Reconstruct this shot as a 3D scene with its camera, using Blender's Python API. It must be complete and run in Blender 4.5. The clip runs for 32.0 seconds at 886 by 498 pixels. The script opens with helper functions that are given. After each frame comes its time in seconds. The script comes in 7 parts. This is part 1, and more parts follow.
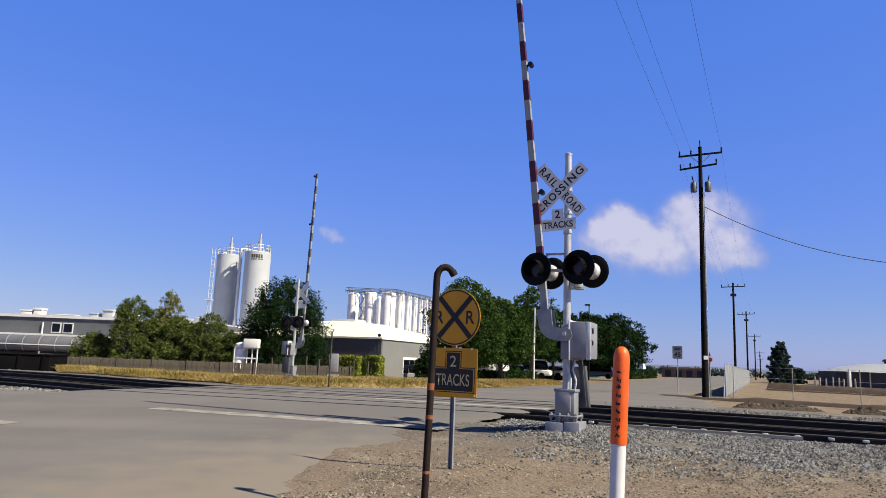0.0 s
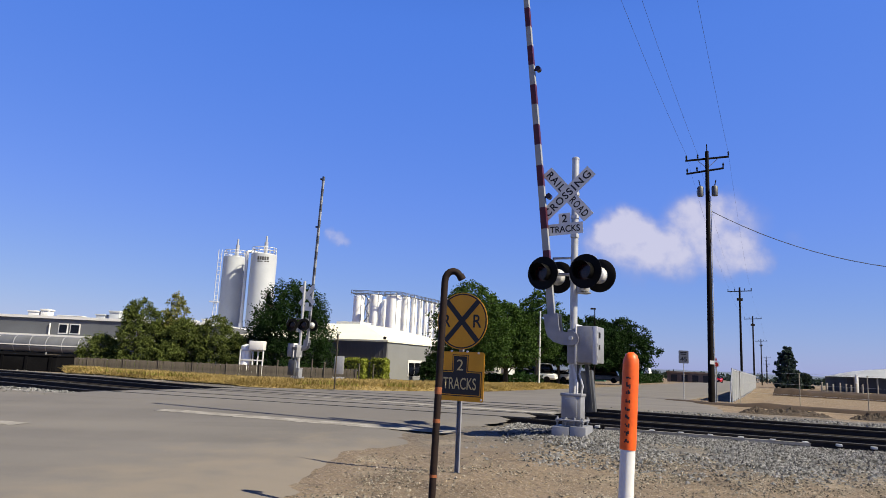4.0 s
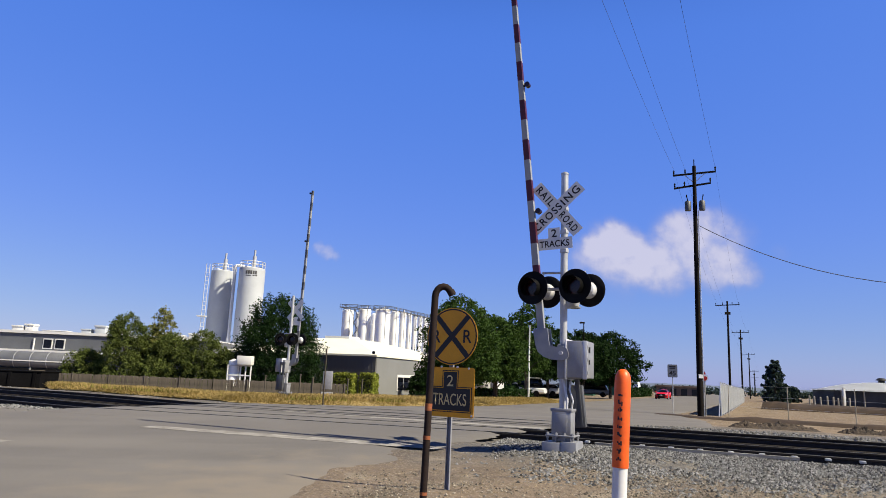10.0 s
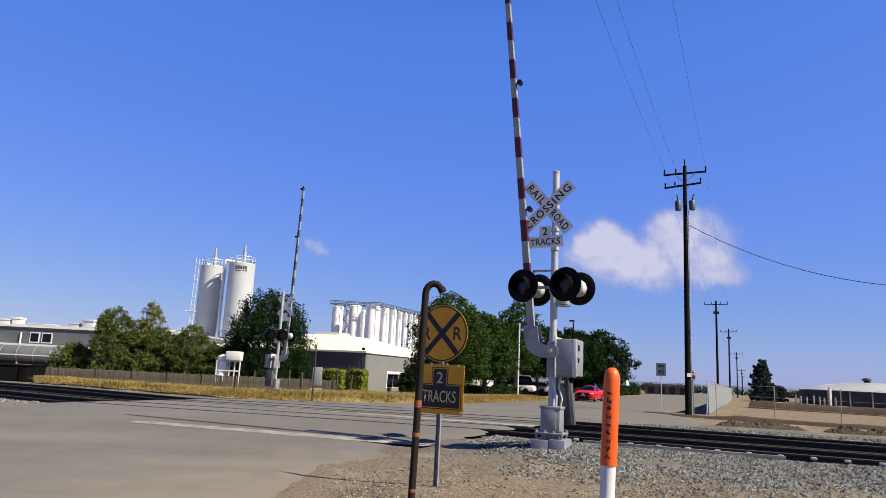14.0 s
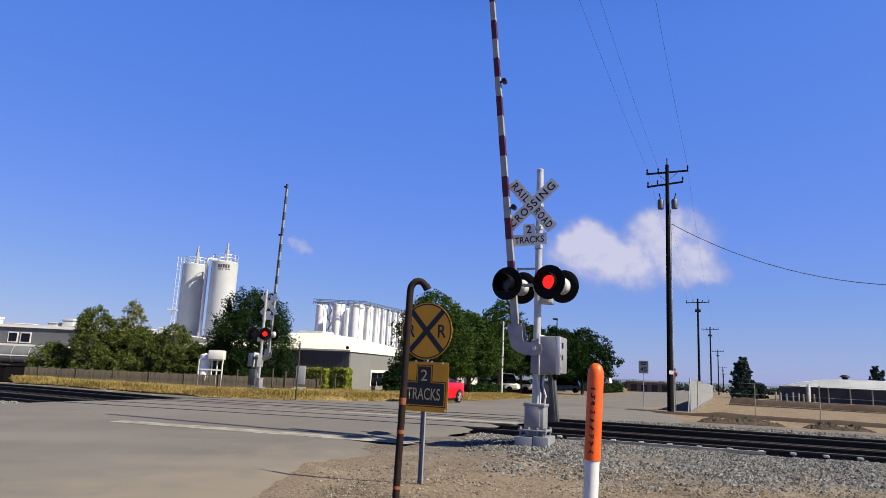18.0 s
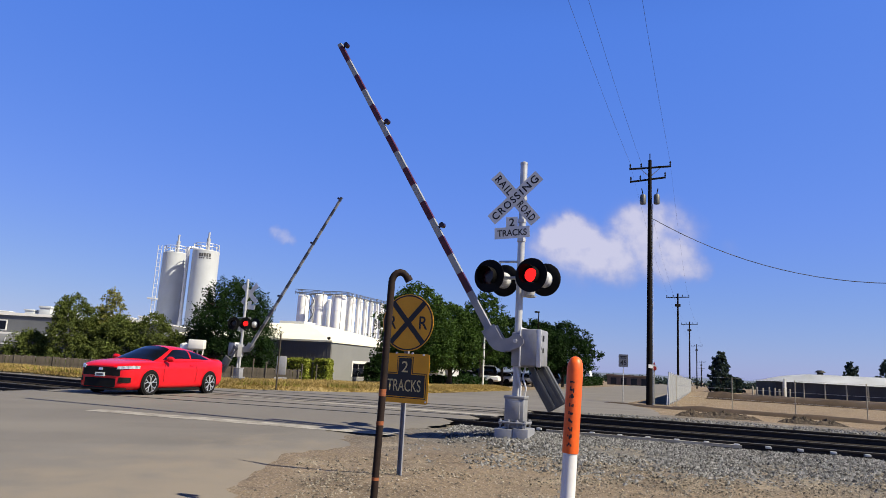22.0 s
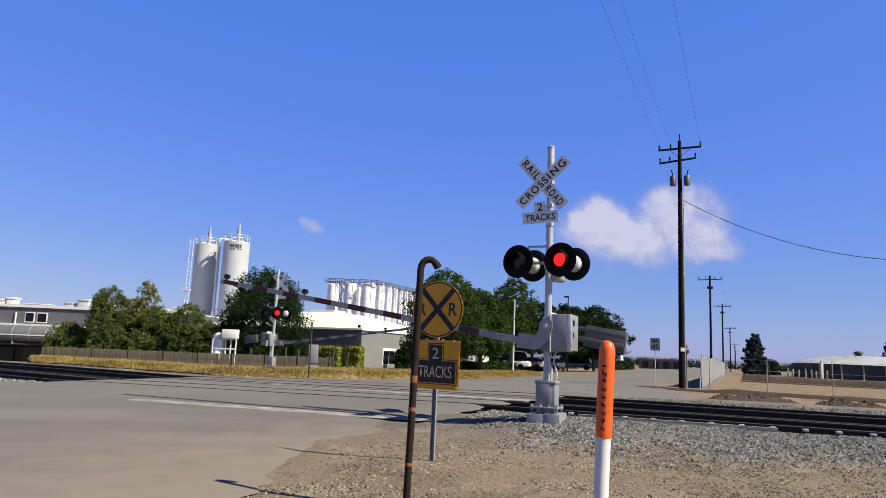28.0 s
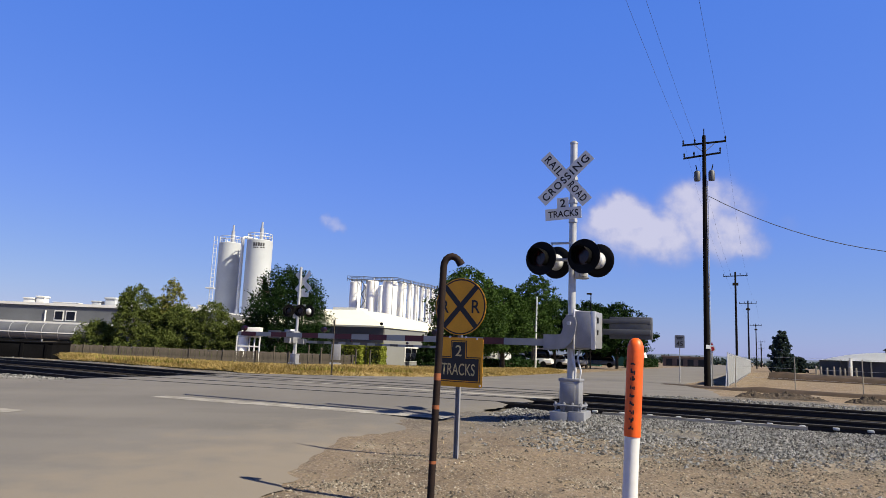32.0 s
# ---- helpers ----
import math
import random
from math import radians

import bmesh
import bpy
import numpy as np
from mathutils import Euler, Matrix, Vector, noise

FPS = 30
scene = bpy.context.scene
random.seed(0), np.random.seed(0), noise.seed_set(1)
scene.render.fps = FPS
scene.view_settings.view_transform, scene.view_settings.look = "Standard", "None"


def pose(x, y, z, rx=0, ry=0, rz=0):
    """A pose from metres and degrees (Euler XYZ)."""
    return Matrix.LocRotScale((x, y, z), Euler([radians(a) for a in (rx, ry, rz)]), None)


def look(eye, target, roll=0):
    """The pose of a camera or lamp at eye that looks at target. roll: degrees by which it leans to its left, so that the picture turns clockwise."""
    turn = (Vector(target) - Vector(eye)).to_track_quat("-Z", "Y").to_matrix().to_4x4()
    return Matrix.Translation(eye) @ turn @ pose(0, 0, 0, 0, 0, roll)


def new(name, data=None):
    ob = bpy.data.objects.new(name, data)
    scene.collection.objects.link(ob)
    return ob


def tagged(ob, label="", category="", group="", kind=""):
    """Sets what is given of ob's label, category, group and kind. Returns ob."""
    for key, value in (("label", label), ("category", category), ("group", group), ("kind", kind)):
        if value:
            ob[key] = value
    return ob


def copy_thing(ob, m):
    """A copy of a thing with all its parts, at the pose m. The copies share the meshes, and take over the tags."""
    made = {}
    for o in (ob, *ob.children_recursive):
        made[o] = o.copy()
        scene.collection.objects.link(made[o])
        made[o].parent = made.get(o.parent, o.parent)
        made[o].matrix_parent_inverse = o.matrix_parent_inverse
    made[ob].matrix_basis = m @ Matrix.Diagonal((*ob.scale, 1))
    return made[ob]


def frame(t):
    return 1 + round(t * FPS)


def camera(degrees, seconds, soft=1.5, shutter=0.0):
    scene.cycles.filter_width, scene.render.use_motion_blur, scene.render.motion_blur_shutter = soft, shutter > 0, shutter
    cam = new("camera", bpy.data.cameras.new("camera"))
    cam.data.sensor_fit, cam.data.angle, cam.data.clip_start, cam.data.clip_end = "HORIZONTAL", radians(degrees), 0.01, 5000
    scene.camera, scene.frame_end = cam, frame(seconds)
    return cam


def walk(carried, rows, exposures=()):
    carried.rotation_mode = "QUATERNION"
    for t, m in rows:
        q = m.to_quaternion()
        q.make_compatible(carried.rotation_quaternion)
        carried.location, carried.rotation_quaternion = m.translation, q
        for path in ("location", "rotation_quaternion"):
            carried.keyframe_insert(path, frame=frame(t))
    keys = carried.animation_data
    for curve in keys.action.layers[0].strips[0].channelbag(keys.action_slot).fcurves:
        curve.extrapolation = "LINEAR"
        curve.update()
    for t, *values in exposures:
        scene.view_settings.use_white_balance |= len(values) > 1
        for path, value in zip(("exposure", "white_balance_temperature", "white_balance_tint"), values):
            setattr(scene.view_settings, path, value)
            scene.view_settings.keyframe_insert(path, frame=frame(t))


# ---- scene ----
EYE = 1.55
cam = camera(66.0, 32.0, soft=0.6)
# seconds, sideways, ahead, up, yaw, pitch, roll of the hand-held camera
ROWS_CAM = [
    (0, 0.020, 0.002, -0.006, 0.07, 9.31, -2.25),
    (0.5, 0.012, -0.011, -0.003, -0.25, 9.64, -1.89),
    (1, 0.005, -0.011, -0.000, -0.15, 9.63, -2.05),
    (1.5, 0.000, -0.023, -0.007, -0.47, 9.50, -1.78),
    (2, -0.003, -0.028, -0.007, 0.18, 9.39, -1.39),
    (2.5, -0.002, -0.024, -0.004, 0.30, 9.37, -1.52),
    (4.5, -0.008, -0.015, 0.001, 0.36, 9.79, -2.84),
    (5, -0.007, 0.004, -0.007, -1.16, 10.51, -2.15),
    (5.5, 0.013, 0.027, -0.009, -4.40, 11.37, -1.92),
    (6, 0.014, 0.025, -0.015, -4.79, 10.32, -3.12),
    (6.5, -0.003, 0.001, 0.001, -1.31, 10.78, -1.21),
    (7, -0.007, 0.009, 0.002, -0.29, 11.02, -1.48),
    (7.5, -0.008, 0.010, 0.008, -0.64, 11.32, -1.20),
    (8, -0.008, 0.008, 0.013, -0.96, 11.45, -1.24),
    (8.5, -0.013, 0.004, 0.011, -1.11, 11.30, -1.66),
    (9, -0.016, -0.007, 0.013, -0.94, 10.64, -2.15),
    (9.5, -0.023, -0.009, 0.020, -0.40, 10.75, -2.54),
    (10, -0.020, -0.009, 0.018, -0.42, 10.75, -2.42),
    (10.5, -0.021, -0.019, 0.015, -0.55, 10.36, -2.18),
    (11, -0.024, -0.024, 0.006, -1.40, 9.71, -1.83),
    (11.5, -0.018, -0.011, 0.012, -1.60, 10.07, -1.83),
    (12, -0.017, -0.015, 0.014, -1.69, 10.18, -2.05),
    (12.5, -0.021, -0.016, 0.012, -1.76, 10.22, -2.27),
    (13, -0.019, -0.018, 0.013, -1.79, 10.12, -2.04),
    (13.5, -0.018, -0.004, 0.017, -0.99, 10.48, -2.56),
    (14, -0.021, -0.005, 0.019, -1.28, 10.54, -2.83),
    (14.5, -0.023, -0.001, 0.017, -1.47, 10.76, -2.93),
    (16.5, -0.019, 0.011, 0.019, -1.94, 11.25, -3.59),
    (17, -0.023, -0.002, 0.022, -1.81, 11.09, -3.13),
    (17.5, -0.022, -0.006, 0.010, -2.16, 10.81, -2.71),
    (18, -0.026, -0.010, 0.006, -2.60, 10.48, -2.61),
    (18.5, -0.026, -0.012, 0.006, -2.64, 10.43, -2.81),
    (19, -0.020, -0.005, 0.002, -2.86, 10.39, -2.76),
    (19.5, -0.020, -0.007, 0.003, -3.05, 10.35, -2.52),
    (20, -0.021, -0.005, 0.004, -3.48, 10.28, -2.49),
    (20.5, -0.016, 0.002, 0.003, -3.65, 10.07, -2.74),
    (21, -0.013, 0.002, 0.005, -3.81, 10.01, -2.92),
    (21.5, -0.015, 0.004, 0.002, -3.92, 9.93, -3.19),
    (22, -0.014, 0.012, 0.008, -4.13, 9.88, -3.14),
    (22.5, -0.015, 0.004, -0.001, -4.11, 9.67, -3.10),
    (23, -0.012, 0.011, 0.000, -4.16, 9.38, -3.28),
    (23.5, -0.013, 0.011, 0.001, -4.45, 9.32, -3.29),
    (24, -0.016, 0.009, 0.002, -4.56, 9.28, -3.38),
    (24.5, -0.015, 0.013, -0.001, -4.42, 9.19, -3.34),
    (25, -0.017, 0.014, -0.002, -4.37, 9.04, -2.98),
    (25.5, -0.013, 0.010, -0.003, -4.23, 8.87, -2.90),
    (27.5, -0.021, 0.009, 0.003, -1.98, 8.64, -2.37),
    (28, -0.020, 0.014, 0.006, -1.64, 8.64, -2.39),
    (28.5, -0.024, 0.032, 0.005, -0.77, 8.64, -2.32),
    (29, -0.025, 0.035, 0.011, -0.68, 9.07, -1.99),
    (29.5, -0.025, 0.040, 0.010, -0.89, 8.79, -2.27),
    (30, -0.026, 0.036, 0.006, -0.81, 8.63, -2.05),
    (30.5, -0.027, 0.049, 0.005, -0.53, 8.50, -2.03),
    (31, -0.033, 0.054, 0.007, -0.37, 8.40, -2.22),
    (31.5, -0.038, 0.055, 0.008, -0.04, 8.55, -1.89),
    (32, -0.035, 0.062, 0.007, 0.18, 8.35, -2.37),
]
walk(cam, [(t, pose(x, y, EYE + z, 90 + p, r, w)) for t, x, y, z, w, p, r in ROWS_CAM])

# ---- light ----
SUN_TO = Vector((0.891 * 0.71, -0.454 * 0.71, 0.70)).normalized()
SUN_ELEV = math.asin(SUN_TO.z)
world = bpy.data.worlds.new("sky")
scene.world = world
world.use_nodes = True
wt = world.node_tree
wt.nodes.clear()
sky = wt.nodes.new("ShaderNodeTexSky")
sky.sky_type = "NISHITA"
sky.sun_disc = False
sky.sun_elevation = SUN_ELEV
sky.sun_rotation = math.atan2(SUN_TO.x, SUN_TO.y)
sky.altitude, sky.air_density, sky.dust_density, sky.ozone_density = 50, 1.0, 0.3, 3.0
bg = wt.nodes.new("ShaderNodeBackground")
bg.inputs["Strength"].default_value = 0.0660
wout = wt.nodes.new("ShaderNodeOutputWorld")
# the deep blue of the film
tone = wt.nodes.new("ShaderNodeMix")
tone.data_type, tone.blend_type = "RGBA", "MULTIPLY"
tone.inputs[0].default_value = 1.0
tone.inputs[7].default_value = (0.526, 0.40, 0.30, 1)
haze = wt.nodes.new("ShaderNodeMix")
haze.data_type, haze.blend_type = "RGBA", "ADD"
haze.inputs[0].default_value = 1.0
haze.inputs[7].default_value = (0.14, 1.07, 5.2, 1)
wt.links.new(sky.outputs[0], tone.inputs[6])
wt.links.new(tone.outputs[2], haze.inputs[6])
# the sky darkens from its lower part towards the zenith
way = wt.nodes.new("ShaderNodeTexCoord")
split = wt.nodes.new("ShaderNodeSeparateXYZ")
fall = wt.nodes.new("ShaderNodeMapRange")
fall.interpolation_type = "SMOOTHSTEP"
fall.inputs[1].default_value, fall.inputs[2].default_value = 0.45, 0.80
fall.inputs[3].default_value, fall.inputs[4].default_value = 1.0, 0.07
deep = wt.nodes.new("ShaderNodeMix")
deep.data_type, deep.blend_type = "RGBA", "MULTIPLY"
deep.inputs[0].default_value = 1.0
wt.links.new(way.outputs["Generated"], split.inputs[0])
wt.links.new(split.outputs[2], fall.inputs[0])
wt.links.new(haze.outputs[2], deep.inputs[6])
wt.links.new(fall.outputs[0], deep.inputs[7])
# greyer towards the horizon
low = wt.nodes.new("ShaderNodeMapRange")
low.interpolation_type = "SMOOTHSTEP"
low.inputs[1].default_value, low.inputs[2].default_value = 0.0, 0.24
pale = wt.nodes.new("ShaderNodeMix")
pale.data_type = "RGBA"
pale.inputs[6].default_value, pale.inputs[7].default_value = (0.93, 1.0, 0.84, 1), (1, 1, 1, 1)
dull = wt.nodes.new("ShaderNodeMix")
dull.data_type, dull.blend_type = "RGBA", "MULTIPLY"
dull.inputs[0].default_value = 1.0
wt.links.new(split.outputs[2], low.inputs[0])
wt.links.new(low.outputs[0], pale.inputs[0])
wt.links.new(deep.outputs[2], dull.inputs[6])
wt.links.new(pale.outputs[2], dull.inputs[7])
wt.links.new(dull.outputs[2], bg.inputs[0])
wt.links.new(bg.outputs[0], wout.inputs[0])
sun = new("sun", bpy.data.lights.new("sun", "SUN"))
sun.data.energy, sun.data.angle, sun.data.color = 5.0, radians(0.53), (1.0, 0.90, 0.68)
sun.matrix_world = look(SUN_TO * 100, (0, 0, 0))
scene.view_settings.exposure = 0.9

# ---- materials ----
def mat(name, color, rough=0.6, metal=0.0, vary=0.12, scale=6.0, fine=60.0, bump=0.1, tint=None, island=0.0, spec=0.4, random_ob=0.0):
    """A node material: base colour broken up at two scales, with fine relief."""
    m = bpy.data.materials.new(name)
    m.use_nodes = True
    nt = m.node_tree
    b = nt.nodes["Principled BSDF"]
    N, L = nt.nodes.new, nt.links.new
    geo = N("ShaderNodeNewGeometry")
    tex = N("ShaderNodeTexCoord")
    n1, n2 = N("ShaderNodeTexNoise"), N("ShaderNodeTexNoise")
    n1.inputs["Scale"].default_value, n1.inputs["Detail"].default_value = scale, 4
    n2.inputs["Scale"].default_value, n2.inputs["Detail"].default_value = fine, 3
    for n in (n1, n2):
        L(tex.outputs["Object"], n.inputs["Vector"])
    mix = N("ShaderNodeMix")
    mix.data_type = "RGBA"
    dark = tint or tuple(c * (1 - 2.2 * vary) for c in color)
    light = tuple(min(1, c * (1 + vary)) for c in color)
    mix.inputs[6].default_value, mix.inputs[7].default_value = (*dark, 1), (*light, 1)
    add = N("ShaderNodeMath")
    add.operation = "MULTIPLY_ADD"
    L(n2.outputs[0], add.inputs[0])
    add.inputs[1].default_value = 0.5
    L(n1.outputs[0], add.inputs[2])
    ramp = N("ShaderNodeMapRange")
    ramp.inputs[1].default_value, ramp.inputs[2].default_value = 0.5, 1.0
    L(add.outputs[0], ramp.inputs[0])
    L(ramp.outputs[0], mix.inputs[0])
    out = mix.outputs[2]
    if island or random_ob:
        src = geo.outputs["Random Per Island"] if island else N("ShaderNodeObjectInfo").outputs["Random"]
        amount = island or random_ob
        hsv = N("ShaderNodeHueSaturation")
        mr = N("ShaderNodeMapRange")
        mr.inputs[3].default_value, mr.inputs[4].default_value = 1 - amount, 1 + amount
        L(src, mr.inputs[0])
        L(mr.outputs[0], hsv.inputs["Value"])
        L(out, hsv.inputs["Color"])
        out = hsv.outputs[0]
    L(out, b.inputs["Base Color"])
    b.inputs["Roughness"].default_value, b.inputs["Metallic"].default_value = rough, metal
    b.inputs["Specular IOR Level"].default_value = spec
    if bump:
        bp = N("ShaderNodeBump")
        bp.inputs["Strength"].default_value, bp.inputs["Distance"].default_value = bump, 0.01
        L(n2.outputs[0], bp.inputs["Height"])
        L(bp.outputs[0], b.inputs["Normal"])
    return m


def glow_mat(name, color, strength):
    m = bpy.data.materials.new(name)
    m.use_nodes = True
    b = m.node_tree.nodes["Principled BSDF"]
    b.inputs["Base Color"].default_value = (*color, 1)
    b.inputs["Specular IOR Level"].default_value = 0.0
    b.inputs["Roughness"].default_value = 1.0
    b.inputs["Emission Color"].default_value = (*color, 1)
    b.inputs["Emission Strength"].default_value = strength
    return m


M_GALV = mat("galvanised_steel", (0.42, 0.43, 0.45), 0.42, 0.35, 0.10, 8, 90, 0.04)
M_PLATE = mat("dark_steel_plate", (0.088, 0.092, 0.102), 0.55, 0.3, 0.12, 5, 60, 0.05)
M_GALV_DULL = mat("painted_aluminium", (0.2406, 0.2469, 0.2725), 0.5, 0.25, 0.08, 5, 60, 0.04)
M_SILVER = mat("bright_aluminium_paint", (0.533, 0.541, 0.5652), 0.4, 0.2, 0.08, 6, 60, 0.03)
M_BLACK = mat("black_enamel", (0.0055, 0.0055, 0.006), 0.7, 0, 0.2, 6, 50, 0.03, spec=0.15)
M_SIGN_WHITE = mat("white_sign_sheeting", (0.5573, 0.5728, 0.6037), 0.45, 0, 0.05, 4, 80, 0.02)
M_LETTER = mat("black_letter_sheeting", (0.0084, 0.0084, 0.01008), 0.5, 0, 0.1, 6, 60, 0.0)
M_YELLOW = mat("yellow_sign_sheeting", (0.6415, 0.2948, 0.006192), 0.5, 0, 0.07, 3, 60, 0.02)
# white sheeting darkened to the tone of the arm's shaded face
M_STRIPE = mat("shade_toned_white_sheeting", (0.23, 0.24, 0.26), 0.5, 0, 0.06, 4, 80, 0.02)
M_CREAM = mat("cream_letter_sheeting", (0.52, 0.42, 0.20), 0.5, 0, 0.06, 4, 60, 0.02)
M_RED = mat("red_reflective_sheeting", (0.060, 0.006, 0.013), 0.45, 0, 0.12, 5, 60, 0.02)
M_REDLENS = mat("dark_red_lens", (0.01568, 0.00168, 0.0028), 0.2, 0, 0.1, 30, 90, 0.1)
M_GLOW = glow_mat("lit_red_lamp", (1.0, 0.012, 0.012), 1.15)
M_ORANGE = mat("orange_plastic", (0.6966, 0.1006, 0.01161), 0.45, 0, 0.09, 5, 40, 0.03)
M_WHITEPL = mat("white_plastic", (0.5741, 0.5814, 0.6035), 0.45, 0, 0.05, 5, 40, 0.03)
M_RUSTPIPE = mat("rusty_painted_pipe", (0.0176, 0.0096, 0.008), 0.8, 0.0, 0.25, 9, 70, 0.2, tint=(0.008, 0.0056, 0.0056), spec=0.2)
M_RUST = mat("bare_rust", (0.2352, 0.0728, 0.028), 0.85, 0, 0.2, 12, 80, 0.2)
M_CONCRETE = mat("concrete", (0.2352, 0.2296, 0.2184), 0.85, 0, 0.12, 3, 50, 0.2)
M_RAIL = mat("rail_steel_side", (0.0196, 0.01568, 0.01456), 0.75, 0.2, 0.2, 5, 60, 0.2)
M_RAILTOP = mat("worn_rail_head", (0.056, 0.0532, 0.0504), 0.6, 0.4, 0.08, 4, 60, 0.03)
M_TIE = mat("creosoted_timber", (0.01232, 0.01064, 0.00952), 0.9, 0, 0.25, 4, 40, 0.4, random_ob=0.25)
M_BALLAST = mat("ballast_stone", (0.132, 0.133, 0.138), 0.9, 0, 0.2, 9, 60, 0.3, island=0.82)
M_PEBBLE = mat("mixed_pebbles", (0.165, 0.145, 0.12), 0.9, 0, 0.2, 9, 60, 0.3, island=0.85)
# worn paint; the same pale tone stands in for sun on the rail foot
M_LINE = mat("worn_paint_and_sunlit_foot", (0.27, 0.26, 0.245), 0.85, 0, 0.2, 3, 25, 0.1, tint=(0.1344, 0.1232, 0.112))
M_POLE = mat("dark_timber_pole", (0.00784, 0.00616, 0.0056), 0.9, 0, 0.25, 3, 40, 0.3, spec=0.15)
M_WIRE = mat("weathered_wire", (0.056, 0.0616, 0.084), 0.6, 0.3, 0.1, 3, 30, 0)
M_BARK = mat("bark", (0.056, 0.0448, 0.0336), 0.95, 0, 0.3, 3, 30, 0.5)
M_SILO = mat("cream_silo_paint", (0.40, 0.425, 0.46), 0.5, 0, 0.05, 0.4, 6, 0.03)
M_TANK = mat("white_tank_paint", (0.8924, 0.8924, 0.873), 0.45, 0, 0.05, 0.4, 6, 0.03)
M_STEELW = mat("white_roof_sheet", (0.60, 0.60, 0.59), 0.5, 0, 0.04, 0.3, 5, 0.03)
# warehouse siding in two tones: darker for shaded walls, paler for the sunlit one
M_SHADEWALL = mat("shaded_grey_siding", (0.1064, 0.1047, 0.1036), 0.6, 0.1, 0.06, 0.4, 6, 0.05)
M_LIGHTWALL = mat("sunlit_siding_and_pale_posts", (0.168, 0.1736, 0.1792), 0.6, 0, 0.05, 0.4, 6, 0.05)
M_FACTORY = mat("faded_blue_grey_wall", (0.098, 0.105, 0.120), 0.7, 0, 0.08, 0.3, 5, 0.05)
M_DARK = mat("dark_opening", (0.0112, 0.0112, 0.01232), 0.6, 0, 0.2, 1, 10, 0)
M_FENCE = mat("fence_slats", (0.080, 0.068, 0.054), 0.8, 0, 0.2, 2, 20, 0.1, random_ob=0.15)
M_CHAIN = mat("galvanised_mesh_slats", (0.224, 0.2352, 0.2408), 0.6, 0.3, 0.08, 2, 20, 0.1)
M_BARN = mat("white_barn_roof", (0.60, 0.63, 0.68), 0.5, 0.1, 0.06, 0.2, 4, 0.03)
M_BARNWALL = mat("dark_barn_curtain", (0.028, 0.0308, 0.0392), 0.7, 0, 0.2, 0.3, 5, 0.05)
M_POST = mat("pale_posts", (0.28, 0.2576, 0.2128), 0.8, 0, 0.15, 3, 30, 0.1)
M_CAR = mat("bright_red_car_paint", (0.504, 0.0072, 0.0126), 0.25, 0.0, 0.03, 2, 20, 0.0, spec=0.35)
M_CARGLASS = mat("tinted_car_glass", (0.004, 0.005, 0.008), 0.04, 0, 0.05, 2, 20, 0.0, spec=0.28)
M_TYRE = mat("tyre_rubber", (0.0056, 0.0056, 0.0064), 0.85, 0, 0.15, 6, 60, 0.1, spec=0.2)
M_RIM = mat("machined_alloy", (0.62, 0.62, 0.64), 0.3, 0.7, 0.06, 6, 60, 0.02)
M_HEADLIGHT = mat("clear_headlamp", (0.5, 0.52, 0.56), 0.12, 0.3, 0.3, 14, 40, 0)
M_WHITEPAINT = mat("white_vehicle_paint", (0.5616, 0.5688, 0.576), 0.35, 0, 0.03, 2, 20, 0)
M_GREEN = mat("green_machinery_paint", (0.0168, 0.0952, 0.056), 0.5, 0, 0.1, 2, 20, 0.02)
# blue of the distance haze is mixed into the hills' base colour
M_HILL = mat("haze_blue_hills", (0.085, 0.110, 0.165), 0.95, 0, 0.1, 0.004, 0.05, 0)


def leaf_mat(name, color, island):
    m = mat(name, color, 0.7, 0, 0.18, 0.8, 9, 0.0, island=island, spec=0.08)
    nt = m.node_tree
    b = nt.nodes["Principled BSDF"]
    tr = nt.nodes.new("ShaderNodeBsdfTranslucent")
    tr.inputs[0].default_value = (color[0] * 1.4, color[1] * 1.5, color[2] * 0.8, 1)
    ms = nt.nodes.new("ShaderNodeMixShader")
    ms.inputs[0].default_value = 0.18
    out = nt.nodes["Material Output"]
    nt.links.new(b.outputs[0], ms.inputs[1])
    nt.links.new(tr.outputs[0], ms.inputs[2])
    nt.links.new(ms.outputs[0], out.inputs[0])
    return m


M_LEAF_DARK = leaf_mat("dark_green_leaves", (0.0120, 0.0290, 0.0068), 0.6)
M_LEAF_MID = leaf_mat("mid_green_leaves", (0.034, 0.064, 0.0135), 0.6)
M_LEAF_OLIVE = leaf_mat("olive_green_leaves", (0.073, 0.094, 0.024), 0.6)
M_LEAF_PALE = leaf_mat("pale_yellow_green_leaves", (0.1661, 0.1661, 0.0492), 0.4)
M_HEDGE = leaf_mat("yellow_green_hedge_leaves", (0.2091, 0.237, 0.04182), 0.35)
# leaf colour shifted to blue-grey to imitate haze over distance
M_LEAF_FAR = leaf_mat("haze_tinted_far_leaves", (0.030, 0.045, 0.045), 0.3)
M_GRASS = leaf_mat("dry_golden_grass", (0.30, 0.222, 0.092), 0.22)
M_GRASS_GREEN = leaf_mat("greenish_grass", (0.1848, 0.1663, 0.04032), 0.35)


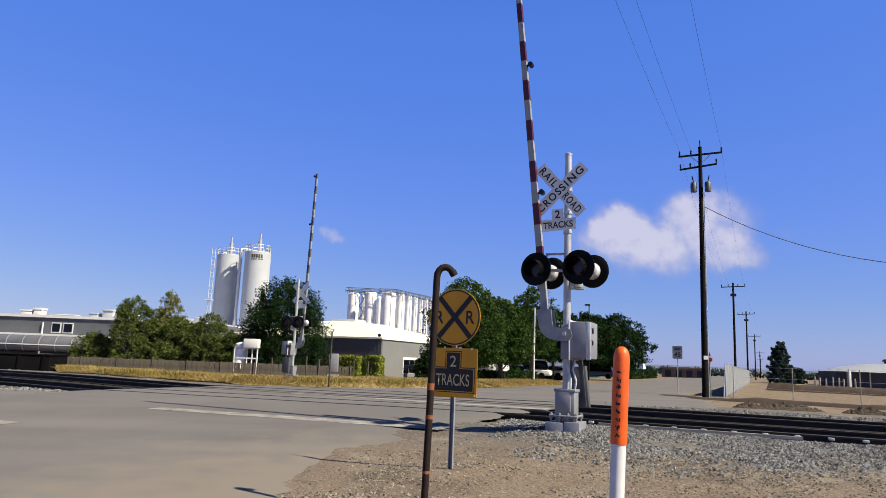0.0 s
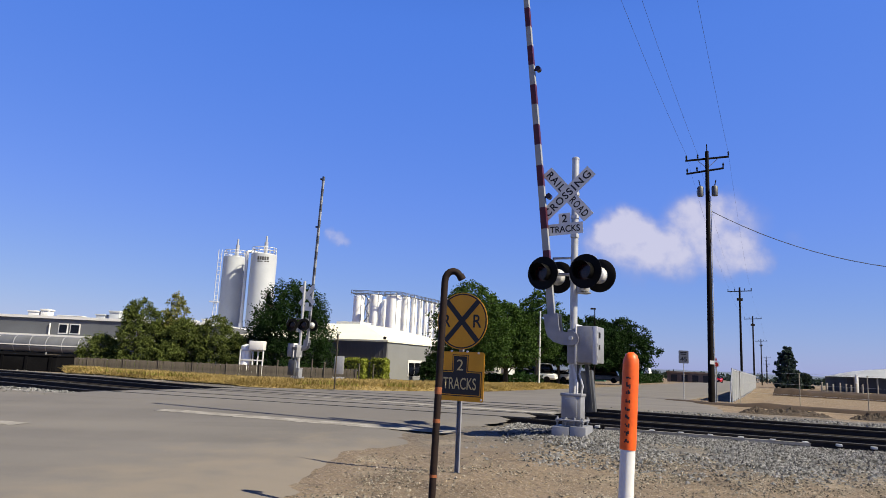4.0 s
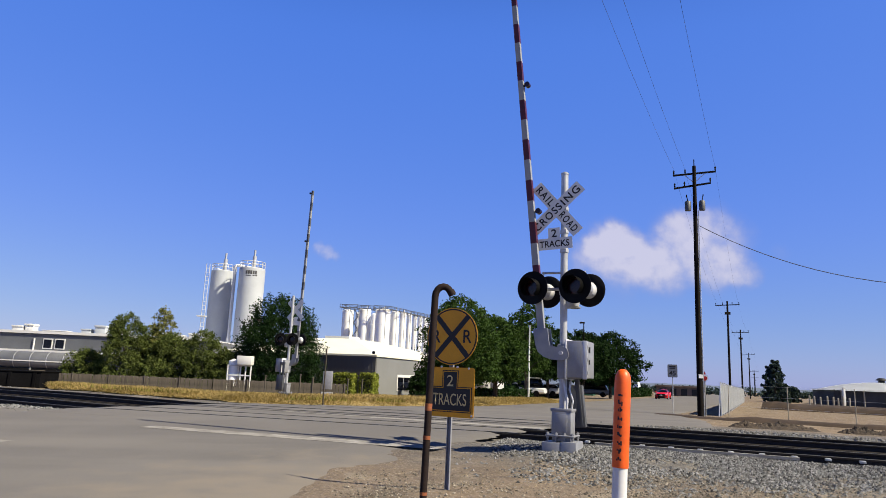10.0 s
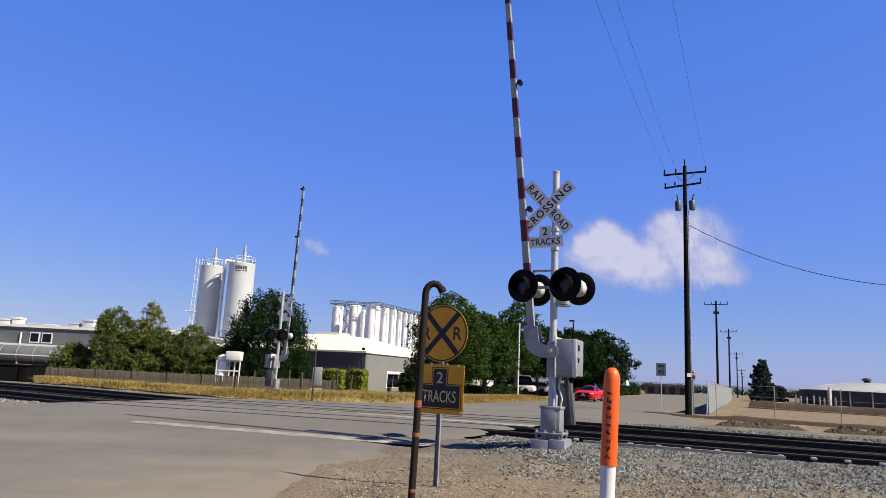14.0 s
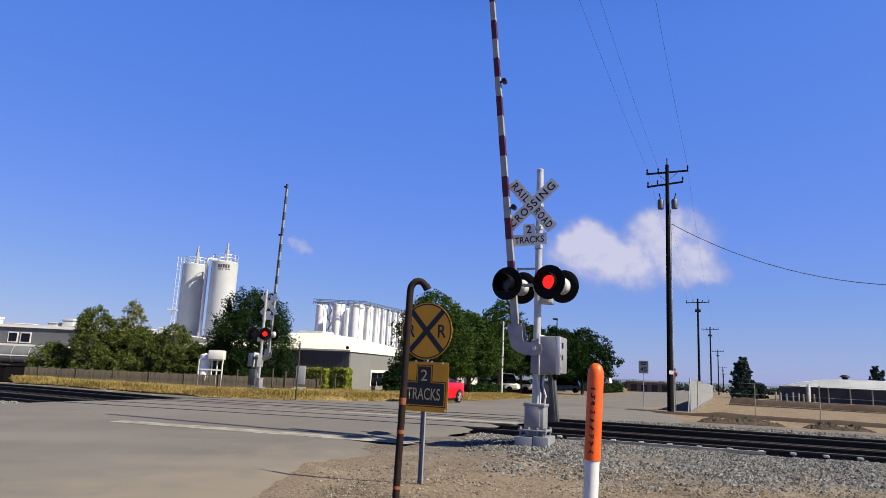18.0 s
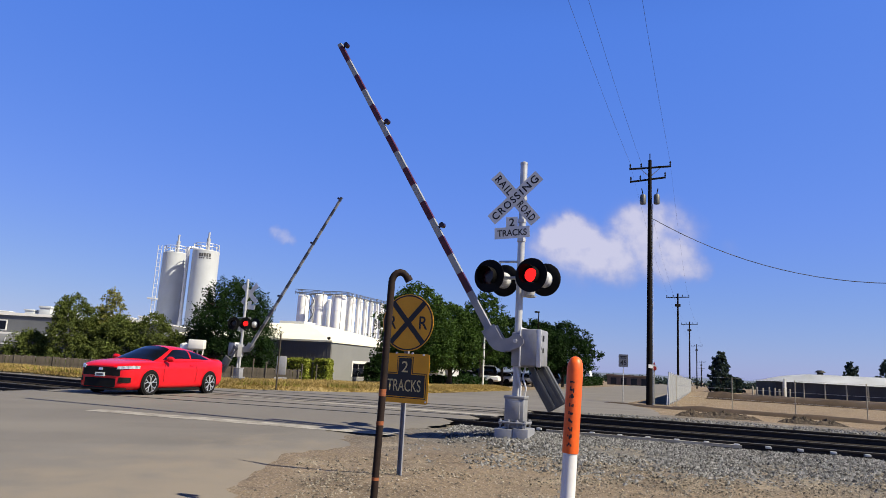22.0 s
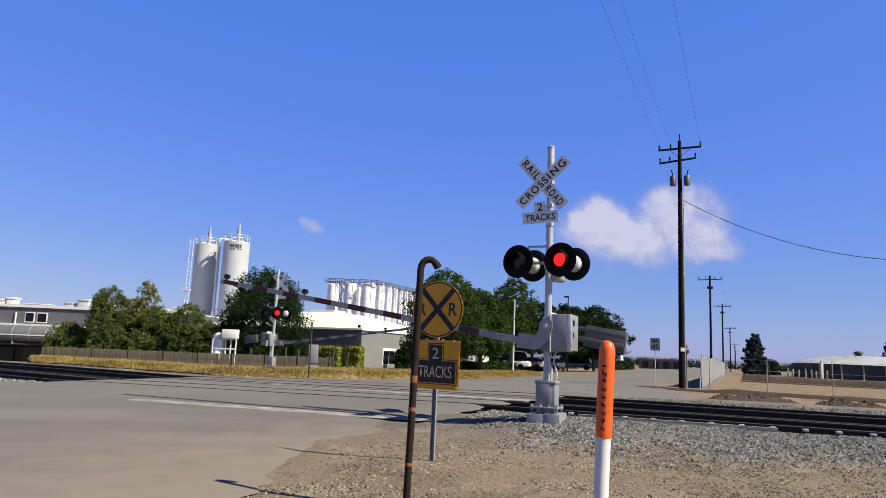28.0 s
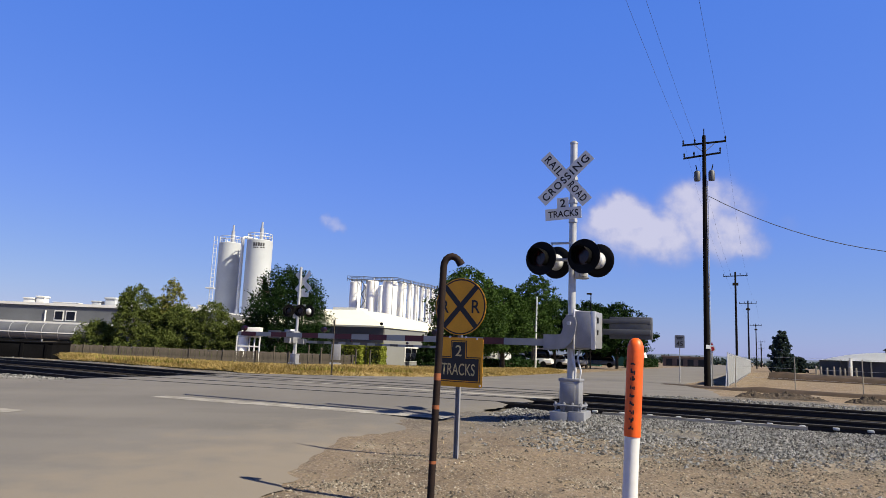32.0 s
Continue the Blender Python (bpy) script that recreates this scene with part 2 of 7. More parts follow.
def ground_mat():
    """Dirt that turns to grey ballast along the tracks and to pale tan beyond them."""
    m = mat("ground_dirt", (0.150, 0.114, 0.082), 0.95, 0, 0.1, 0.7, 14, 0.5)
    nt = m.node_tree
    N, L = nt.nodes.new, nt.links.new
    b = nt.nodes["Principled BSDF"]
    base = b.inputs["Base Color"].links[0].from_socket
    geo = N("ShaderNodeNewGeometry")
    dot = N("ShaderNodeVectorMath")
    dot.operation = "DOT_PRODUCT"
    dot.inputs[1].default_value = (0.383, 0.924, 0)
    L(geo.outputs["Position"], dot.inputs[0])
    wob = N("ShaderNodeTexNoise")
    wob.inputs["Scale"].default_value, wob.inputs["Detail"].default_value = 0.9, 5
    L(geo.outputs["Position"], wob.inputs["Vector"])
    shift = N("ShaderNodeMath")
    shift.operation = "MULTIPLY_ADD"
    L(wob.outputs[0], shift.inputs[0])
    shift.inputs[1].default_value = 5.0
    L(dot.outputs["Value"], shift.inputs[2])

    def band(lo, hi, soft):
        """1 between lo and hi along the way across the tracks."""
        up, down = N("ShaderNodeMapRange"), N("ShaderNodeMapRange")
        for r, at in ((up, lo), (down, hi)):
            r.interpolation_type = "SMOOTHSTEP"
            r.inputs[1].default_value, r.inputs[2].default_value = at - soft, at + soft
            L(shift.outputs[0], r.inputs[0])
        sub = N("ShaderNodeMath")
        sub.operation = "SUBTRACT"
        L(up.outputs[0], sub.inputs[0])
        L(down.outputs[0], sub.inputs[1])
        return sub.outputs[0]

    def over(sock, fac, color, fine):
        n = N("ShaderNodeTexNoise")
        n.inputs["Scale"].default_value, n.inputs["Detail"].default_value = fine, 4
        L(geo.outputs["Position"], n.inputs["Vector"])
        c = N("ShaderNodeMix")
        c.data_type = "RGBA"
        c.inputs[6].default_value = (*(v * 0.55 for v in color), 1)
        c.inputs[7].default_value = (*(v * 1.3 for v in color), 1)
        L(n.outputs[0], c.inputs[0])
        x = N("ShaderNodeMix")
        x.data_type = "RGBA"
        L(fac, x.inputs[0])
        L(sock, x.inputs[6])
        L(c.outputs[2], x.inputs[7])
        return x.outputs[2]

    s = over(base, band(13.6, 28.6, 1.3), (0.095, 0.089, 0.084), 26)
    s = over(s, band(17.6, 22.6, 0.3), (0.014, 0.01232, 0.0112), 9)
    s = over(s, band(29.2, 2000, 1.2), (0.172, 0.125, 0.078), 0.5)
    for n in nt.nodes:
        if n.type == "BUMP":
            n.inputs["Strength"].default_value, n.inputs["Distance"].default_value = 1.0, 0.035
    # trodden darker patches and pale dusty ones
    for scale, lo, hi, amount, color in ((0.75, 0.50, 0.64, 0.7, (0.088, 0.066, 0.047)), (2.6, 0.56, 0.66, 0.65, (0.060, 0.045, 0.033)), (1.3, 0.56, 0.70, 0.6, (0.25, 0.21, 0.16)), (30.0, 0.58, 0.66, 0.85, (0.045, 0.035, 0.028)), (46.0, 0.58, 0.66, 0.75, (0.30, 0.27, 0.235))):
        n = N("ShaderNodeTexNoise")
        n.inputs["Scale"].default_value, n.inputs["Detail"].default_value = scale, 6
        L(geo.outputs["Position"], n.inputs["Vector"])
        r = N("ShaderNodeMapRange")
        r.interpolation_type = "SMOOTHSTEP"
        r.inputs[1].default_value, r.inputs[2].default_value, r.inputs[4].default_value = lo, hi, amount
        L(n.outputs[0], r.inputs[0])
        x = N("ShaderNodeMix")
        x.data_type = "RGBA"
        x.inputs[7].default_value = (*color, 1)
        L(r.outputs[0], x.inputs[0])
        L(s, x.inputs[6])
        s = x.outputs[2]
    L(s, b.inputs["Base Color"])
    return m


def asphalt_mat():
    """Worn grey asphalt with patches, dust and fine aggregate."""
    m = mat("worn_asphalt", (0.1215, 0.1140, 0.1085), 0.88, 0, 0.10, 0.35, 45, 0.3)
    nt = m.node_tree
    N, L = nt.nodes.new, nt.links.new
    b = nt.nodes["Principled BSDF"]
    base = b.inputs["Base Color"].links[0].from_socket
    geo = N("ShaderNodeNewGeometry")
    mp = N("ShaderNodeMapping")
    mp.inputs["Rotation"].default_value = (0, 0, radians(22.5))
    mp.inputs["Scale"].default_value = (0.12, 0.9, 1)
    L(geo.outputs["Position"], mp.inputs["Vector"])
    n = N("ShaderNodeTexNoise")
    n.inputs["Scale"].default_value, n.inputs["Detail"].default_value = 0.8, 6
    L(mp.outputs[0], n.inputs["Vector"])
    r = N("ShaderNodeMapRange")
    r.inputs[1].default_value, r.inputs[2].default_value = 0.45, 0.75
    r.inputs[4].default_value = 0.75
    L(n.outputs[0], r.inputs[0])
    x = N("ShaderNodeMix")
    x.data_type = "RGBA"
    x.inputs[7].default_value = (0.153, 0.143, 0.133, 1)
    L(r.outputs[0], x.inputs[0])
    L(base, x.inputs[6])
    # dirt that has drifted over the edge of the asphalt
    parts = []
    for axis, lo, hi in (((0.924, -0.383, 0), -9.5, -4.4), ((0.383, 0.924, 0), 12.6, 8.5)):
        dot = N("ShaderNodeVectorMath")
        dot.operation = "DOT_PRODUCT"
        dot.inputs[1].default_value = axis
        L(geo.outputs["Position"], dot.inputs[0])
        mr = N("ShaderNodeMapRange")
        mr.inputs[1].default_value, mr.inputs[2].default_value = lo, hi
        L(dot.outputs["Value"], mr.inputs[0])
        parts.append(mr.outputs[0])
    both = N("ShaderNodeMath")
    both.operation = "MULTIPLY"
    L(parts[0], both.inputs[0])
    L(parts[1], both.inputs[1])
    dn = N("ShaderNodeTexNoise")
    dn.inputs["Scale"].default_value, dn.inputs["Detail"].default_value = 1.6, 8
    L(geo.outputs["Position"], dn.inputs["Vector"])
    tot = N("ShaderNodeMath")
    tot.operation = "MULTIPLY_ADD"
    L(dn.outputs[0], tot.inputs[0])
    tot.inputs[1].default_value = 1.3
    L(both.outputs[0], tot.inputs[2])
    fr = N("ShaderNodeMapRange")
    fr.interpolation_type = "SMOOTHSTEP"
    fr.inputs[1].default_value, fr.inputs[2].default_value, fr.inputs[4].default_value = 0.80, 1.50, 1.0
    L(tot.outputs[0], fr.inputs[0])
    dirt = N("ShaderNodeMix")
    dirt.data_type = "RGBA"
    dirt.inputs[7].default_value = (0.166, 0.145, 0.122, 1)
    L(fr.outputs[0], dirt.inputs[0])
    L(x.outputs[2], dirt.inputs[6])
    L(dirt.outputs[2], b.inputs["Base Color"])
    return m


M_GROUND = ground_mat()
M_ASPHALT = asphalt_mat()

# ---- mesh helpers ----
RNG = random.Random(7)


def thing(name, m, label, category, group="", kind=""):
    """An Empty at the thing's base, which parents its parts."""
    ob = new(name)
    ob.empty_display_size = 0.1
    ob.matrix_basis = m
    return tagged(ob, label, category, group, kind)


def mesh_of(bm, name, material, smooth=True):
    me = bpy.data.meshes.new(name)
    bm.normal_update()
    bm.to_mesh(me)
    bm.free()
    for mm in (material if isinstance(material, (list, tuple)) else [material]):
        me.materials.append(mm)
    if smooth:
        me.polygons.foreach_set("use_smooth", [True] * len(me.polygons))
        me.set_sharp_from_angle(angle=radians(35))
    return me


def part(name, bm, material, parent=None, label="", m=None, smooth=True):
    ob = new(name, mesh_of(bm, name, material, smooth))
    if parent:
        ob.parent = parent
    if m is not None:
        ob.matrix_basis = m
    if label:
        ob["label"] = label
    return ob


def raw(name, verts, faces, material, parent=None, m=None):
    me = bpy.data.meshes.new(name)
    me.from_pydata([tuple(v) for v in verts], [], [tuple(f) for f in faces])
    me.materials.append(material)
    ob = new(name, me)
    if parent:
        ob.parent = parent
    if m is not None:
        ob.matrix_basis = m
    return ob


def box(bm, x0, x1, y0, y1, z0, z1, bevel=0.0, m=None):
    r = bmesh.ops.create_cube(bm, size=1)
    vs = r["verts"]
    for v in vs:
        v.co = Vector((x0 + (v.co.x + 0.5) * (x1 - x0), y0 + (v.co.y + 0.5) * (y1 - y0), z0 + (v.co.z + 0.5) * (z1 - z0)))
    if bevel:
        es = list({e for v in vs for e in v.link_edges})
        r = bmesh.ops.bevel(bm, geom=es, offset=bevel, segments=2, profile=0.5, affect="EDGES")
        vs = list({v for f in r["faces"] for v in f.verts} | {v for v in vs if v.is_valid})
    if m is not None:
        bmesh.ops.transform(bm, matrix=m, verts=vs)
    return bm


def rod(bm, p, q, r0, r1=None, seg=12, caps=True):
    """A round bar from p to q."""
    p, q = Vector(p), Vector(q)
    d = q - p
    r = bmesh.ops.create_cone(bm, cap_ends=caps, segments=seg, radius1=r0, radius2=r0 if r1 is None else r1, depth=d.length)
    m = Matrix.Translation((p + q) / 2) @ d.to_track_quat("Z", "Y").to_matrix().to_4x4()
    bmesh.ops.transform(bm, matrix=m, verts=r["verts"])
    return bm


def lathe(bm, profile, seg=24, m=None):
    """Turns a profile of (radius, height) about z; m sets it in place."""
    rings = []
    for rad, h in profile:
        if rad < 1e-5:
            rings.append([bm.verts.new((0, 0, h))])
        else:
            rings.append([bm.verts.new((rad * math.cos(2 * math.pi * k / seg), rad * math.sin(2 * math.pi * k / seg), h)) for k in range(seg)])
    for a, b in zip(rings, rings[1:]):
        for k in range(seg):
            n = (k + 1) % seg
            if len(a) == 1 and len(b) == 1:
                continue
            if len(a) == 1:
                bm.faces.new((a[0], b[n], b[k]))
            elif len(b) == 1:
                bm.faces.new((a[k], a[n], b[0]))
            else:
                bm.faces.new((a[k], a[n], b[n], b[k]))
    vs = [v for r in rings for v in r]
    bmesh.ops.recalc_face_normals(bm, faces=list({f for v in vs for f in v.link_faces}))
    if m is not None:
        bmesh.ops.transform(bm, matrix=m, verts=vs)
    return bm


def tube(bm, path, rad, seg=10):
    """A round tube along a line of points; rad is one radius or one a point."""
    pts = [Vector(p) for p in path]
    rs = rad if isinstance(rad, (list, tuple)) else [rad] * len(pts)
    rings = []
    side = None
    for i, p in enumerate(pts):
        d = (pts[min(i + 1, len(pts) - 1)] - pts[max(i - 1, 0)]).normalized()
        if side is None:
            side = d.orthogonal().normalized()
        side = (side - d * side.dot(d)).normalized()
        up = d.cross(side)
        rings.append([bm.verts.new(p + rs[i] * (side * math.cos(2 * math.pi * k / seg) + up * math.sin(2 * math.pi * k / seg))) for k in range(seg)])
    for a, b in zip(rings, rings[1:]):
        for k in range(seg):
            n = (k + 1) % seg
            bm.faces.new((a[k], a[n], b[n], b[k]))
    bm.faces.new(list(reversed(rings[0])))
    bm.faces.new(rings[-1])
    return bm


def plate(bm, outline, depth, m=None):
    """A flat plate: outline of (x, z), from y = 0 back to y = depth."""
    front = [bm.verts.new((x, 0, z)) for x, z in outline]
    back = [bm.verts.new((x, depth, z)) for x, z in outline]
    n = len(outline)
    bm.faces.new(front)
    bm.faces.new(list(reversed(back)))
    for k in range(n):
        bm.faces.new((front[k], back[k], back[(k + 1) % n], front[(k + 1) % n]))
    bmesh.ops.recalc_face_normals(bm, faces=list({f for v in front + back for f in v.link_faces}))
    if m is not None:
        bmesh.ops.transform(bm, matrix=m, verts=front + back)
    return bm


def rounded(w, h, r, seg=5, cx=0.0, cz=0.0):
    pts = []
    for sx, sz, a0 in ((1, 1, 0), (-1, 1, 90), (-1, -1, 180), (1, -1, 270)):
        for k in range(seg + 1):
            a = radians(a0 + 90 * k / seg)
            pts.append((cx + sx * (w / 2 - r) + r * math.cos(a), cz + sz * (h / 2 - r) + r * math.sin(a)))
    return pts


def lettering(name, text, height, material, parent, m, width=None, bold=0.0, spread=1.0):
    """Words in the built-in font as a thin mesh that faces local -y."""
    cu = bpy.data.curves.new(name, "FONT")
    cu.body, cu.size, cu.align_x, cu.align_y, cu.extrude, cu.offset = text, 1.0, "CENTER", "CENTER", 0.0, bold
    cu.space_character = spread
    tmp = new("tmp", cu)
    bpy.context.view_layer.update()
    me = bpy.data.meshes.new_from_object(tmp.evaluated_get(bpy.context.evaluated_depsgraph_get()))
    bpy.data.objects.remove(tmp)
    bpy.data.curves.remove(cu)
    co = np.array([v.co[:] for v in me.vertices])
    lo, hi = co.min(0), co.max(0)
    sy = height / (hi[1] - lo[1])
    sx = width / (hi[0] - lo[0]) if width else sy
    mid = (lo + hi) / 2
    for v in me.vertices:
        v.co = ((v.co.x - mid[0]) * sx, 0, (v.co.y - mid[1]) * sy)
    me.materials.append(material)
    ob = new(name, me)
    ob.parent = parent
    ob.matrix_basis = m
    return ob


# ---- lie of the land: a runs along the tracks, b across them ----
UT, VT = Vector((0.924, -0.383, 0)), Vector((0.383, 0.924, 0))
PROF = [(-4000, 0), (6, 0), (8.7, 0.08), (12, 0.30), (13.8, 0.44), (14.4, 0.47), (20.4, 0.47), (21.5, 0.44), (28, 0.32), (38, 0.2), (60, 0.05), (120, 0), (9000, 0)]


def prof(b):
    return float(np.interp(b, [p[0] for p in PROF], [p[1] for p in PROF]))


def tilt(a, b):
    """The crossing falls a little to the left."""
    return -0.011 * min(20.0, max(0.0, -4.0 - a)) * min(1.0, max(0.0, (b - 8.0) / 6.0))


def bed(a, b):
    """The ballast bed that rises to the left of the crossing."""
    return 0.16 * min(1.0, max(0.0, (-16.8 - a) / 7.0)) * min(1.0, max(0.0, (b - 12.9) / 1.3)) * min(1.0, max(0.0, (24.5 - b) / 2.0))


def ab(a, b, z=0.0):
    return UT * a + VT * b + Vector((0, 0, z))


def to_ab(x, y):
    return x * UT.x + y * UT.y, x * VT.x + y * VT.y


def land(x, y):
    """Height of the open ground."""
    a, b = to_ab(x, y)
    z = prof(b) - 0.03 + tilt(a, b) + bed(a, b)
    if 13.2 < b < 21.9:
        dip = min(1, (b - 13.2) / 0.25, (21.9 - b) / 0.9)
        z -= (0.09 if b < 14.55 else 0.19) * dip
    if a < -14 and b > 26:
        z -= 0.05 * min(1, (-14 - a) / 4) * min(1, (b - 26) / 9)
    if abs(x) < 60 and abs(y) < 90:
        far = math.hypot(x, y)
        z += 0.035 * noise.noise((x * 0.7, y * 0.7, 1.3)) + (0.012 * noise.noise((x * 3, y * 3, 5.1)) if far < 25 else 0)
        z += 0.16 * math.exp(-((x - 2.25) ** 2 + (y - 12.2) ** 2) / 1.6) + 0.09 * math.exp(-((x - 0.35) ** 2 + (y - 9.3) ** 2) / 1.5)
    return z


RIGHT_EDGE = [(-60, -6.5), (0, -4.8), (6.5, -4.62), (9.7, -5.25), (12.2, -4.95), (14.4, -4.5), (20.4, -3.9), (22.5, -2.2), (25, -0.3), (32, -0.8), (40, -2.6), (55, -1.8), (110, 0.4), (600, 19)]
LEFT_EDGE = [(-60, -70), (12.9, -70), (13.1, -26), (13.5, -17.3), (20.6, -17.6), (23.0, -18.3), (26.0, -16.4), (31, -14.6), (38, -13.2), (55, -13.4), (110, -11.4), (600, 7)]


def edge(table, b):
    return float(np.interp(b, [p[0] for p in table], [p[1] for p in table]))


def build_ground():
    def axis(fine, far):
        vals = list(np.arange(-fine, fine + 0.01, 0.5))
        s, x = 0.7, fine
        while x < far:
            x += s
            s *= 1.22
            vals = [-x] + vals + [x]
        return vals
    xs, ys = axis(22, 4200), axis(30, 4200)
    verts, faces = [], []
    for y in ys:
        for x in xs:
            verts.append((x, y, land(x, y)))
    n = len(xs)
    for j in range(len(ys) - 1):
        for i in range(n - 1):
            k = j * n + i
            faces.append((k, k + 1, k + n + 1, k + n))
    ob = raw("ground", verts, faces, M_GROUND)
    ob.data.polygons.foreach_set("use_smooth", [True] * len(ob.data.polygons))
    tagged(ob, "bare brown dirt and gravel ground along the tracks", "ground", kind="structure")


def build_road():
    bs = list(np.arange(-30, 4, 0.5)) + list(np.arange(4, 16, 0.12)) + list(np.arange(16, 60, 0.5)) + list(np.arange(60, 200, 4.0)) + list(np.arange(200, 600, 40.0))
    cuts = [0, 0.05, 0.15, 0.3, 0.45, 0.6, 0.72, 0.82, 0.9, 0.95, 0.98, 1]
    verts, faces = [], []
    for b in bs:
        lo, hi = edge(LEFT_EDGE, b), edge(RIGHT_EDGE, b)
        if b < 60:
            hi += 0.16 * noise.noise((b * 0.9, 0, 3)) + 0.16 * noise.noise((b * 4.1, 4, 3)) + 0.08 * noise.noise((b * 11, 4, 3))
            lo += 0.15 * noise.noise((b * 0.8, 9, 3))
        for c in cuts:
            a = lo + (hi - lo) * c
            edge_drop = 0.05 * (1 - min(1, min(c, 1 - c) / 0.02))
            verts.append(ab(a, b, prof(b) + tilt(a, b) + 0.012 - edge_drop))
    n = len(cuts)
    for j in range(len(bs) - 1):
        for i in range(n - 1):
            k = j * n + i
            faces.append((k, k + 1, k + n + 1, k + n))
    ob = raw("road", verts, faces, M_ASPHALT)
    ob.data.polygons.foreach_set("use_smooth", [True] * len(ob.data.polygons))
    tagged(ob, "worn grey asphalt road that crosses the railway tracks", "road", kind="structure")


def strip(name, corners, material, lift, label, cat="road marking"):
    """A thin painted strip on the road between two ends, each a pair of (a, b)."""
    (p0, p1), (q0, q1) = corners
    verts, faces = [], []
    steps = 24
    for k in range(steps + 1):
        f = k / steps
        for u, v in ((p0, q0), (p1, q1)):
            a, b = u[0] + (v[0] - u[0]) * f, u[1] + (v[1] - u[1]) * f
            b += 0.02 * noise.noise((a * 3, b * 3, 2))
            verts.append(ab(a, b, prof(b) + tilt(a, b) + lift))
    for k in range(steps):
        faces.append((2 * k, 2 * k + 2, 2 * k + 3, 2 * k + 1))
    return tagged(raw(name, verts, faces, material), label, cat)


RAILS_B = (14.60, 16.10, 18.72, 20.22)
RAIL_Z = 0.475
ROAD_A = (-17.2, -4.1)


def build_tracks():
    prof_pts = [(-0.07, 0), (0.07, 0), (0.07, 0.012), (0.012, 0.035), (0.010, 0.125), (0.036, 0.135), (0.036, 0.165), (0.028, 0.172), (-0.028, 0.172), (-0.036, 0.165), (-0.036, 0.135), (-0.010, 0.125), (-0.012, 0.035), (-0.07, 0.012)]
    tie_bm = box(bmesh.new(), -0.115, 0.115, -1.3, 1.3, -0.14, 0.0, 0.012)
    tie_me = mesh_of(tie_bm, "sleeper", M_TIE)
    rot = math.atan2(UT.y, UT.x)
    for name, pair in (("railway_track", RAILS_B[:2]), ("railway_track", RAILS_B[2:])):
        mid = sum(pair) / 2
        tr = thing(name, Matrix.Translation(ab(0, mid, RAIL_Z - 0.172)) @ Matrix.Rotation(rot, 4, "Z"), "steel railway track on dark sleepers crossing the road", "railway track", "railway tracks", "structure")
        for b in pair:
            bm = bmesh.new()
            rings = []
            for a in (-400, -120, -60, -24, -20.3, -18.7, -16.8, -10, -4.0, 2, 8, 14, 30, 60, 120, 400):
                rings.append([bm.verts.new((a, b - mid + x, z + tilt(a, b) + bed(a, b))) for x, z in prof_pts])
            n = len(prof_pts)
            for r0, r1 in zip(rings, rings[1:]):
                for k in range(n):
                    f = bm.faces.new((r0[k], r0[(k + 1) % n], r1[(k + 1) % n], r1[k]))
                    f.material_index = 1 if k in (6, 7, 8) else 0
            bmesh.ops.recalc_face_normals(bm, faces=bm.faces)
            part("rail", bm, [M_RAIL, M_RAILTOP], tr, "dark steel rail with a worn bright head", smooth=False)
        # sleepers near the crossing, one by one
        k = 0
        a = -44.0
        while a < 30:
            a += 0.54
            if ROAD_A[0] - 0.2 < a < ROAD_A[1] + 0.2:
                continue
            ob = new("sleeper", tie_me)
            ob.parent = tr
            ob.matrix_basis = pose(a, RNG.uniform(-0.03, 0.03), -0.002 + tilt(a, mid) + bed(a, mid) + RNG.uniform(-0.012, 0.004), 0, 0, RNG.uniform(-1, 1))
            k += 1
        if mid < 17:
            # pale strip imitating the sunlit rail foot, with its clips, right of the crossing
            part("rail_foot", box(bmesh.new(), -2.5, 1.2, -0.95, -0.87, 0.07, 0.125), M_LINE, tr, "pale strip painted as sun on the rail foot", smooth=False)
            clip = mesh_of(box(bmesh.new(), -0.05, 0.05, -0.06, 0.05, 0.0, 0.045, 0.01), "rail_clip", M_GALV)
            for k in range(26):
                ob = new("rail_clip", clip)
                ob.parent = tr
                ob.matrix_basis = pose(-3.2 + 0.54 * k, -0.86, 0.098)
    # dark flangeway gaps beside each rail in the crossing
    bm = bmesh.new()
    for b in (RAILS_B[2] - 0.75, RAILS_B[2], RAILS_B[3]):
        for off, w in ((-0.085, 0.05), (0.085, 0.07)):
            p = [ab(aa, b + off + s * w / 2, RAIL_Z + 0.012 + tilt(aa, b)) for aa, s in ((ROAD_A[0], -1), (ROAD_A[1], -1), (ROAD_A[1], 1), (ROAD_A[0], 1))]
            bm.faces.new([bm.verts.new(q) for q in p])
    tagged(part("flangeway_filler", bm, M_BLACK, smooth=False), "black rubber flangeway strips beside the rails in the crossing", "rail filler", kind="structure")
    # bright rail heads seen in the crossing surface
    for b in RAILS_B:
        bm = bmesh.new()
        box(bm, ROAD_A[0], ROAD_A[1], -0.034, 0.034, 0, 0.016)
        for v in bm.verts:
            v.co.z += tilt(v.co.x, b)
        tagged(part("rail_head", bm, M_RAILTOP, None, "worn steel rail head flush with the crossing", Matrix.Translation(ab(0, b, RAIL_Z + 0.002)) @ Matrix.Rotation(rot, 4, "Z")), "worn steel rail head set flush in the asphalt crossing", "rail", "rail heads in the crossing", "structure")


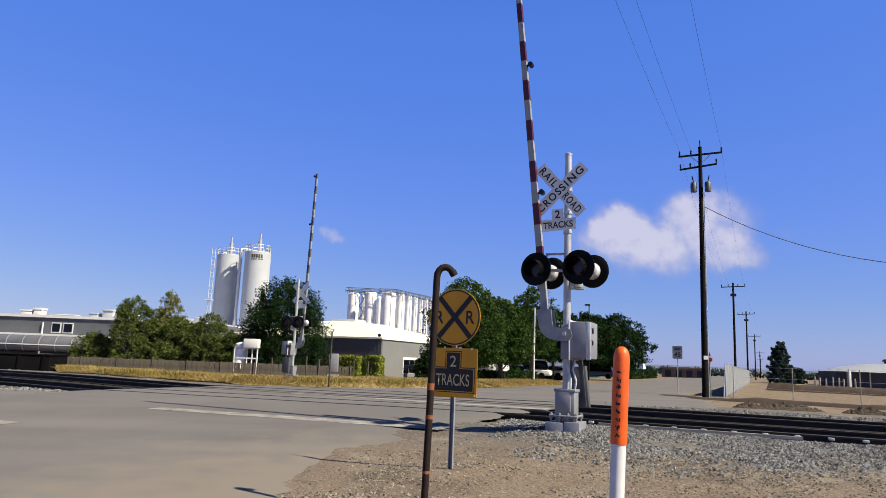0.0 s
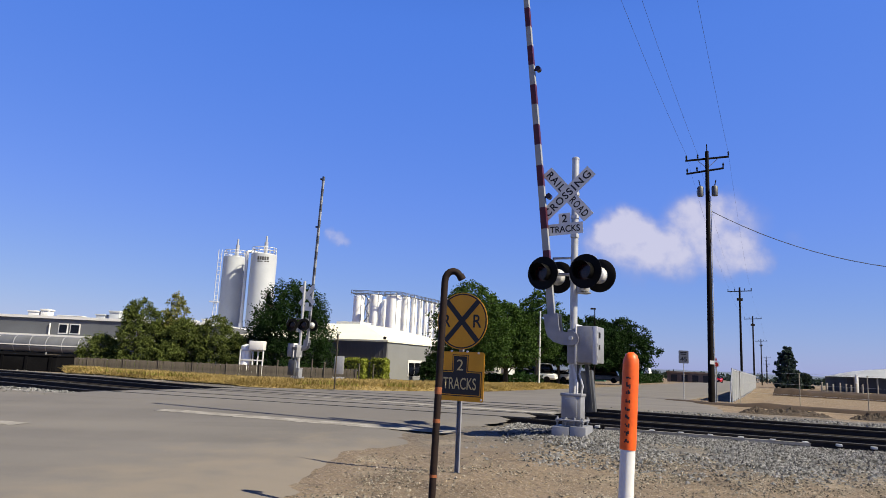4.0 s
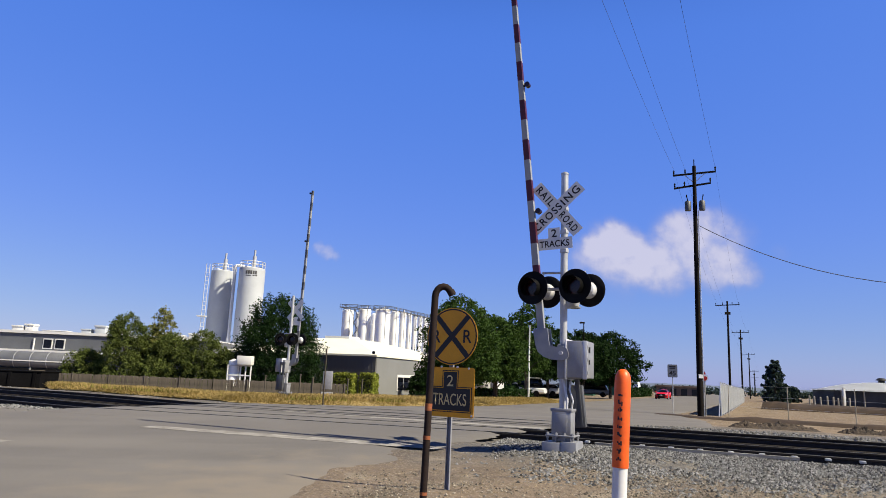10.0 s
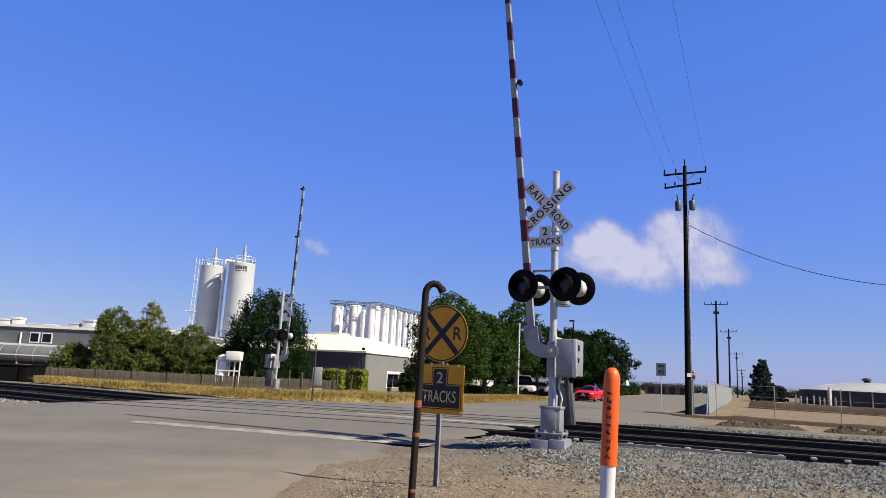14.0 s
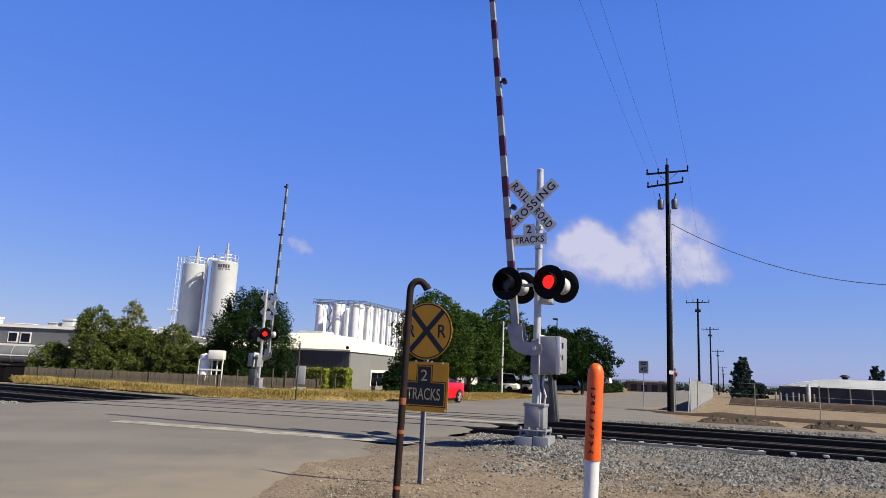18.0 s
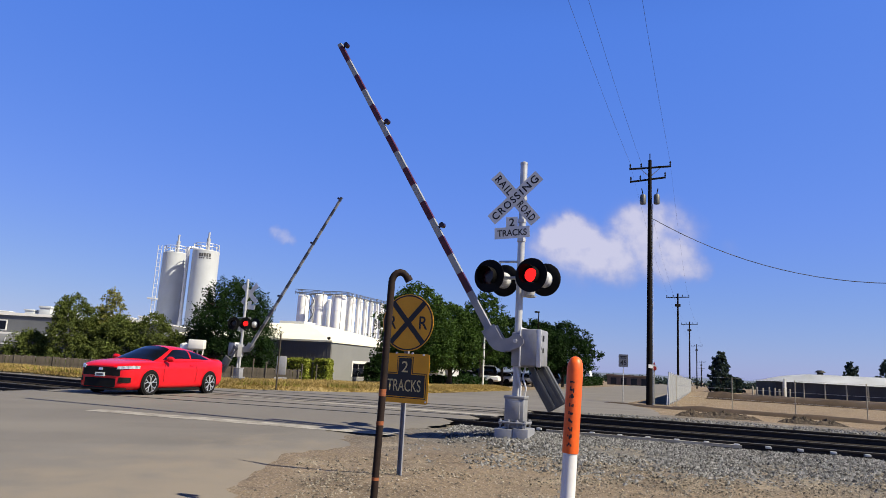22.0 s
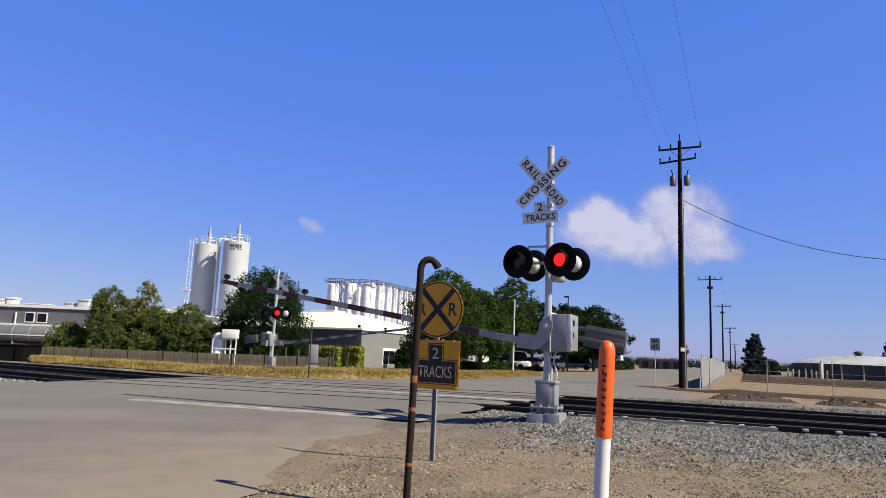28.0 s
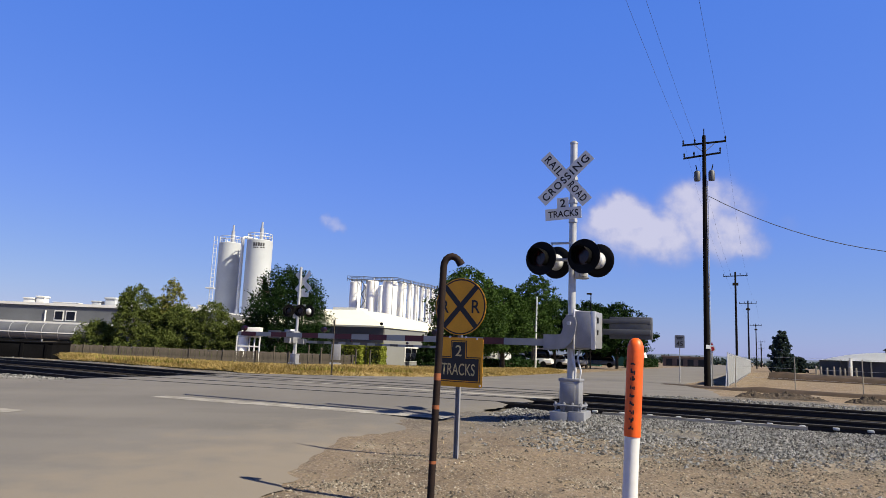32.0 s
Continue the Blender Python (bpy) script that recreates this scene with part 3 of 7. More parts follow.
def stones(name, count, place, size, material, label, seed):
    """Many small broken stones in one mesh."""
    rs = np.random.RandomState(seed)
    base = np.array([(1, 0, 0), (0, 1, 0), (-1, 0, 0), (0, -1, 0), (0, 0, 1)], float)
    tri = np.array([(0, 1, 4), (1, 2, 4), (2, 3, 4), (3, 0, 4)])
    V, F = [], []
    for k in range(count):
        x, y = place(rs)
        s = size[0] + (size[1] - size[0]) * rs.rand() ** 2.2
        p = base * (s * (0.6 + 0.8 * rs.rand(5, 3)))
        ang = rs.rand() * 6.28
        c, sn = math.cos(ang), math.sin(ang)
        p = p @ np.array([[c, sn, 0], [-sn, c, 0], [0, 0, 0.75]])
        p[:4, 2] += (rs.rand(4) - 0.5) * s * 0.5
        V.append(p + (x, y, land(x, y) + 0.05 * s))
        F.append(tri + 5 * k)
    ob = raw(name, np.concatenate(V), np.concatenate(F), material)
    return tagged(ob, label, "gravel", kind="stuff")


def off_road(a, b, gap=0.0):
    return not (edge(LEFT_EDGE, b) - gap < a < edge(RIGHT_EDGE, b) + gap)


def build_stones():
    def shoulder(rs):
        while True:
            a, b = rs.uniform(-4.4, 15), rs.uniform(9.0, 14.5)
            dens = min(1, 0.04 + max(0, b - 9.7) / 2.2)
            dens *= min(1, 0.55 + 1.6 * noise.noise((a * 0.55, b * 0.9, 4)) + max(0, b - 12.3))
            p = ab(a, b)
            wobble = noise.noise((p.x * 1.1, p.y * 1.1, 6))
            dens *= min(1, max(0.05, (p.x - 1.0 + 0.7 * wobble) / 0.8)) * min(1, max(0.12, (p.y - 9.5 + wobble) / 1.2))
            if off_road(a, b, -0.1) and rs.rand() < dens:
                return p.x, p.y

    def bed(rs):
        while True:
            a, b = rs.uniform(-44, 34), rs.uniform(13.3, 22.2)
            if not ROAD_A[0] - 0.2 < a < ROAD_A[1]:
                p = ab(a, b)
                return p.x, p.y

    def near(rs):
        while True:
            y = 4.5 + 6.5 * rs.rand()
            x = rs.uniform(-2.8, 8)
            a, b = to_ab(x, y)
            if x < 1.3 and y > 8.2 and rs.rand() < 0.55:
                continue
            if off_road(a, b, 0.35 if rs.rand() < 0.3 else 0) and rs.rand() < (0.10 if math.hypot(x - 0.9, (y - 9.6) * 0.6) < 1.3 else 0.30) + 1.5 * max(0.0, noise.noise((x * 0.8, y * 1.3, 7)) + 0.02):
                return x, y

    def past(rs):
        while True:
            a = rs.uniform(-3.4, 16)
            b = 21.2 + abs(rs.normal()) * 0.9
            if off_road(a, b, 0.1):
                p = ab(a, b)
                return p.x, p.y

    def left_bed(rs):
        while True:
            a, b = -17.0 - 23 * rs.rand() ** 1.5, 14.45 - 1.7 * rs.rand() ** 1.4
            p = ab(a, b)
            return p.x, p.y

    stones("ballast", 62000, shoulder, (0.011, 0.042), M_BALLAST, "grey crushed stone ballast beside the track", 3)
    stones("ballast", 9000, past, (0.018, 0.06), M_BALLAST, "grey crushed stone ballast past the far track", 8)
    stones("ballast", 7000, bed, (0.02, 0.055), M_BALLAST, "grey crushed stone ballast under the tracks", 4)
    stones("pebbles", 52000, near, (0.004, 0.024), M_PEBBLE, "loose mixed pebbles on the dirt", 5)
    stones("ballast", 9000, left_bed, (0.02, 0.07), M_BALLAST, "grey ballast at the edge of the asphalt", 6)


def build_markings():
    strip("stop_line", (((-4.95, 11.85), (-4.85, 12.2)), ((-11.9, 11.75), (-11.8, 12.12))), M_LINE, 0.017, "worn white stop line on the asphalt")
    strip("stop_line", (((-12.25, 8.75), (-12.2, 9.12)), ((-17.6, 8.2), (-17.6, 8.6))), M_LINE, 0.017, "short worn white line on the asphalt")
    strip("panel_edge", (((-4.1, 16.35), (-4.1, 16.95)), ((-9.2, 17.1), (-9.2, 17.6))), M_LINE, 0.019, "pale concrete edge between the tracks", "concrete edge")
    strip("panel_edge", (((-9.6, 17.3), (-9.6, 17.62)), ((-12.4, 17.7), (-12.4, 17.95))), M_LINE, 0.019, "pale concrete edge between the tracks", "concrete edge")
    strip("tar_seam", (((-10.8, 23.4), (-10.8, 23.75)), ((-17.0, 24.0), (-17.0, 24.3))), M_BLACK, 0.018, "black tar seam across the asphalt", "tar seam")


build_ground()
build_road()
build_tracks()
build_markings()

# ---- crossing signals with their gates ----
ROAD_YAW = -25.0


def flasher(parent, x, y, z, back, aim):
    """One round flashing light on its black background; it faces local -y, or +y where back."""
    m = pose(x, y, z, 0, 0, (180 if back else 0) + aim)
    face = Matrix.Rotation(radians(90), 4, "X")
    bm = lathe(bmesh.new(), [(0, -0.006), (0.285, -0.006), (0.305, 0.006), (0.305, 0.016), (0.285, 0.01), (0.0, 0.01)], 32, face)
    disc = part("flasher", bm, M_BLACK, parent, "round black background of a flashing light", m)
    bm = lathe(bmesh.new(), [(0.0, -0.17), (0.07, -0.165), (0.13, -0.12), (0.155, -0.03), (0.155, -0.006)], 24, face)
    part("housing", bm, M_SILVER, disc, "silver lamp housing")
    bm = lathe(bmesh.new(), [(0.0, 0.012), (0.10, 0.016), (0.148, 0.011)], 24, face)
    part("lens", bm, M_REDLENS, disc, "dark red lens")
    # visor: open below
    bm = bmesh.new()
    seg = 20
    ring0, ring1 = [], []
    for k in range(seg + 1):
        a = radians(-55 + 290 * k / seg)
        dz = 0.24 if 20 < 290 * k / seg - 55 < 160 else 0.17
        ring0.append(bm.verts.new((0.165 * math.cos(a), -0.010, 0.165 * math.sin(a))))
        ring1.append(bm.verts.new((0.168 * math.cos(a), -dz, 0.168 * math.sin(a))))
    for k in range(seg):
        bm.faces.new((ring0[k], ring0[k + 1], ring1[k + 1], ring1[k]))
    bmesh.ops.solidify(bm, geom=bm.faces[:], thickness=0.006)
    part("visor", bm, M_BLACK, disc, "black visor over the lens")
    bm = lathe(bmesh.new(), [(0.0, 0.010), (0.085, 0.012), (0.120, 0.006)], 20, face)
    for k in range(7):
        a = 2 * math.pi * k / 6
        r = 0.0 if k == 6 else 0.06
        lathe(bm, [(0.0, 0.018), (0.022, 0.012)], 10, face @ Matrix.Translation((r * math.cos(a), r * math.sin(a), 0)))
    glow = part("bulb", bm, M_GLOW, disc, "lit red bulb", pose(0, 0.03, 0))
    return glow


def gate_arm(parent, px, py, pz, length, dark):
    """The arm with its bracket, lamps and counterweights, lying down along local -x from its pivot."""
    off = 0.34
    bm = bmesh.new()
    # curved bracket plates
    outline = [(0.11, 0.10), (0.13, 0.0), (0.10, -0.18), (0.04, -0.32), (-0.06, -0.42), (-0.18, -0.45), (-0.46, -0.47), (-0.46, -0.20), (-0.24, -0.20), (-0.15, -0.19), (-0.11, -0.08), (-0.12, 0.04), (-0.06, 0.12), (0.04, 0.14)]
    for y in (-0.05, 0.16):
        plate(bm, outline, 0.025, pose(0, y, 0))
    box(bm, -0.44, -0.30, -0.03, 0.17, -0.40, -0.30)
    arm = part("gate_arm", bm, M_GALV_DULL, parent, "", pose(px, py, pz), smooth=False)
    bm = rod(bmesh.new(), (0, -0.085, 0.0), (0, 0.2, 0), 0.035)
    part("pivot_pin", bm, M_GALV, arm)
    # counterweights on the far side of the pivot, on two straps
    bm = bmesh.new()
    box(bm, 0.0, 1.28, 0.60, 0.62, -0.16, -0.06, 0.004)
    box(bm, 0.0, 1.28, 0.60, 0.62, 0.04, 0.12, 0.004)
    rod(bm, (0, 0.1, 0), (0, 0.64, 0), 0.04)
    box(bm, -0.06, 0.08, 0.60, 0.625, -0.18, 0.14, 0.004)
    part("counterweight_strap", bm, M_PLATE, arm, "grey counterweight strap")
    for y in (0.625, 0.69):
        bm = box(bmesh.new(), 0.56, 1.30, y, y + 0.06, -0.23, 0.16, 0.012)
        part("counterweight", bm, M_PLATE, arm, "dark grey steel counterweight plate")
    # striped arm, tapering towards its tip
    start, red = -0.42, False
    first = True
    x = start
    while x > -length:
        step = 0.80 if first else 0.41
        x2 = max(x - step, -length)
        h0, h1 = (0.063 - 0.017 * (abs(q) / length) for q in (x, x2))
        bm = bmesh.new()
        vs = []
        for xx, h in ((x, h0), (x2, h1)):
            vs.append([bm.verts.new((xx, 0.045 + yy, -off + zz)) for yy, zz in ((-0.05, -h), (0.05, -h), (0.05, h), (-0.05, h))])
        for k in range(4):
            bm.faces.new((vs[0][k], vs[0][(k + 1) % 4], vs[1][(k + 1) % 4], vs[1][k]))
        bm.faces.new(vs[0]), bm.faces.new(vs[1])
        bmesh.ops.recalc_face_normals(bm, faces=bm.faces)
        part("stripe", bm, M_STRIPE if not red else dark, arm, "dark reflective stripe" if red else "white stripe", smooth=False)
        red, first, x = not red, False, x2
    for at in (0.985, 0.70, 0.355):
        xx = -length * at
        h = 0.063 - 0.017 * at
        bm = bmesh.new()
        rod(bm, (xx, 0.045, -off + h), (xx, 0.045, -off + h + 0.04), 0.02)
        rod(bm, (xx, -0.005, -off + h + 0.075), (xx, 0.095, -off + h + 0.075), 0.052, seg=14)
        part("arm_lamp", bm, M_REDLENS, arm, "small dark red lamp on the arm")
    return arm


def crossing_signal(x, y, z, yaw, arm_length, label, back_aim=-11, dark=None):
    """A mast with crossbuck, flashing lights, gate mechanism and arm."""
    sg = thing("crossing_signal", pose(x, y, z, 0, 0, yaw), label, "crossing signal", "crossing signals")
    bm = bmesh.new()
    box(bm, -0.30, 0.02, -0.25, 0.27, -0.25, 0.21, 0.012)
    box(bm, 0.025, 0.30, -0.25, 0.27, -0.25, 0.23, 0.012)
    part("foundation", bm, M_GALV_DULL, sg, "grey steel foundation block")
    bm = box(bmesh.new(), -0.25, 0.25, -0.22, 0.24, 0.305, 0.335, 0.008)
    box(bm, -0.15, 0.17, -0.14, 0.15, 0.23, 0.31, 0.006)
    for sx in (-0.22, -0.07, 0.08, 0.22):
        for sy in (-0.17, 0.19):
            rod(bm, (sx, sy, 0.2), (sx, sy, 0.375), 0.016, seg=8)
            rod(bm, (sx, sy, 0.335), (sx, sy, 0.362), 0.03, seg=6)
            rod(bm, (sx, sy, 0.278), (sx, sy, 0.305), 0.03, seg=6)
    part("base_plate", bm, M_GALV_DULL, sg)
    bm = box(bmesh.new(), -0.165, 0.185, -0.15, 0.16, 0.335, 0.76, 0.02)
    box(bm, -0.18, 0.20, -0.165, 0.175, 0.73, 0.78, 0.01)
    box(bm, -0.10, 0.12, -0.165, -0.145, 0.38, 0.69, 0.008)
    part("junction_box", bm, M_GALV_DULL, sg, "silver-painted junction box base")
    bm = rod(bmesh.new(), (0, 0, 0.76), (0, 0, 5.075), 0.066, seg=20)
    lathe(bm, [(0.072, 5.055), (0.072, 5.085), (0.03, 5.11), (0, 5.115)], 20)
    part("mast", bm, M_GALV, sg)
    bm = tube(bmesh.new(), [(0.10, -0.10, 0.76), (0.11, -0.12, 0.95), (0.06, -0.10, 1.1), (0.02, -0.085, 1.3)], 0.02)
    tube(bm, [(0.17, -0.06, 0.76), (0.20, -0.08, 0.92), (0.13, -0.06, 1.12), (0.16, 0.0, 1.32)], 0.016)
    part("conduit", bm, M_SILVER, sg, "flexible silver conduit")
    # gate mechanism
    mz = 1.295
    bm = box(bmesh.new(), -0.07, 0.26, -0.16, 0.32, mz, mz + 0.60, 0.02)
    part("mechanism_case", bm, M_GALV_DULL, sg, "painted steel case of the gate mechanism")
    bm = box(bmesh.new(), 0.10, 0.47, -0.21, 0.36, mz + 0.02, mz + 0.66, 0.018)
    for zz in (0.12, 0.34, 0.56):
        box(bm, 0.455, 0.482, -0.18, -0.14, mz + zz - 0.03, mz + zz + 0.03, 0.004)
    part("mechanism_cover", bm, M_GALV_DULL, sg, "grey steel cover")
    part("cover_rim", box(bmesh.new(), 0.085, 0.112, -0.232, 0.38, mz - 0.01, mz + 0.69, 0.006), M_SILVER, sg, "bright rim of the cover")
    part("cover_edge", box(bmesh.new(), 0.40, 0.478, -0.225, -0.205, mz + 0.0, mz + 0.66, 0.006), M_SILVER, sg, "bright cover corner")
    for y0, y1, z0, z1 in ((-0.08, 0.02, 0.46, 0.56), (-0.07, 0.0, 0.26, 0.34)):
        part("label_plate", box(bmesh.new(), 0.472, 0.480, y0, y1, mz + z0, mz + z1), M_BLACK, sg, "dark label plate", smooth=False)
    for zz in (mz + 0.08, mz + 0.52):
        part("clamp", rod(bmesh.new(), (0, 0, zz - 0.04), (0, 0, zz + 0.04), 0.082, seg=18), M_GALV, sg)
    # lights on a cross arm
    lz = 2.895
    bm = tube(bmesh.new(), [(-0.40, -0.02, lz + 0.30), (0.40, -0.02, lz + 0.30)], 0.022)
    rod(bm, (-0.40, 0.0, lz), (0.40, 0.0, lz), 0.03)
    for sx in (-0.38, 0.38):
        rod(bm, (sx, -0.16, lz), (sx, 0.16, lz), 0.028)
        rod(bm, (sx, -0.02, lz), (sx, -0.02, lz + 0.30), 0.014, seg=8)
    rod(bm, (0, 0, lz - 0.10), (0, 0, lz + 0.10), 0.085, seg=18)
    part("light_bracket", bm, M_GALV, sg)
    bulbs = {}
    for sx in (-0.38, 0.38):
        for side, y in (("front", -0.31), ("back", 0.29)):
            at = Matrix.Rotation(radians(-11), 4, "Z") @ Vector((sx * 1.1, y, lz))
            bulbs[side, sx] = flasher(sg, at.x - 0.05, at.y, lz, side == "back", back_aim if side == "back" else -11)
    # bell
    bm = rod(bmesh.new(), (0.05, 0, 2.56), (0.24, 0, 2.56), 0.02)
    lathe(bm, [(0.0, 2.58), (0.075, 2.58), (0.085, 2.62), (0.085, 2.72), (0.06, 2.76), (0, 2.77)], 20, Matrix.Translation((0.2, 0, 0)))
    lathe(bm, [(0.0, 2.54), (0.06, 2.535), (0.11, 2.55), (0.115, 2.565), (0.03, 2.575), (0, 2.575)], 20, Matrix.Translation((0.2, 0, 0)))
    box(bm, 0.06, 0.14, -0.05, 0.05, 2.55, 2.72, 0.006)
    part("bell", bm, M_GALV, sg, "round grey warning bell")
    # crossbuck
    cz = 4.39
    for turn, word, split, y in ((-49, "RAIL ROAD", None, -0.082), (43, "CROS SING", None, -0.098)):
        bm = plate(bmesh.new(), rounded(1.22, 0.229, 0.006, 2), 0.006)
        blade = part("crossbuck_blade", bm, M_SIGN_WHITE, sg, "white crossbuck blade with black letters", pose(-0.125, y, cz) @ Matrix.Rotation(radians(-turn), 4, "Y"), smooth=False)
        a, b = word.split()
        gap = 0.005 if turn > 0 else 0.25
        for w, sx in ((a, -1), (b, 1)):
            wide = 0.545 if turn > 0 else 0.425
            lettering("lettering", w, 0.145, M_LETTER, blade, pose(sx * (wide / 2 + gap / 2 + (0.008 if turn > 0 else 0)), -0.003, 0), wide, 0.02, 1.25)
    bm = plate(bmesh.new(), [(-0.335, -0.11), (0.335, -0.11), (0.335, 0.105), (0.11, 0.105), (0.11, 0.295), (-0.11, 0.295), (-0.11, 0.105), (-0.335, 0.105)], 0.005)
    pl = part("track_count_sign", bm, M_SIGN_WHITE, sg, "white sign with black words", pose(-0.165, -0.08, 3.735, 0, -3), smooth=False)
    lettering("lettering", "TRACKS", 0.125, M_LETTER, pl, pose(0, -0.003, -0.003), 0.56, 0.02)
    lettering("lettering", "2", 0.15, M_LETTER, pl, pose(0, -0.003, 0.195), 0.10, 0.02)
    for zz in (3.60, 4.39, 3.96):
        bm = bmesh.new()
        lathe(bm, [(0.068, zz - 0.03), (0.078, zz - 0.03), (0.078, zz + 0.03), (0.068, zz + 0.03)], 18)
        box(bm, -0.05, 0.05, -0.085, -0.05, zz - 0.03, zz + 0.03)
        part("sign_clamp", bm, M_GALV, sg)
    arm = gate_arm(sg, 0.02, -0.20, mz + 0.44, arm_length, dark or M_RED)
    return sg, arm, bulbs


SIGNAL, ARM, BULBS = crossing_signal(2.20, 12.30, 0.36, ROAD_YAW, 7.45, "silver railway crossing signal mast with crossbuck lights and a gate arm")
SIGNAL_FAR, ARM_FAR, BULBS_FAR = crossing_signal(-7.45, 34.2, 0.24, ROAD_YAW + 180, 8.84, "silver crossing signal mast across the tracks with its gate arm", 24, M_PLATE)


# ---- advance warning sign, vent pipe, marker post ----
def warning_sign():
    sg = thing("warning_sign", pose(0.150, 9.30, 0.10, 0, 0, ROAD_YAW - 4), "round yellow railway warning sign above a yellow plate on a post", "road sign")
    bm = bmesh.new()
    plate(bm, [(-0.028, -0.3), (0.028, -0.3), (0.028, 2.3), (-0.028, 2.3)], 0.004, pose(0, 0.035, 0))
    plate(bm, [(-0.030, -0.3), (-0.024, -0.3), (-0.024, 2.3), (-0.030, 2.3)], 0.035, pose(0, 0.004, 0))
    plate(bm, [(0.024, -0.3), (0.030, -0.3), (0.030, 2.3), (0.024, 2.3)], 0.035, pose(0, 0.004, 0))
    part("post", bm, M_GALV_DULL, sg, "grey steel channel post")
    cz, R = 2.035, 0.385
    face = pose(0, 0, cz, 90)
    bm = lathe(bmesh.new(), [(0, 0.004), (R, 0.004), (R, -0.002), (0, -0.002)], 48, face)
    disc = part("round_sign", bm, M_YELLOW, sg, "round yellow sign with a black cross", smooth=False)
    bm = lathe(bmesh.new(), [(R - 0.03, 0.006), (R - 0.012, 0.006), (R - 0.012, 0.0045), (R - 0.03, 0.0045)], 48, face)
    part("border", bm, M_LETTER, disc, smooth=False)
    bm = bmesh.new()
    for k, a in enumerate((48, -48)):
        plate(bm, [(-R + 0.016, -0.036), (R - 0.016, -0.036), (R - 0.016, 0.036), (-R + 0.016, 0.036)], 0.0015, pose(0, -0.0068 - 0.002 * k, cz, 0, a))
    part("cross", bm, M_LETTER, disc, smooth=False)
    for sx in (-1, 1):
        lettering("lettering", "R", 0.175, M_LETTER, disc, pose(sx * 0.235, -0.008, cz), 0.125, 0.012)
    pz, pw, ph = 1.295, 0.72, 0.65
    bm = plate(bmesh.new(), rounded(pw, ph, 0.03, 4, 0, pz), 0.005, pose(0, -0.004, 0))
    pl = part("track_count_plate", bm, M_YELLOW, sg, "yellow plate with black panel", smooth=False)
    top, low = pz + ph / 2, pz - ph / 2

    def tee(grow):
        w, c = 0.305 + grow, 0.10 + grow
        return [(-w, low + 0.085 - grow), (w, low + 0.085 - grow), (w, low + 0.375 + grow), (c, low + 0.375 + grow), (c, top - 0.06 + grow), (-c, top - 0.06 + grow), (-c, low + 0.375 + grow), (-w, low + 0.375 + grow)]
    for k, (grow, mm) in enumerate(((0.022, M_LETTER), (0.010, M_YELLOW), (0.0, M_LETTER))):
        bm = plate(bmesh.new(), tee(grow), 0.001, pose(0, -0.0055 - 0.0016 * k, 0))
        part("panel", bm, mm, pl, smooth=False)
    lettering("lettering", "TRACKS", 0.155, M_CREAM, pl, pose(0, -0.0105, low + 0.23), 0.50, 0.004)
    lettering("lettering", "2", 0.145, M_CREAM, pl, pose(0, -0.0105, low + 0.475), 0.095, 0.004)
    for sx, zz in ((-0.28, top - 0.01), (-0.14, top + 0.005), (0.10, top + 0.005), (0.27, top - 0.01), (0.33, low + 0.03)):
        part("bolt", rod(bmesh.new(), (sx, -0.012, zz), (sx, 0.01, zz), 0.014, seg=8), M_SILVER, pl)


def vent_pipe():
    vp = thing("vent_pipe", pose(-0.122, 7.06, 0.03), "dark rusty steel vent pipe bent over at its top", "pipe")
    lean = 0.037
    path = [(-0.02, 0, -0.4), (0.0, 0, 0.0), (lean * 0.5, 0, 1.1), (lean, 0, 2.37)]
    for k in range(1, 8):
        a = radians(180 - 22 * k)
        path.append((lean + 0.085 + 0.085 * math.cos(a), 0, 2.37 + 0.11 * math.sin(a)))
    part("pipe", tube(bmesh.new(), path, 0.036, 16), M_RUSTPIPE, vp)
    for z, h in ((1.215, 0.07), (0.93, 0.04), (0.40, 0.03)):
        bm = tube(bmesh.new(), [(lean * z / 2.37, 0, z), (lean * (z + h) / 2.37, 0, z + h)], 0.0372, 16)
        part("rust_band", bm, M_RUST, vp, "bare orange rust band")
    bm = tube(bmesh.new(), [(lean + 0.155, 0, 2.44), (lean + 0.182, 0, 2.395)], 0.041, 14)
    part("outlet", bm, M_RUSTPIPE, vp, "rusty outlet of the pipe")


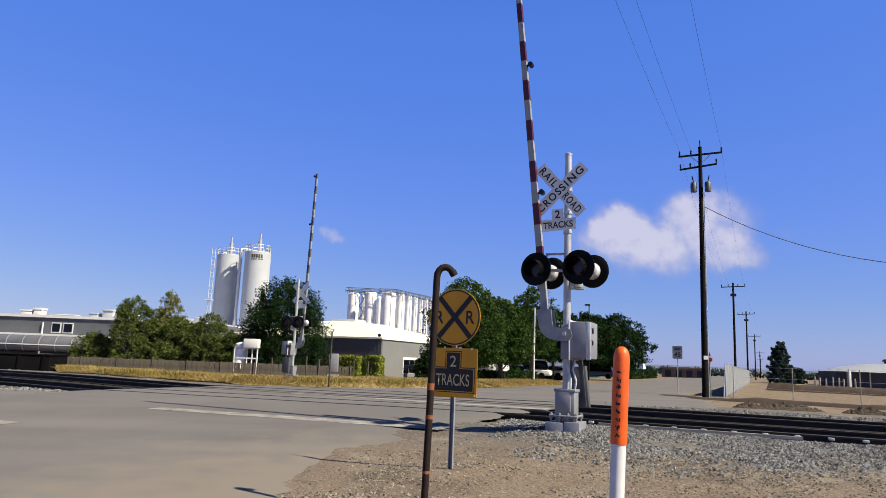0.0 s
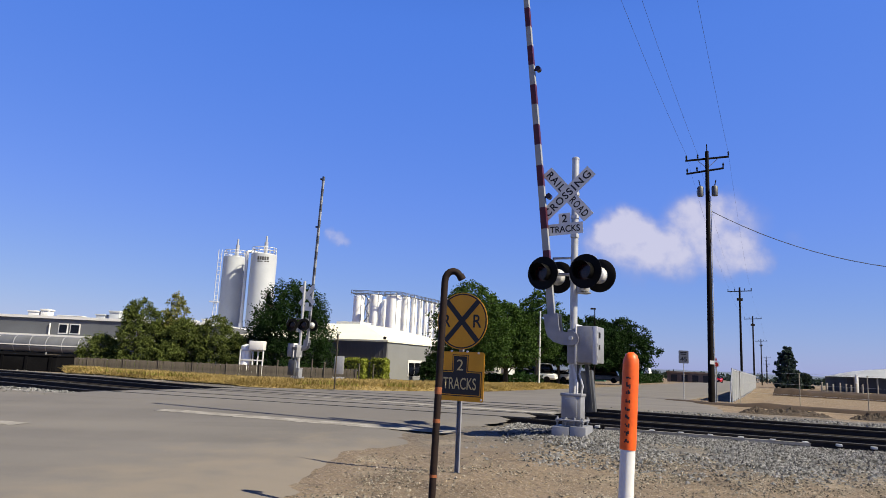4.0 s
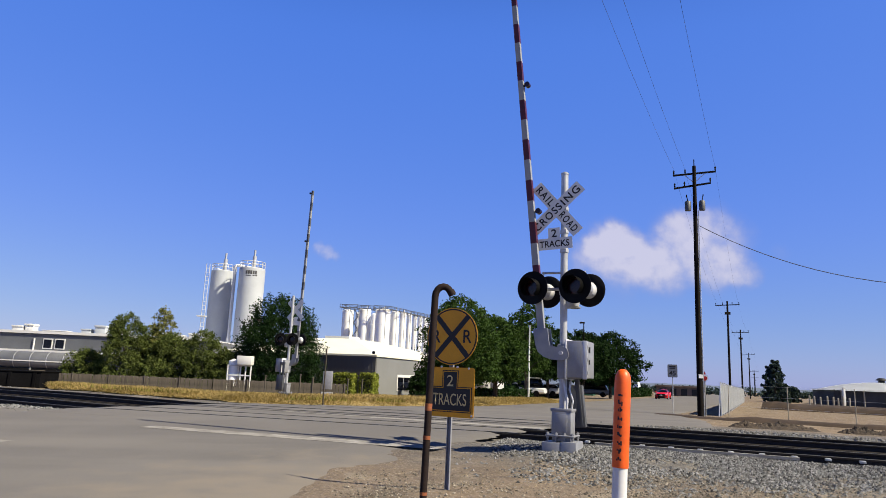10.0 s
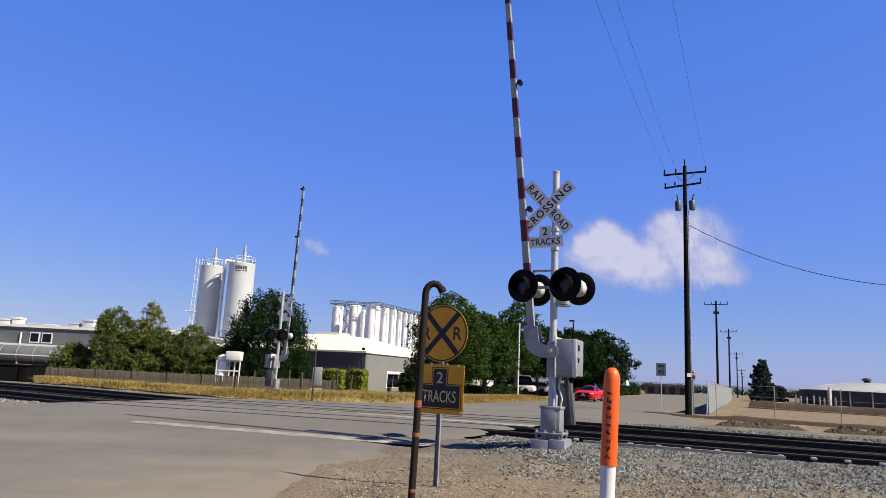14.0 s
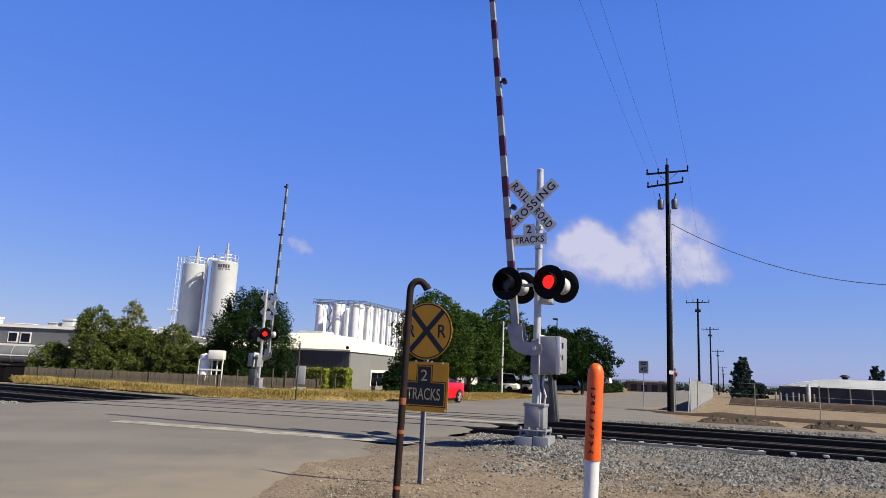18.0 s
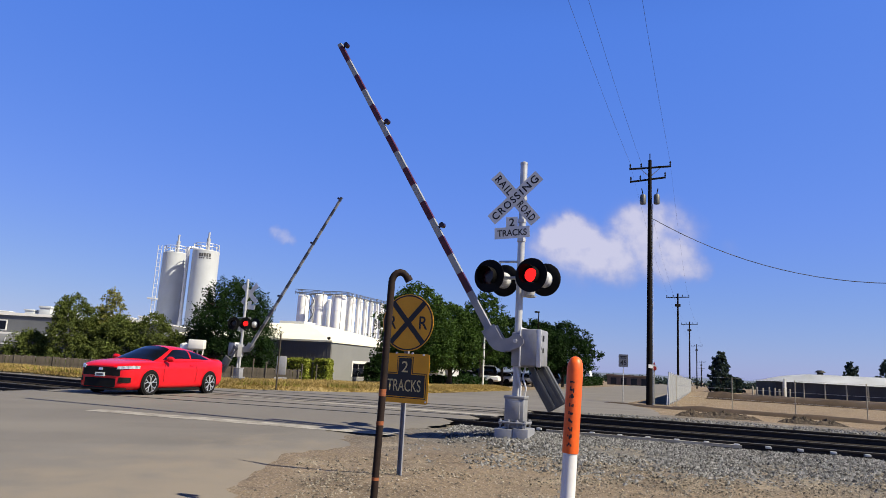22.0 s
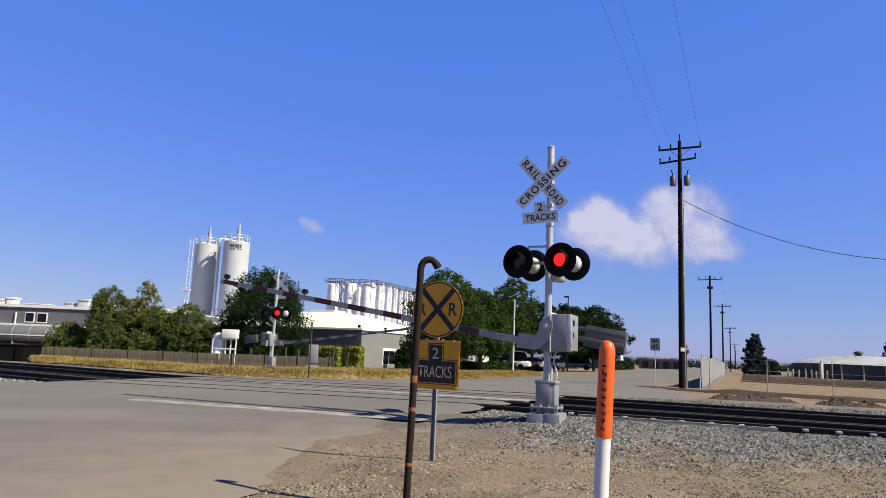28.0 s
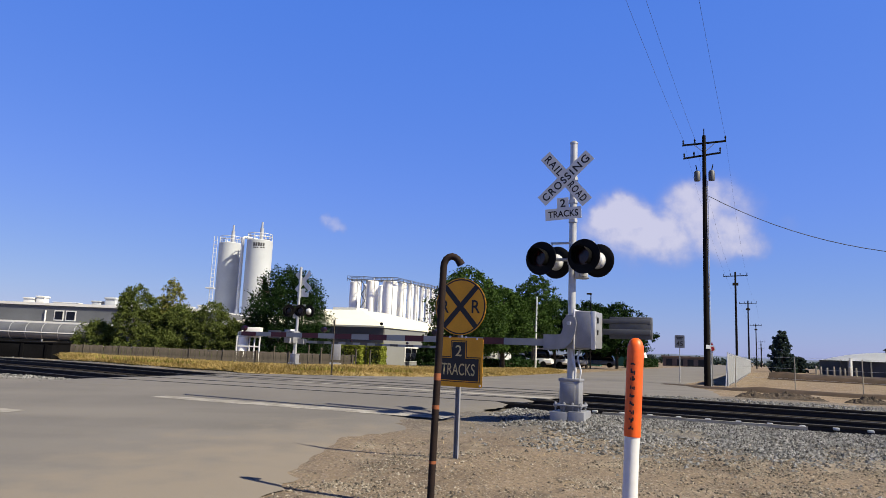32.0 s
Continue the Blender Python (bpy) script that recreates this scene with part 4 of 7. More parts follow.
def marker_post():
    mp = thing("marker_post", pose(0.934, 3.80, 0.0, 0, 2.2, 0), "round white plastic marker post with an orange upper half", "marker post")
    zc = 1.152
    bm = lathe(bmesh.new(), [(0.0395, -0.3), (0.0395, zc)], 28)
    part("lower_tube", bm, M_WHITEPL, mp, "white plastic tube")
    bm = lathe(bmesh.new(), [(0.043, zc - 0.012), (0.044, zc), (0.044, zc + 0.44), (0.041, zc + 0.47), (0.031, zc + 0.495), (0.015, zc + 0.508), (0, zc + 0.51)], 28)
    part("orange_sleeve", bm, M_ORANGE, mp, "orange plastic sleeve")
    rs = random.Random(4)
    for k in range(9):
        z0 = zc + 0.035 + 0.042 * k
        bm = bmesh.new()
        for q in range(3):
            a0 = radians(-128 + 11 * q + rs.uniform(-2, 2))
            h = rs.uniform(0.008, 0.024)
            w = rs.uniform(0.003, 0.005)
            p = Vector((0.0446 * math.cos(a0), 0.0446 * math.sin(a0), z0 + rs.uniform(-0.006, 0.006)))
            t = Vector((-math.sin(a0), math.cos(a0), 0))
            vs = [bm.verts.new(p + t * sx * w + Vector((0, 0, sz * h / 2))) for sx, sz in ((-1, -1), (1, -1), (1, 1), (-1, 1))]
            bm.faces.new(vs)
        part("faded_print", bm, M_LETTER, mp, "faded black print", smooth=False)


warning_sign()
vent_pipe()
marker_post()

# ---- red car ----
def superring(y_half, z0, z1, n=16, power=3.0):
    """Half a rounded cross section, from the underside to the top, on both sides."""
    pts = []
    for k in range(n):
        a = 2 * math.pi * k / n + math.pi / n
        c, s = math.cos(a), math.sin(a)
        pts.append((y_half * math.copysign(abs(c) ** (2 / power), c), (z0 + z1) / 2 + (z1 - z0) / 2 * math.copysign(abs(s) ** (2 / power), s)))
    return pts


def loft(bm, sections):
    rings = [[bm.verts.new((x, y, z)) for y, z in ring] for x, ring in sections]
    n = len(rings[0])
    for a, b in zip(rings, rings[1:]):
        for k in range(n):
            bm.faces.new((a[k], a[(k + 1) % n], b[(k + 1) % n], b[k]))
    bm.faces.new(rings[0]), bm.faces.new(rings[-1])
    bmesh.ops.recalc_face_normals(bm, faces=bm.faces)
    return bm


def wheel_parts(parent, x, y, r=0.325):
    s = 1 if y > 0 else -1
    axis = Matrix.Rotation(radians(90), 4, "X")
    bm = lathe(bmesh.new(), [(r * 0.74, -0.10), (r * 0.95, -0.112), (r, -0.085), (r, 0.085), (r * 0.95, 0.112), (r * 0.74, 0.10), (r * 0.74, -0.10)], 32, axis)
    w = part("wheel", bm, M_TYRE, parent, "black tyre on an alloy rim", pose(x, y, r))
    bm = lathe(bmesh.new(), [(r * 0.75, -0.10), (r * 0.765, 0.104 * s), (r * 0.71, 0.104 * s), (r * 0.68, 0.02 * s)], 32, axis @ Matrix.Diagonal((1, 1, -1, 1)))
    part("rim_barrel", bm, M_DARK, w, "dark inner rim barrel")
    bm = lathe(bmesh.new(), [(r * 0.70, 0.100 * s), (r * 0.76, 0.106 * s), (r * 0.77, 0.100 * s)], 32, axis @ Matrix.Diagonal((1, 1, -1, 1)))
    for k in range(5):
        a = 2 * math.pi * k / 5
        for da, fork in ((-0.10, -0.30), (0.10, 0.30)):
            # each spoke widens and forks towards the rim
            inner, mid, outer = (Vector((math.cos(a + d) * q, 0.098 * s, math.sin(a + d) * q)) for d, q in ((da * 0.6, 0.035), (da, r * 0.40), (da + fork * 0.6, r * 0.73)))
            tube(bm, [inner, mid, outer], [0.011, 0.013, 0.017], 6)
    rod(bm, (0, 0.05 * s, 0), (0, 0.108 * s, 0), 0.05, 0.04, 14)
    part("rim", bm, M_RIM, w, "machined silver five-spoke rim")
    bm = lathe(bmesh.new(), [(0, 0.0), (r * 0.64, 0.0), (r * 0.64, 0.02), (0, 0.02)], 20, axis)
    part("brake", bm, M_DARK, w)
    return w


ROOF_LINE = [(-2.02, 1.03), (-1.75, 1.10), (-1.4, 1.20), (-0.95, 1.315), (-0.5, 1.38), (-0.1, 1.392), (0.2, 1.365), (0.5, 1.265), (0.85, 1.10), (1.15, 0.95)]
BELT_LINE = [(-2.02, 0.99), (-1.4, 0.985), (-0.4, 0.955), (0.6, 0.93), (1.15, 0.91)]
FRONT_LINE = [(0.0, 2.225), (0.30, 2.222), (0.55, 2.215), (0.68, 2.15), (0.79, 2.02), (0.86, 1.82), (0.89, 1.60)]


def line_at(table, x):
    return float(np.interp(x, [p[0] for p in table], [p[1] for p in table]))


def cabin_point(x, u, off=0.0):
    """A point of the cabin: x along the car, u from one sill (-1) over the roof to the other (1)."""
    zb, zt = line_at(BELT_LINE, x), line_at(ROOF_LINE, x) + off
    w = (0.74 if x > -1.2 else 0.74 + 0.09 * (x + 1.2)) + off
    th = u * math.pi / 2
    s, c = math.sin(th), math.cos(th)
    rise = abs(c) ** 0.72
    return Vector((x, math.copysign(abs(s) ** 0.72, s) * w * (1 - 0.13 * rise), zb + (zt - zb) * rise))


def cabin_patch(rim, off, nx=14, nu=12):
    """A piece of the cabin's skin; rim(f, g) gives x and u for f along and g across it."""
    bm = bmesh.new()
    rows = [[bm.verts.new(cabin_point(*rim(i / nx, j / nu), off)) for j in range(nu + 1)] for i in range(nx + 1)]
    for a, b in zip(rows, rows[1:]):
        for j in range(nu):
            bm.faces.new((a[j], a[j + 1], b[j + 1], b[j]))
    return bm


def front_strip(y0, y1, z0, z1, proud=0.008, lean=0.0):
    """A band that wraps round the nose."""
    bm = bmesh.new()
    prev = None
    for k in range(13):
        y = y0 + (y1 - y0) * k / 12
        x = line_at(FRONT_LINE, abs(y)) + proud
        rise = lean * k / 12
        ring = [bm.verts.new(p) for p in ((x - 0.08, y, z0 + rise), (x, y, z0 + rise), (x - 0.015, y, z1 + rise), (x - 0.09, y, z1 + rise))]
        if prev:
            for q in range(4):
                bm.faces.new((prev[q], prev[(q + 1) % 4], ring[(q + 1) % 4], ring[q]))
        else:
            bm.faces.new(ring)
        prev = ring
    bm.faces.new(prev)
    bmesh.ops.recalc_face_normals(bm, faces=bm.faces)
    return bm


def red_car():
    """A low coupe, front towards local +x."""
    car = thing("car", pose(80, 190, 0), "bright red two-door coupe with black grille and alloy wheels", "car")
    L = [(-2.20, 0.68, 0.36, 0.92), (-2.14, 0.79, 0.25, 1.05), (-1.98, 0.86, 0.17, 1.075), (-1.55, 0.90, 0.14, 1.045), (-0.9, 0.89, 0.13, 1.0), (0.0, 0.885, 0.12, 0.97), (0.75, 0.89, 0.12, 0.955), (1.1, 0.90, 0.12, 0.955), (1.5, 0.895, 0.12, 0.925), (1.82, 0.86, 0.12, 0.885), (2.02, 0.79, 0.12, 0.845), (2.15, 0.68, 0.13, 0.80), (2.215, 0.55, 0.15, 0.755)]
    bm = loft(bmesh.new(), [(x, superring(w, z0, z1, 36, 5.6)) for x, w, z0, z1 in L])
    # doors drawn in below the shoulder
    for v in bm.verts:
        if -1.0 < v.co.x < 1.0 and 0.3 < v.co.z < 0.66:
            v.co.y *= 0.97
    part("body", bm, M_CAR, car, "bright red painted body")
    part("roof", cabin_patch(lambda f, g: (-2.0 + 3.15 * f, -1 + 2 * g), 0.0, 44, 32), M_CAR, car, "red roof and pillars")
    part("windscreen", cabin_patch(lambda f, g: (1.10 - 0.88 * f, (0.88 - 0.40 * f) * (2 * g - 1)), 0.007, 16, 16), M_CARGLASS, car, "dark tinted windscreen")
    part("rear_window", cabin_patch(lambda f, g: (-1.02 - 0.72 * f, (0.46 + 0.2 * f) * (2 * g - 1)), 0.007, 12, 14), M_CARGLASS, car, "dark tinted rear window")
    for s in (-1, 1):
        def side(f, g, s=s):
            u = 0.52 + 0.42 * g
            front = 0.10 + 0.66 * g
            return front + (-0.50 - front) * f, s * u

        def quarter(f, g, s=s):
            u = 0.52 + 0.42 * g + 0.10 * f * (1 - g)
            back = -1.12 - 0.42 * g
            return -0.57 + (back + 0.57) * f, s * u
        part("side_window", cabin_patch(side, 0.008, 12, 8), M_CARGLASS, car, "dark tinted side window")
        part("quarter_window", cabin_patch(quarter, 0.008, 12, 8), M_CARGLASS, car, "dark tinted quarter window")
        bm = tube(bmesh.new(), [(0.78, s * 0.885, 0.36), (0.80, s * 0.892, 0.70), (0.74, s * 0.880, 0.90)], 0.004, 5)
        tube(bm, [(-0.66, s * 0.882, 0.36), (-0.70, s * 0.890, 0.70), (-0.58, s * 0.880, 0.93)], 0.004, 5)
        part("door_gap", bm, M_BLACK, car)
        part("door_handle", rod(bmesh.new(), (-0.54, s * 0.890, 0.845), (-0.34, s * 0.890, 0.84), 0.014, seg=8), M_CAR, car)
        bm = lathe(bmesh.new(), [(0, -0.11), (0.05, -0.10), (0.08, -0.02), (0.08, 0.05), (0.055, 0.10), (0, 0.11)], 14, pose(0.66, s * 0.95, 1.0) @ Matrix.Rotation(radians(90), 4, "X"))
        rod(bm, (0.70, s * 0.76, 0.94), (0.68, s * 0.88, 0.975), 0.026)
        part("mirror", bm, M_CAR, car)
        part("headlight", front_strip(s * 0.52, s * 0.86, 0.675, 0.755, 0.022, 0.035), M_HEADLIGHT, car, "clear headlamp")
        part("fog_intake", front_strip(s * 0.58, s * 0.80, 0.33, 0.47, 0.018), M_BLACK, car, "black corner air intake")
        part("sill_edge", tube(bmesh.new(), [(0.9, s * 0.85, 0.14), (-0.95, s * 0.855, 0.14)], 0.02, 6), M_BLACK, car, "dark sill edge")
    # grille, with its black band carried lower to imitate shade on the nose
    part("grille", front_strip(-0.60, 0.60, 0.50, 0.72, 0.02), M_BLACK, car, "black upper grille, extended down as shade on the nose")
    part("badge", front_strip(-0.06, 0.06, 0.64, 0.70, 0.03), M_RIM, car, "small chrome badge")
    part("lower_grille", front_strip(-0.50, 0.50, 0.20, 0.43, 0.016), M_BLACK, car, "black lower air intake")
    part("splitter", front_strip(-0.72, 0.72, 0.125, 0.19, 0.02), M_BLACK, car, "black chin splitter")
    part("number_plate", front_strip(-0.15, 0.15, 0.475, 0.575, 0.045), M_WHITEPAINT, car, "white number plate")
    part("plate_bar", front_strip(-0.11, 0.11, 0.505, 0.545, 0.05), M_LETTER, car, "dark bar on the plate")
    for s in (-1, 1):
        part("tail_light", box(bmesh.new(), -2.26, -2.08, s * 0.60 - 0.2, s * 0.60 + 0.2, 0.84, 0.94, 0.03), M_REDLENS, car)
    bm = loft(bmesh.new(), [(-2.2, superring(0.70, 1.13, 1.155, 12, 3)), (-2.0, superring(0.72, 1.13, 1.165, 12, 3))])
    for s in (-1, 1):
        rod(bm, (-2.05, s * 0.5, 1.0), (-2.08, s * 0.5, 1.14), 0.02)
    part("spoiler", bm, M_BLACK, car, "black rear spoiler")
    bm = box(bmesh.new(), -1.0, 1.0, -0.82, 0.82, 0.11, 0.2, 0.02)
    part("sill", bm, M_BLACK, car)
    for wx in (-1.36, 1.34):
        for s in (-1, 1):
            bm = lathe(bmesh.new(), [(0, -0.01), (0.358, -0.01), (0.358, 0.0), (0, 0.0)], 28, pose(wx, s * 0.894, 0.335) @ Matrix.Rotation(radians(90), 4, "X"))
            part("wheel_well", bm, M_BLACK, car, "black wheel arch")
    wheels = []
    for wx in (-1.36, 1.34):
        for s in (-1, 1):
            wheels.append((wheel_parts(car, wx, s * 0.80), (wx, s * 0.815, s)))
    return car, wheels


CAR, CAR_WHEELS = red_car()

# ---- trees, bushes, grass ----
def sprays(rs, z0, z1, radius, count, size, shape, droop, seed, centre):
    """Leaves of a crown on twigs that stick out of an uneven outline, with gaps between them."""
    outline = {"round": lambda u: max(0.0, 1 - (2 * u - 1) ** 2) ** 0.42, "low": lambda u: max(0.0, 1 - abs(u - 0.36) ** 1.9 / (0.41 if u > 0.36 else 0.30)) ** 0.55,
               "bush": lambda u: max(0.0, 1 - u ** 4) ** 0.7, "cone": lambda u: (1 - u) ** 0.5 * (0.86 + 0.14 * math.sin(u * 26))}[shape]
    P, D, W = [], [], []
    per = 22
    need = count // per
    while len(P) < need:
        u, az = rs.rand(), rs.rand() * 2 * math.pi
        r = outline(u)
        if rs.rand() > r + 0.12:
            continue
        d = Vector((math.cos(az), math.sin(az), 1.6 * (u - 0.5)))
        q = d * 1.3 + Vector((seed, 0, 0))
        lump = 1 + 0.42 * noise.noise(q) + 0.30 * noise.noise(q * 2.7)
        f = 0.30 + 0.68 * rs.rand() ** 0.55
        rr = r * radius * lump * f
        p = Vector((centre[0] + math.cos(az) * rr, centre[1] + math.sin(az) * rr, z0 + (z1 - z0) * u * (0.93 + 0.10 * lump)))
        if f > 0.55 and noise.noise(p * (1.5 / max(radius, 1) + 0.35) + Vector((seed, seed, 0))) < -0.16:
            continue
        out = Vector((math.cos(az), math.sin(az), 0.9 * (u - 0.35) + 0.25 - droop)) + Vector(rs.normal(size=3)) * 0.45
        P.append(p)
        D.append(out.normalized() * radius * (0.06 + 0.18 * rs.rand() ** 2.2) * (0.5 + f * 0.6))
        W.append(0.030 * radius + 0.05)
    n = len(P) * per
    P, D, W = np.repeat(np.array(P), per, 0), np.repeat(np.array(D), per, 0), np.repeat(np.array(W), per)
    s = rs.rand(n)
    pos = P + D * s[:, None] + rs.normal(size=(n, 3)) * (W * (1.25 - 0.7 * s))[:, None]
    pos[:, 2] -= droop * 0.3 * s ** 2 * np.linalg.norm(D, axis=1)
    pos[:, 2] = np.maximum(pos[:, 2], 0.02)
    nrm = D / np.linalg.norm(D, axis=1)[:, None] * 0.5 + (0, 0, 0.45) + 0.75 * rs.normal(size=(n, 3))
    nrm /= np.linalg.norm(nrm, axis=1)[:, None]
    side = np.cross(nrm, rs.normal(size=(n, 3)))
    side /= np.linalg.norm(side, axis=1)[:, None]
    up = np.cross(nrm, side)
    k = size * (0.45 + 0.9 * rs.rand(n))[:, None]
    quad = np.stack([pos - side * k * 0.5, pos - up * k * 0.8 + nrm * k * 0.12, pos + side * k * 0.5, pos + up * k * 0.8 + nrm * k * 0.12], 1).reshape(-1, 3)
    return quad, np.arange(n * 4).reshape(-1, 4)


def tree(x, y, z, height, radius, material, seed, label, low=0.10, count=15000, size=0.2, name="tree", trunk=0.22, droop=0.0, group="street trees", shape="low"):
    rs = np.random.RandomState(seed)
    tr = thing(name, pose(x, y, z), label, "tree" if name != "bush" else "bush", group)
    bm = bmesh.new()
    z0, z1 = height * low, height
    lean = rs.uniform(-0.03, 0.03, 2) * height
    tube(bm, [(0, 0, -0.3), (lean[0] * 0.3, lean[1] * 0.3, height * 0.25), (lean[0], lean[1], height * 0.55), (lean[0] * 1.3, lean[1] * 1.3, height * 0.88)], [trunk, trunk * 0.8, trunk * 0.5, trunk * 0.1], 9)
    for k in range(14):
        a = 2 * math.pi * (k * 0.618 + rs.rand() * 0.2)
        h = height * (0.14 + 0.05 * k)
        start = Vector((lean[0] * 0.5, lean[1] * 0.5, min(h, height * 0.7)))
        reach = radius * (0.75 if shape != "cone" else 0.75 * (1 - h / height))
        end = start + Vector((math.cos(a) * reach, math.sin(a) * reach, height * rs.uniform(0.06, 0.24)))
        tube(bm, [start, start.lerp(end, 0.5) + Vector((0, 0, 0.08 * radius)), end], [trunk * 0.4, trunk * 0.22, trunk * 0.05], 6)
    part("trunk", bm, M_BARK, tr, "brown trunk with limbs")
    v, f = sprays(rs, z0, z1, radius, count, size, shape, droop, seed * 3.7, lean)
    crown = raw("crown", v, f, material, tr)
    crown["label"] = "crown of small leaves with gaps"
    return tr


def clump(name, x0, x1, y0, y1, z0, z1, material, count, size, seed, label, m, category="hedge", group="clipped hedges"):
    """A clipped hedge: leaves over a rounded block."""
    rs = np.random.RandomState(seed)
    p = rs.rand(count, 3)
    face = rs.randint(0, 3, count)
    for k in range(3):
        sel = (face == k)
        p[sel, k] = np.round(p[sel, k]) + rs.normal(size=sel.sum()) * 0.03
    p = p * (x1 - x0, y1 - y0, z1 - z0) + (x0, y0, z0)
    p += rs.normal(size=p.shape) * size * 0.3
    p[:, 2] = np.maximum(p[:, 2], z0)
    n = rs.normal(size=(count, 3))
    n /= np.linalg.norm(n, axis=1)[:, None]
    side = np.cross(n, rs.normal(size=(count, 3)))
    side /= np.linalg.norm(side, axis=1)[:, None]
    up = np.cross(n, side)
    s = size * (0.5 + rs.rand(count))[:, None]
    quad = np.stack([p - side * s * 0.5, p - up * s * 0.6, p + side * s * 0.5, p + up * s * 0.6], 1).reshape(-1, 3)
    ob = thing(name, m, label, category, group)
    raw("foliage", quad, np.arange(count * 4).reshape(-1, 4), material, ob)
    bm = box(bmesh.new(), x0 + 0.12, x1 - 0.12, y0 + 0.12, y1 - 0.12, z0 - 0.2, z1 - 0.15)
    part("inner_twigs", bm, M_BARK, ob, smooth=False)
    return ob


def build_trees():
    dark = "dark green broadleaf tree with a dense rounded crown"
    tree(-13.5, 58.5, -0.3, 7.8, 3.65, M_LEAF_DARK, 21, dark, 0.05, 52000, 0.10)
    tree(1.75, 52, -0.1, 7.5, 3.0, M_LEAF_MID, 22, "green broadleaf tree with drooping branches behind the sign", 0.20, 36000, 0.11, droop=0.5)
    tree(4.7, 57, -0.1, 6.7, 2.5, M_LEAF_MID, 23, "green broadleaf street tree with drooping branches", 0.26, 28000, 0.12, droop=0.5)
    tree(9.3, 74, -0.2, 9.9, 2.7, M_LEAF_MID, 24, "slender green tree with an open wispy crown", 0.30, 13000, 0.14, droop=0.2)
    tree(8.6, 80, -0.2, 8.0, 3.2, M_LEAF_DARK, 29, dark, 0.30, 22000, 0.15, droop=0.3)
    tree(12.6, 80, -0.2, 7.8, 3.3, M_LEAF_DARK, 25, dark, 0.30, 24000, 0.15, droop=0.3)
    tree(17.6, 86, -0.2, 8.0, 3.6, M_LEAF_DARK, 26, dark, 0.30, 24000, 0.16, droop=0.3)
    tree(22.6, 91, -0.2, 8.4, 3.9, M_LEAF_DARK, 27, dark, 0.24, 28000, 0.16, droop=0.4)
    shrub = "tall olive-green bush behind the slatted fence"
    pale = "pale yellow-green bush rising above its neighbours"
    for x, y, h, r, mm, sd, lab, n in ((-29.2, 57.5, 3.1, 1.9, M_LEAF_OLIVE, 31, shrub, 6000), (-26.1, 57, 6.1, 2.0, M_LEAF_OLIVE, 32, shrub, 11000), (-24.4, 58.2, 4.9, 1.7, M_LEAF_OLIVE, 37, shrub, 8000), (-23.5, 58.6, 6.9, 1.35, M_LEAF_PALE, 34, pale, 6000),
                                       (-21.9, 57, 4.7, 1.9, M_LEAF_OLIVE, 33, shrub, 9000), (-19.4, 57, 5.0, 1.9, M_LEAF_OLIVE, 35, shrub, 9000), (-17.7, 56.8, 3.7, 1.5, M_LEAF_OLIVE, 36, shrub, 6000), (-27.6, 56.4, 2.2, 1.3, M_LEAF_OLIVE, 38, shrub, 4000), (-23.2, 56.2, 2.6, 1.6, M_LEAF_OLIVE, 39, shrub, 5000)):
        tree(x, y, -0.6, h, r, mm, sd, lab, 0.0, int(n * 2.6), 0.088, "bush", 0.07, 0.15, "bushes behind the fence", "bush")
    # dark shrubs at the foot of the pale wall
    for x, y, h, r, sd in ((-2.0, 64.4, 2.2, 0.8, 81), (-1.3, 66.0, 2.6, 0.9, 82), (1.9, 60.0, 1.9, 1.0, 83)):
        tree(x, y, -0.2, h, r, M_LEAF_DARK, sd, "dark shrub at the foot of the pale wall", 0.0, 2600, 0.16, "bush", 0.05, 0.1, "dark shrubs", "bush")
    # conifers past the barn and the lot
    for x, y, h, r, sd in ((58.4, 120, 6.9, 2.5, 41), (61.6, 125, 3.2, 1.6, 42), (63.8, 126, 2.7, 1.5, 46), (103.6, 150, 7.9, 2.4, 43), (111.4, 150, 8.4, 2.8, 44)):
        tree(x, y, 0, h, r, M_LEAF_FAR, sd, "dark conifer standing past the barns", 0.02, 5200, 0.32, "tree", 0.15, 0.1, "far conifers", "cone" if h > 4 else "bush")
    clump("hedge", -1.0, 0.85, -0.5, 0.5, -0.2, 1.55, M_HEDGE, 4600, 0.13, 51, "clipped yellow-green hedge by the grey building", pose(-7.75, 58, 0, 0, 0, -20))
    clump("hedge", -0.65, 0.6, -0.5, 0.5, -0.2, 1.62, M_HEDGE, 3400, 0.13, 52, "clipped yellow-green hedge by the grey building", pose(-5.75, 58, 0, 0, 0, -20))
    clump("hedge", -9, 9, -0.6, 0.6, -0.2, 1.0, M_LEAF_DARK, 8000, 0.2, 53, "low dark hedge along the far kerb", pose(11.0, 81, 0, 0, 0, 64))
    clump("hedge", -6, 6, -0.5, 0.5, -0.2, 0.75, M_LEAF_DARK, 5200, 0.18, 55, "low dark hedge under the street trees", pose(5.6, 61.5, 0, 0, 0, 62))
    clump("hedge", -14, 14, -0.8, 0.8, -0.2, 1.25, M_LEAF_DARK, 9000, 0.2, 54, "long low green hedge along the far kerb", pose(35.5, 124, 0, 0, 0, 66))


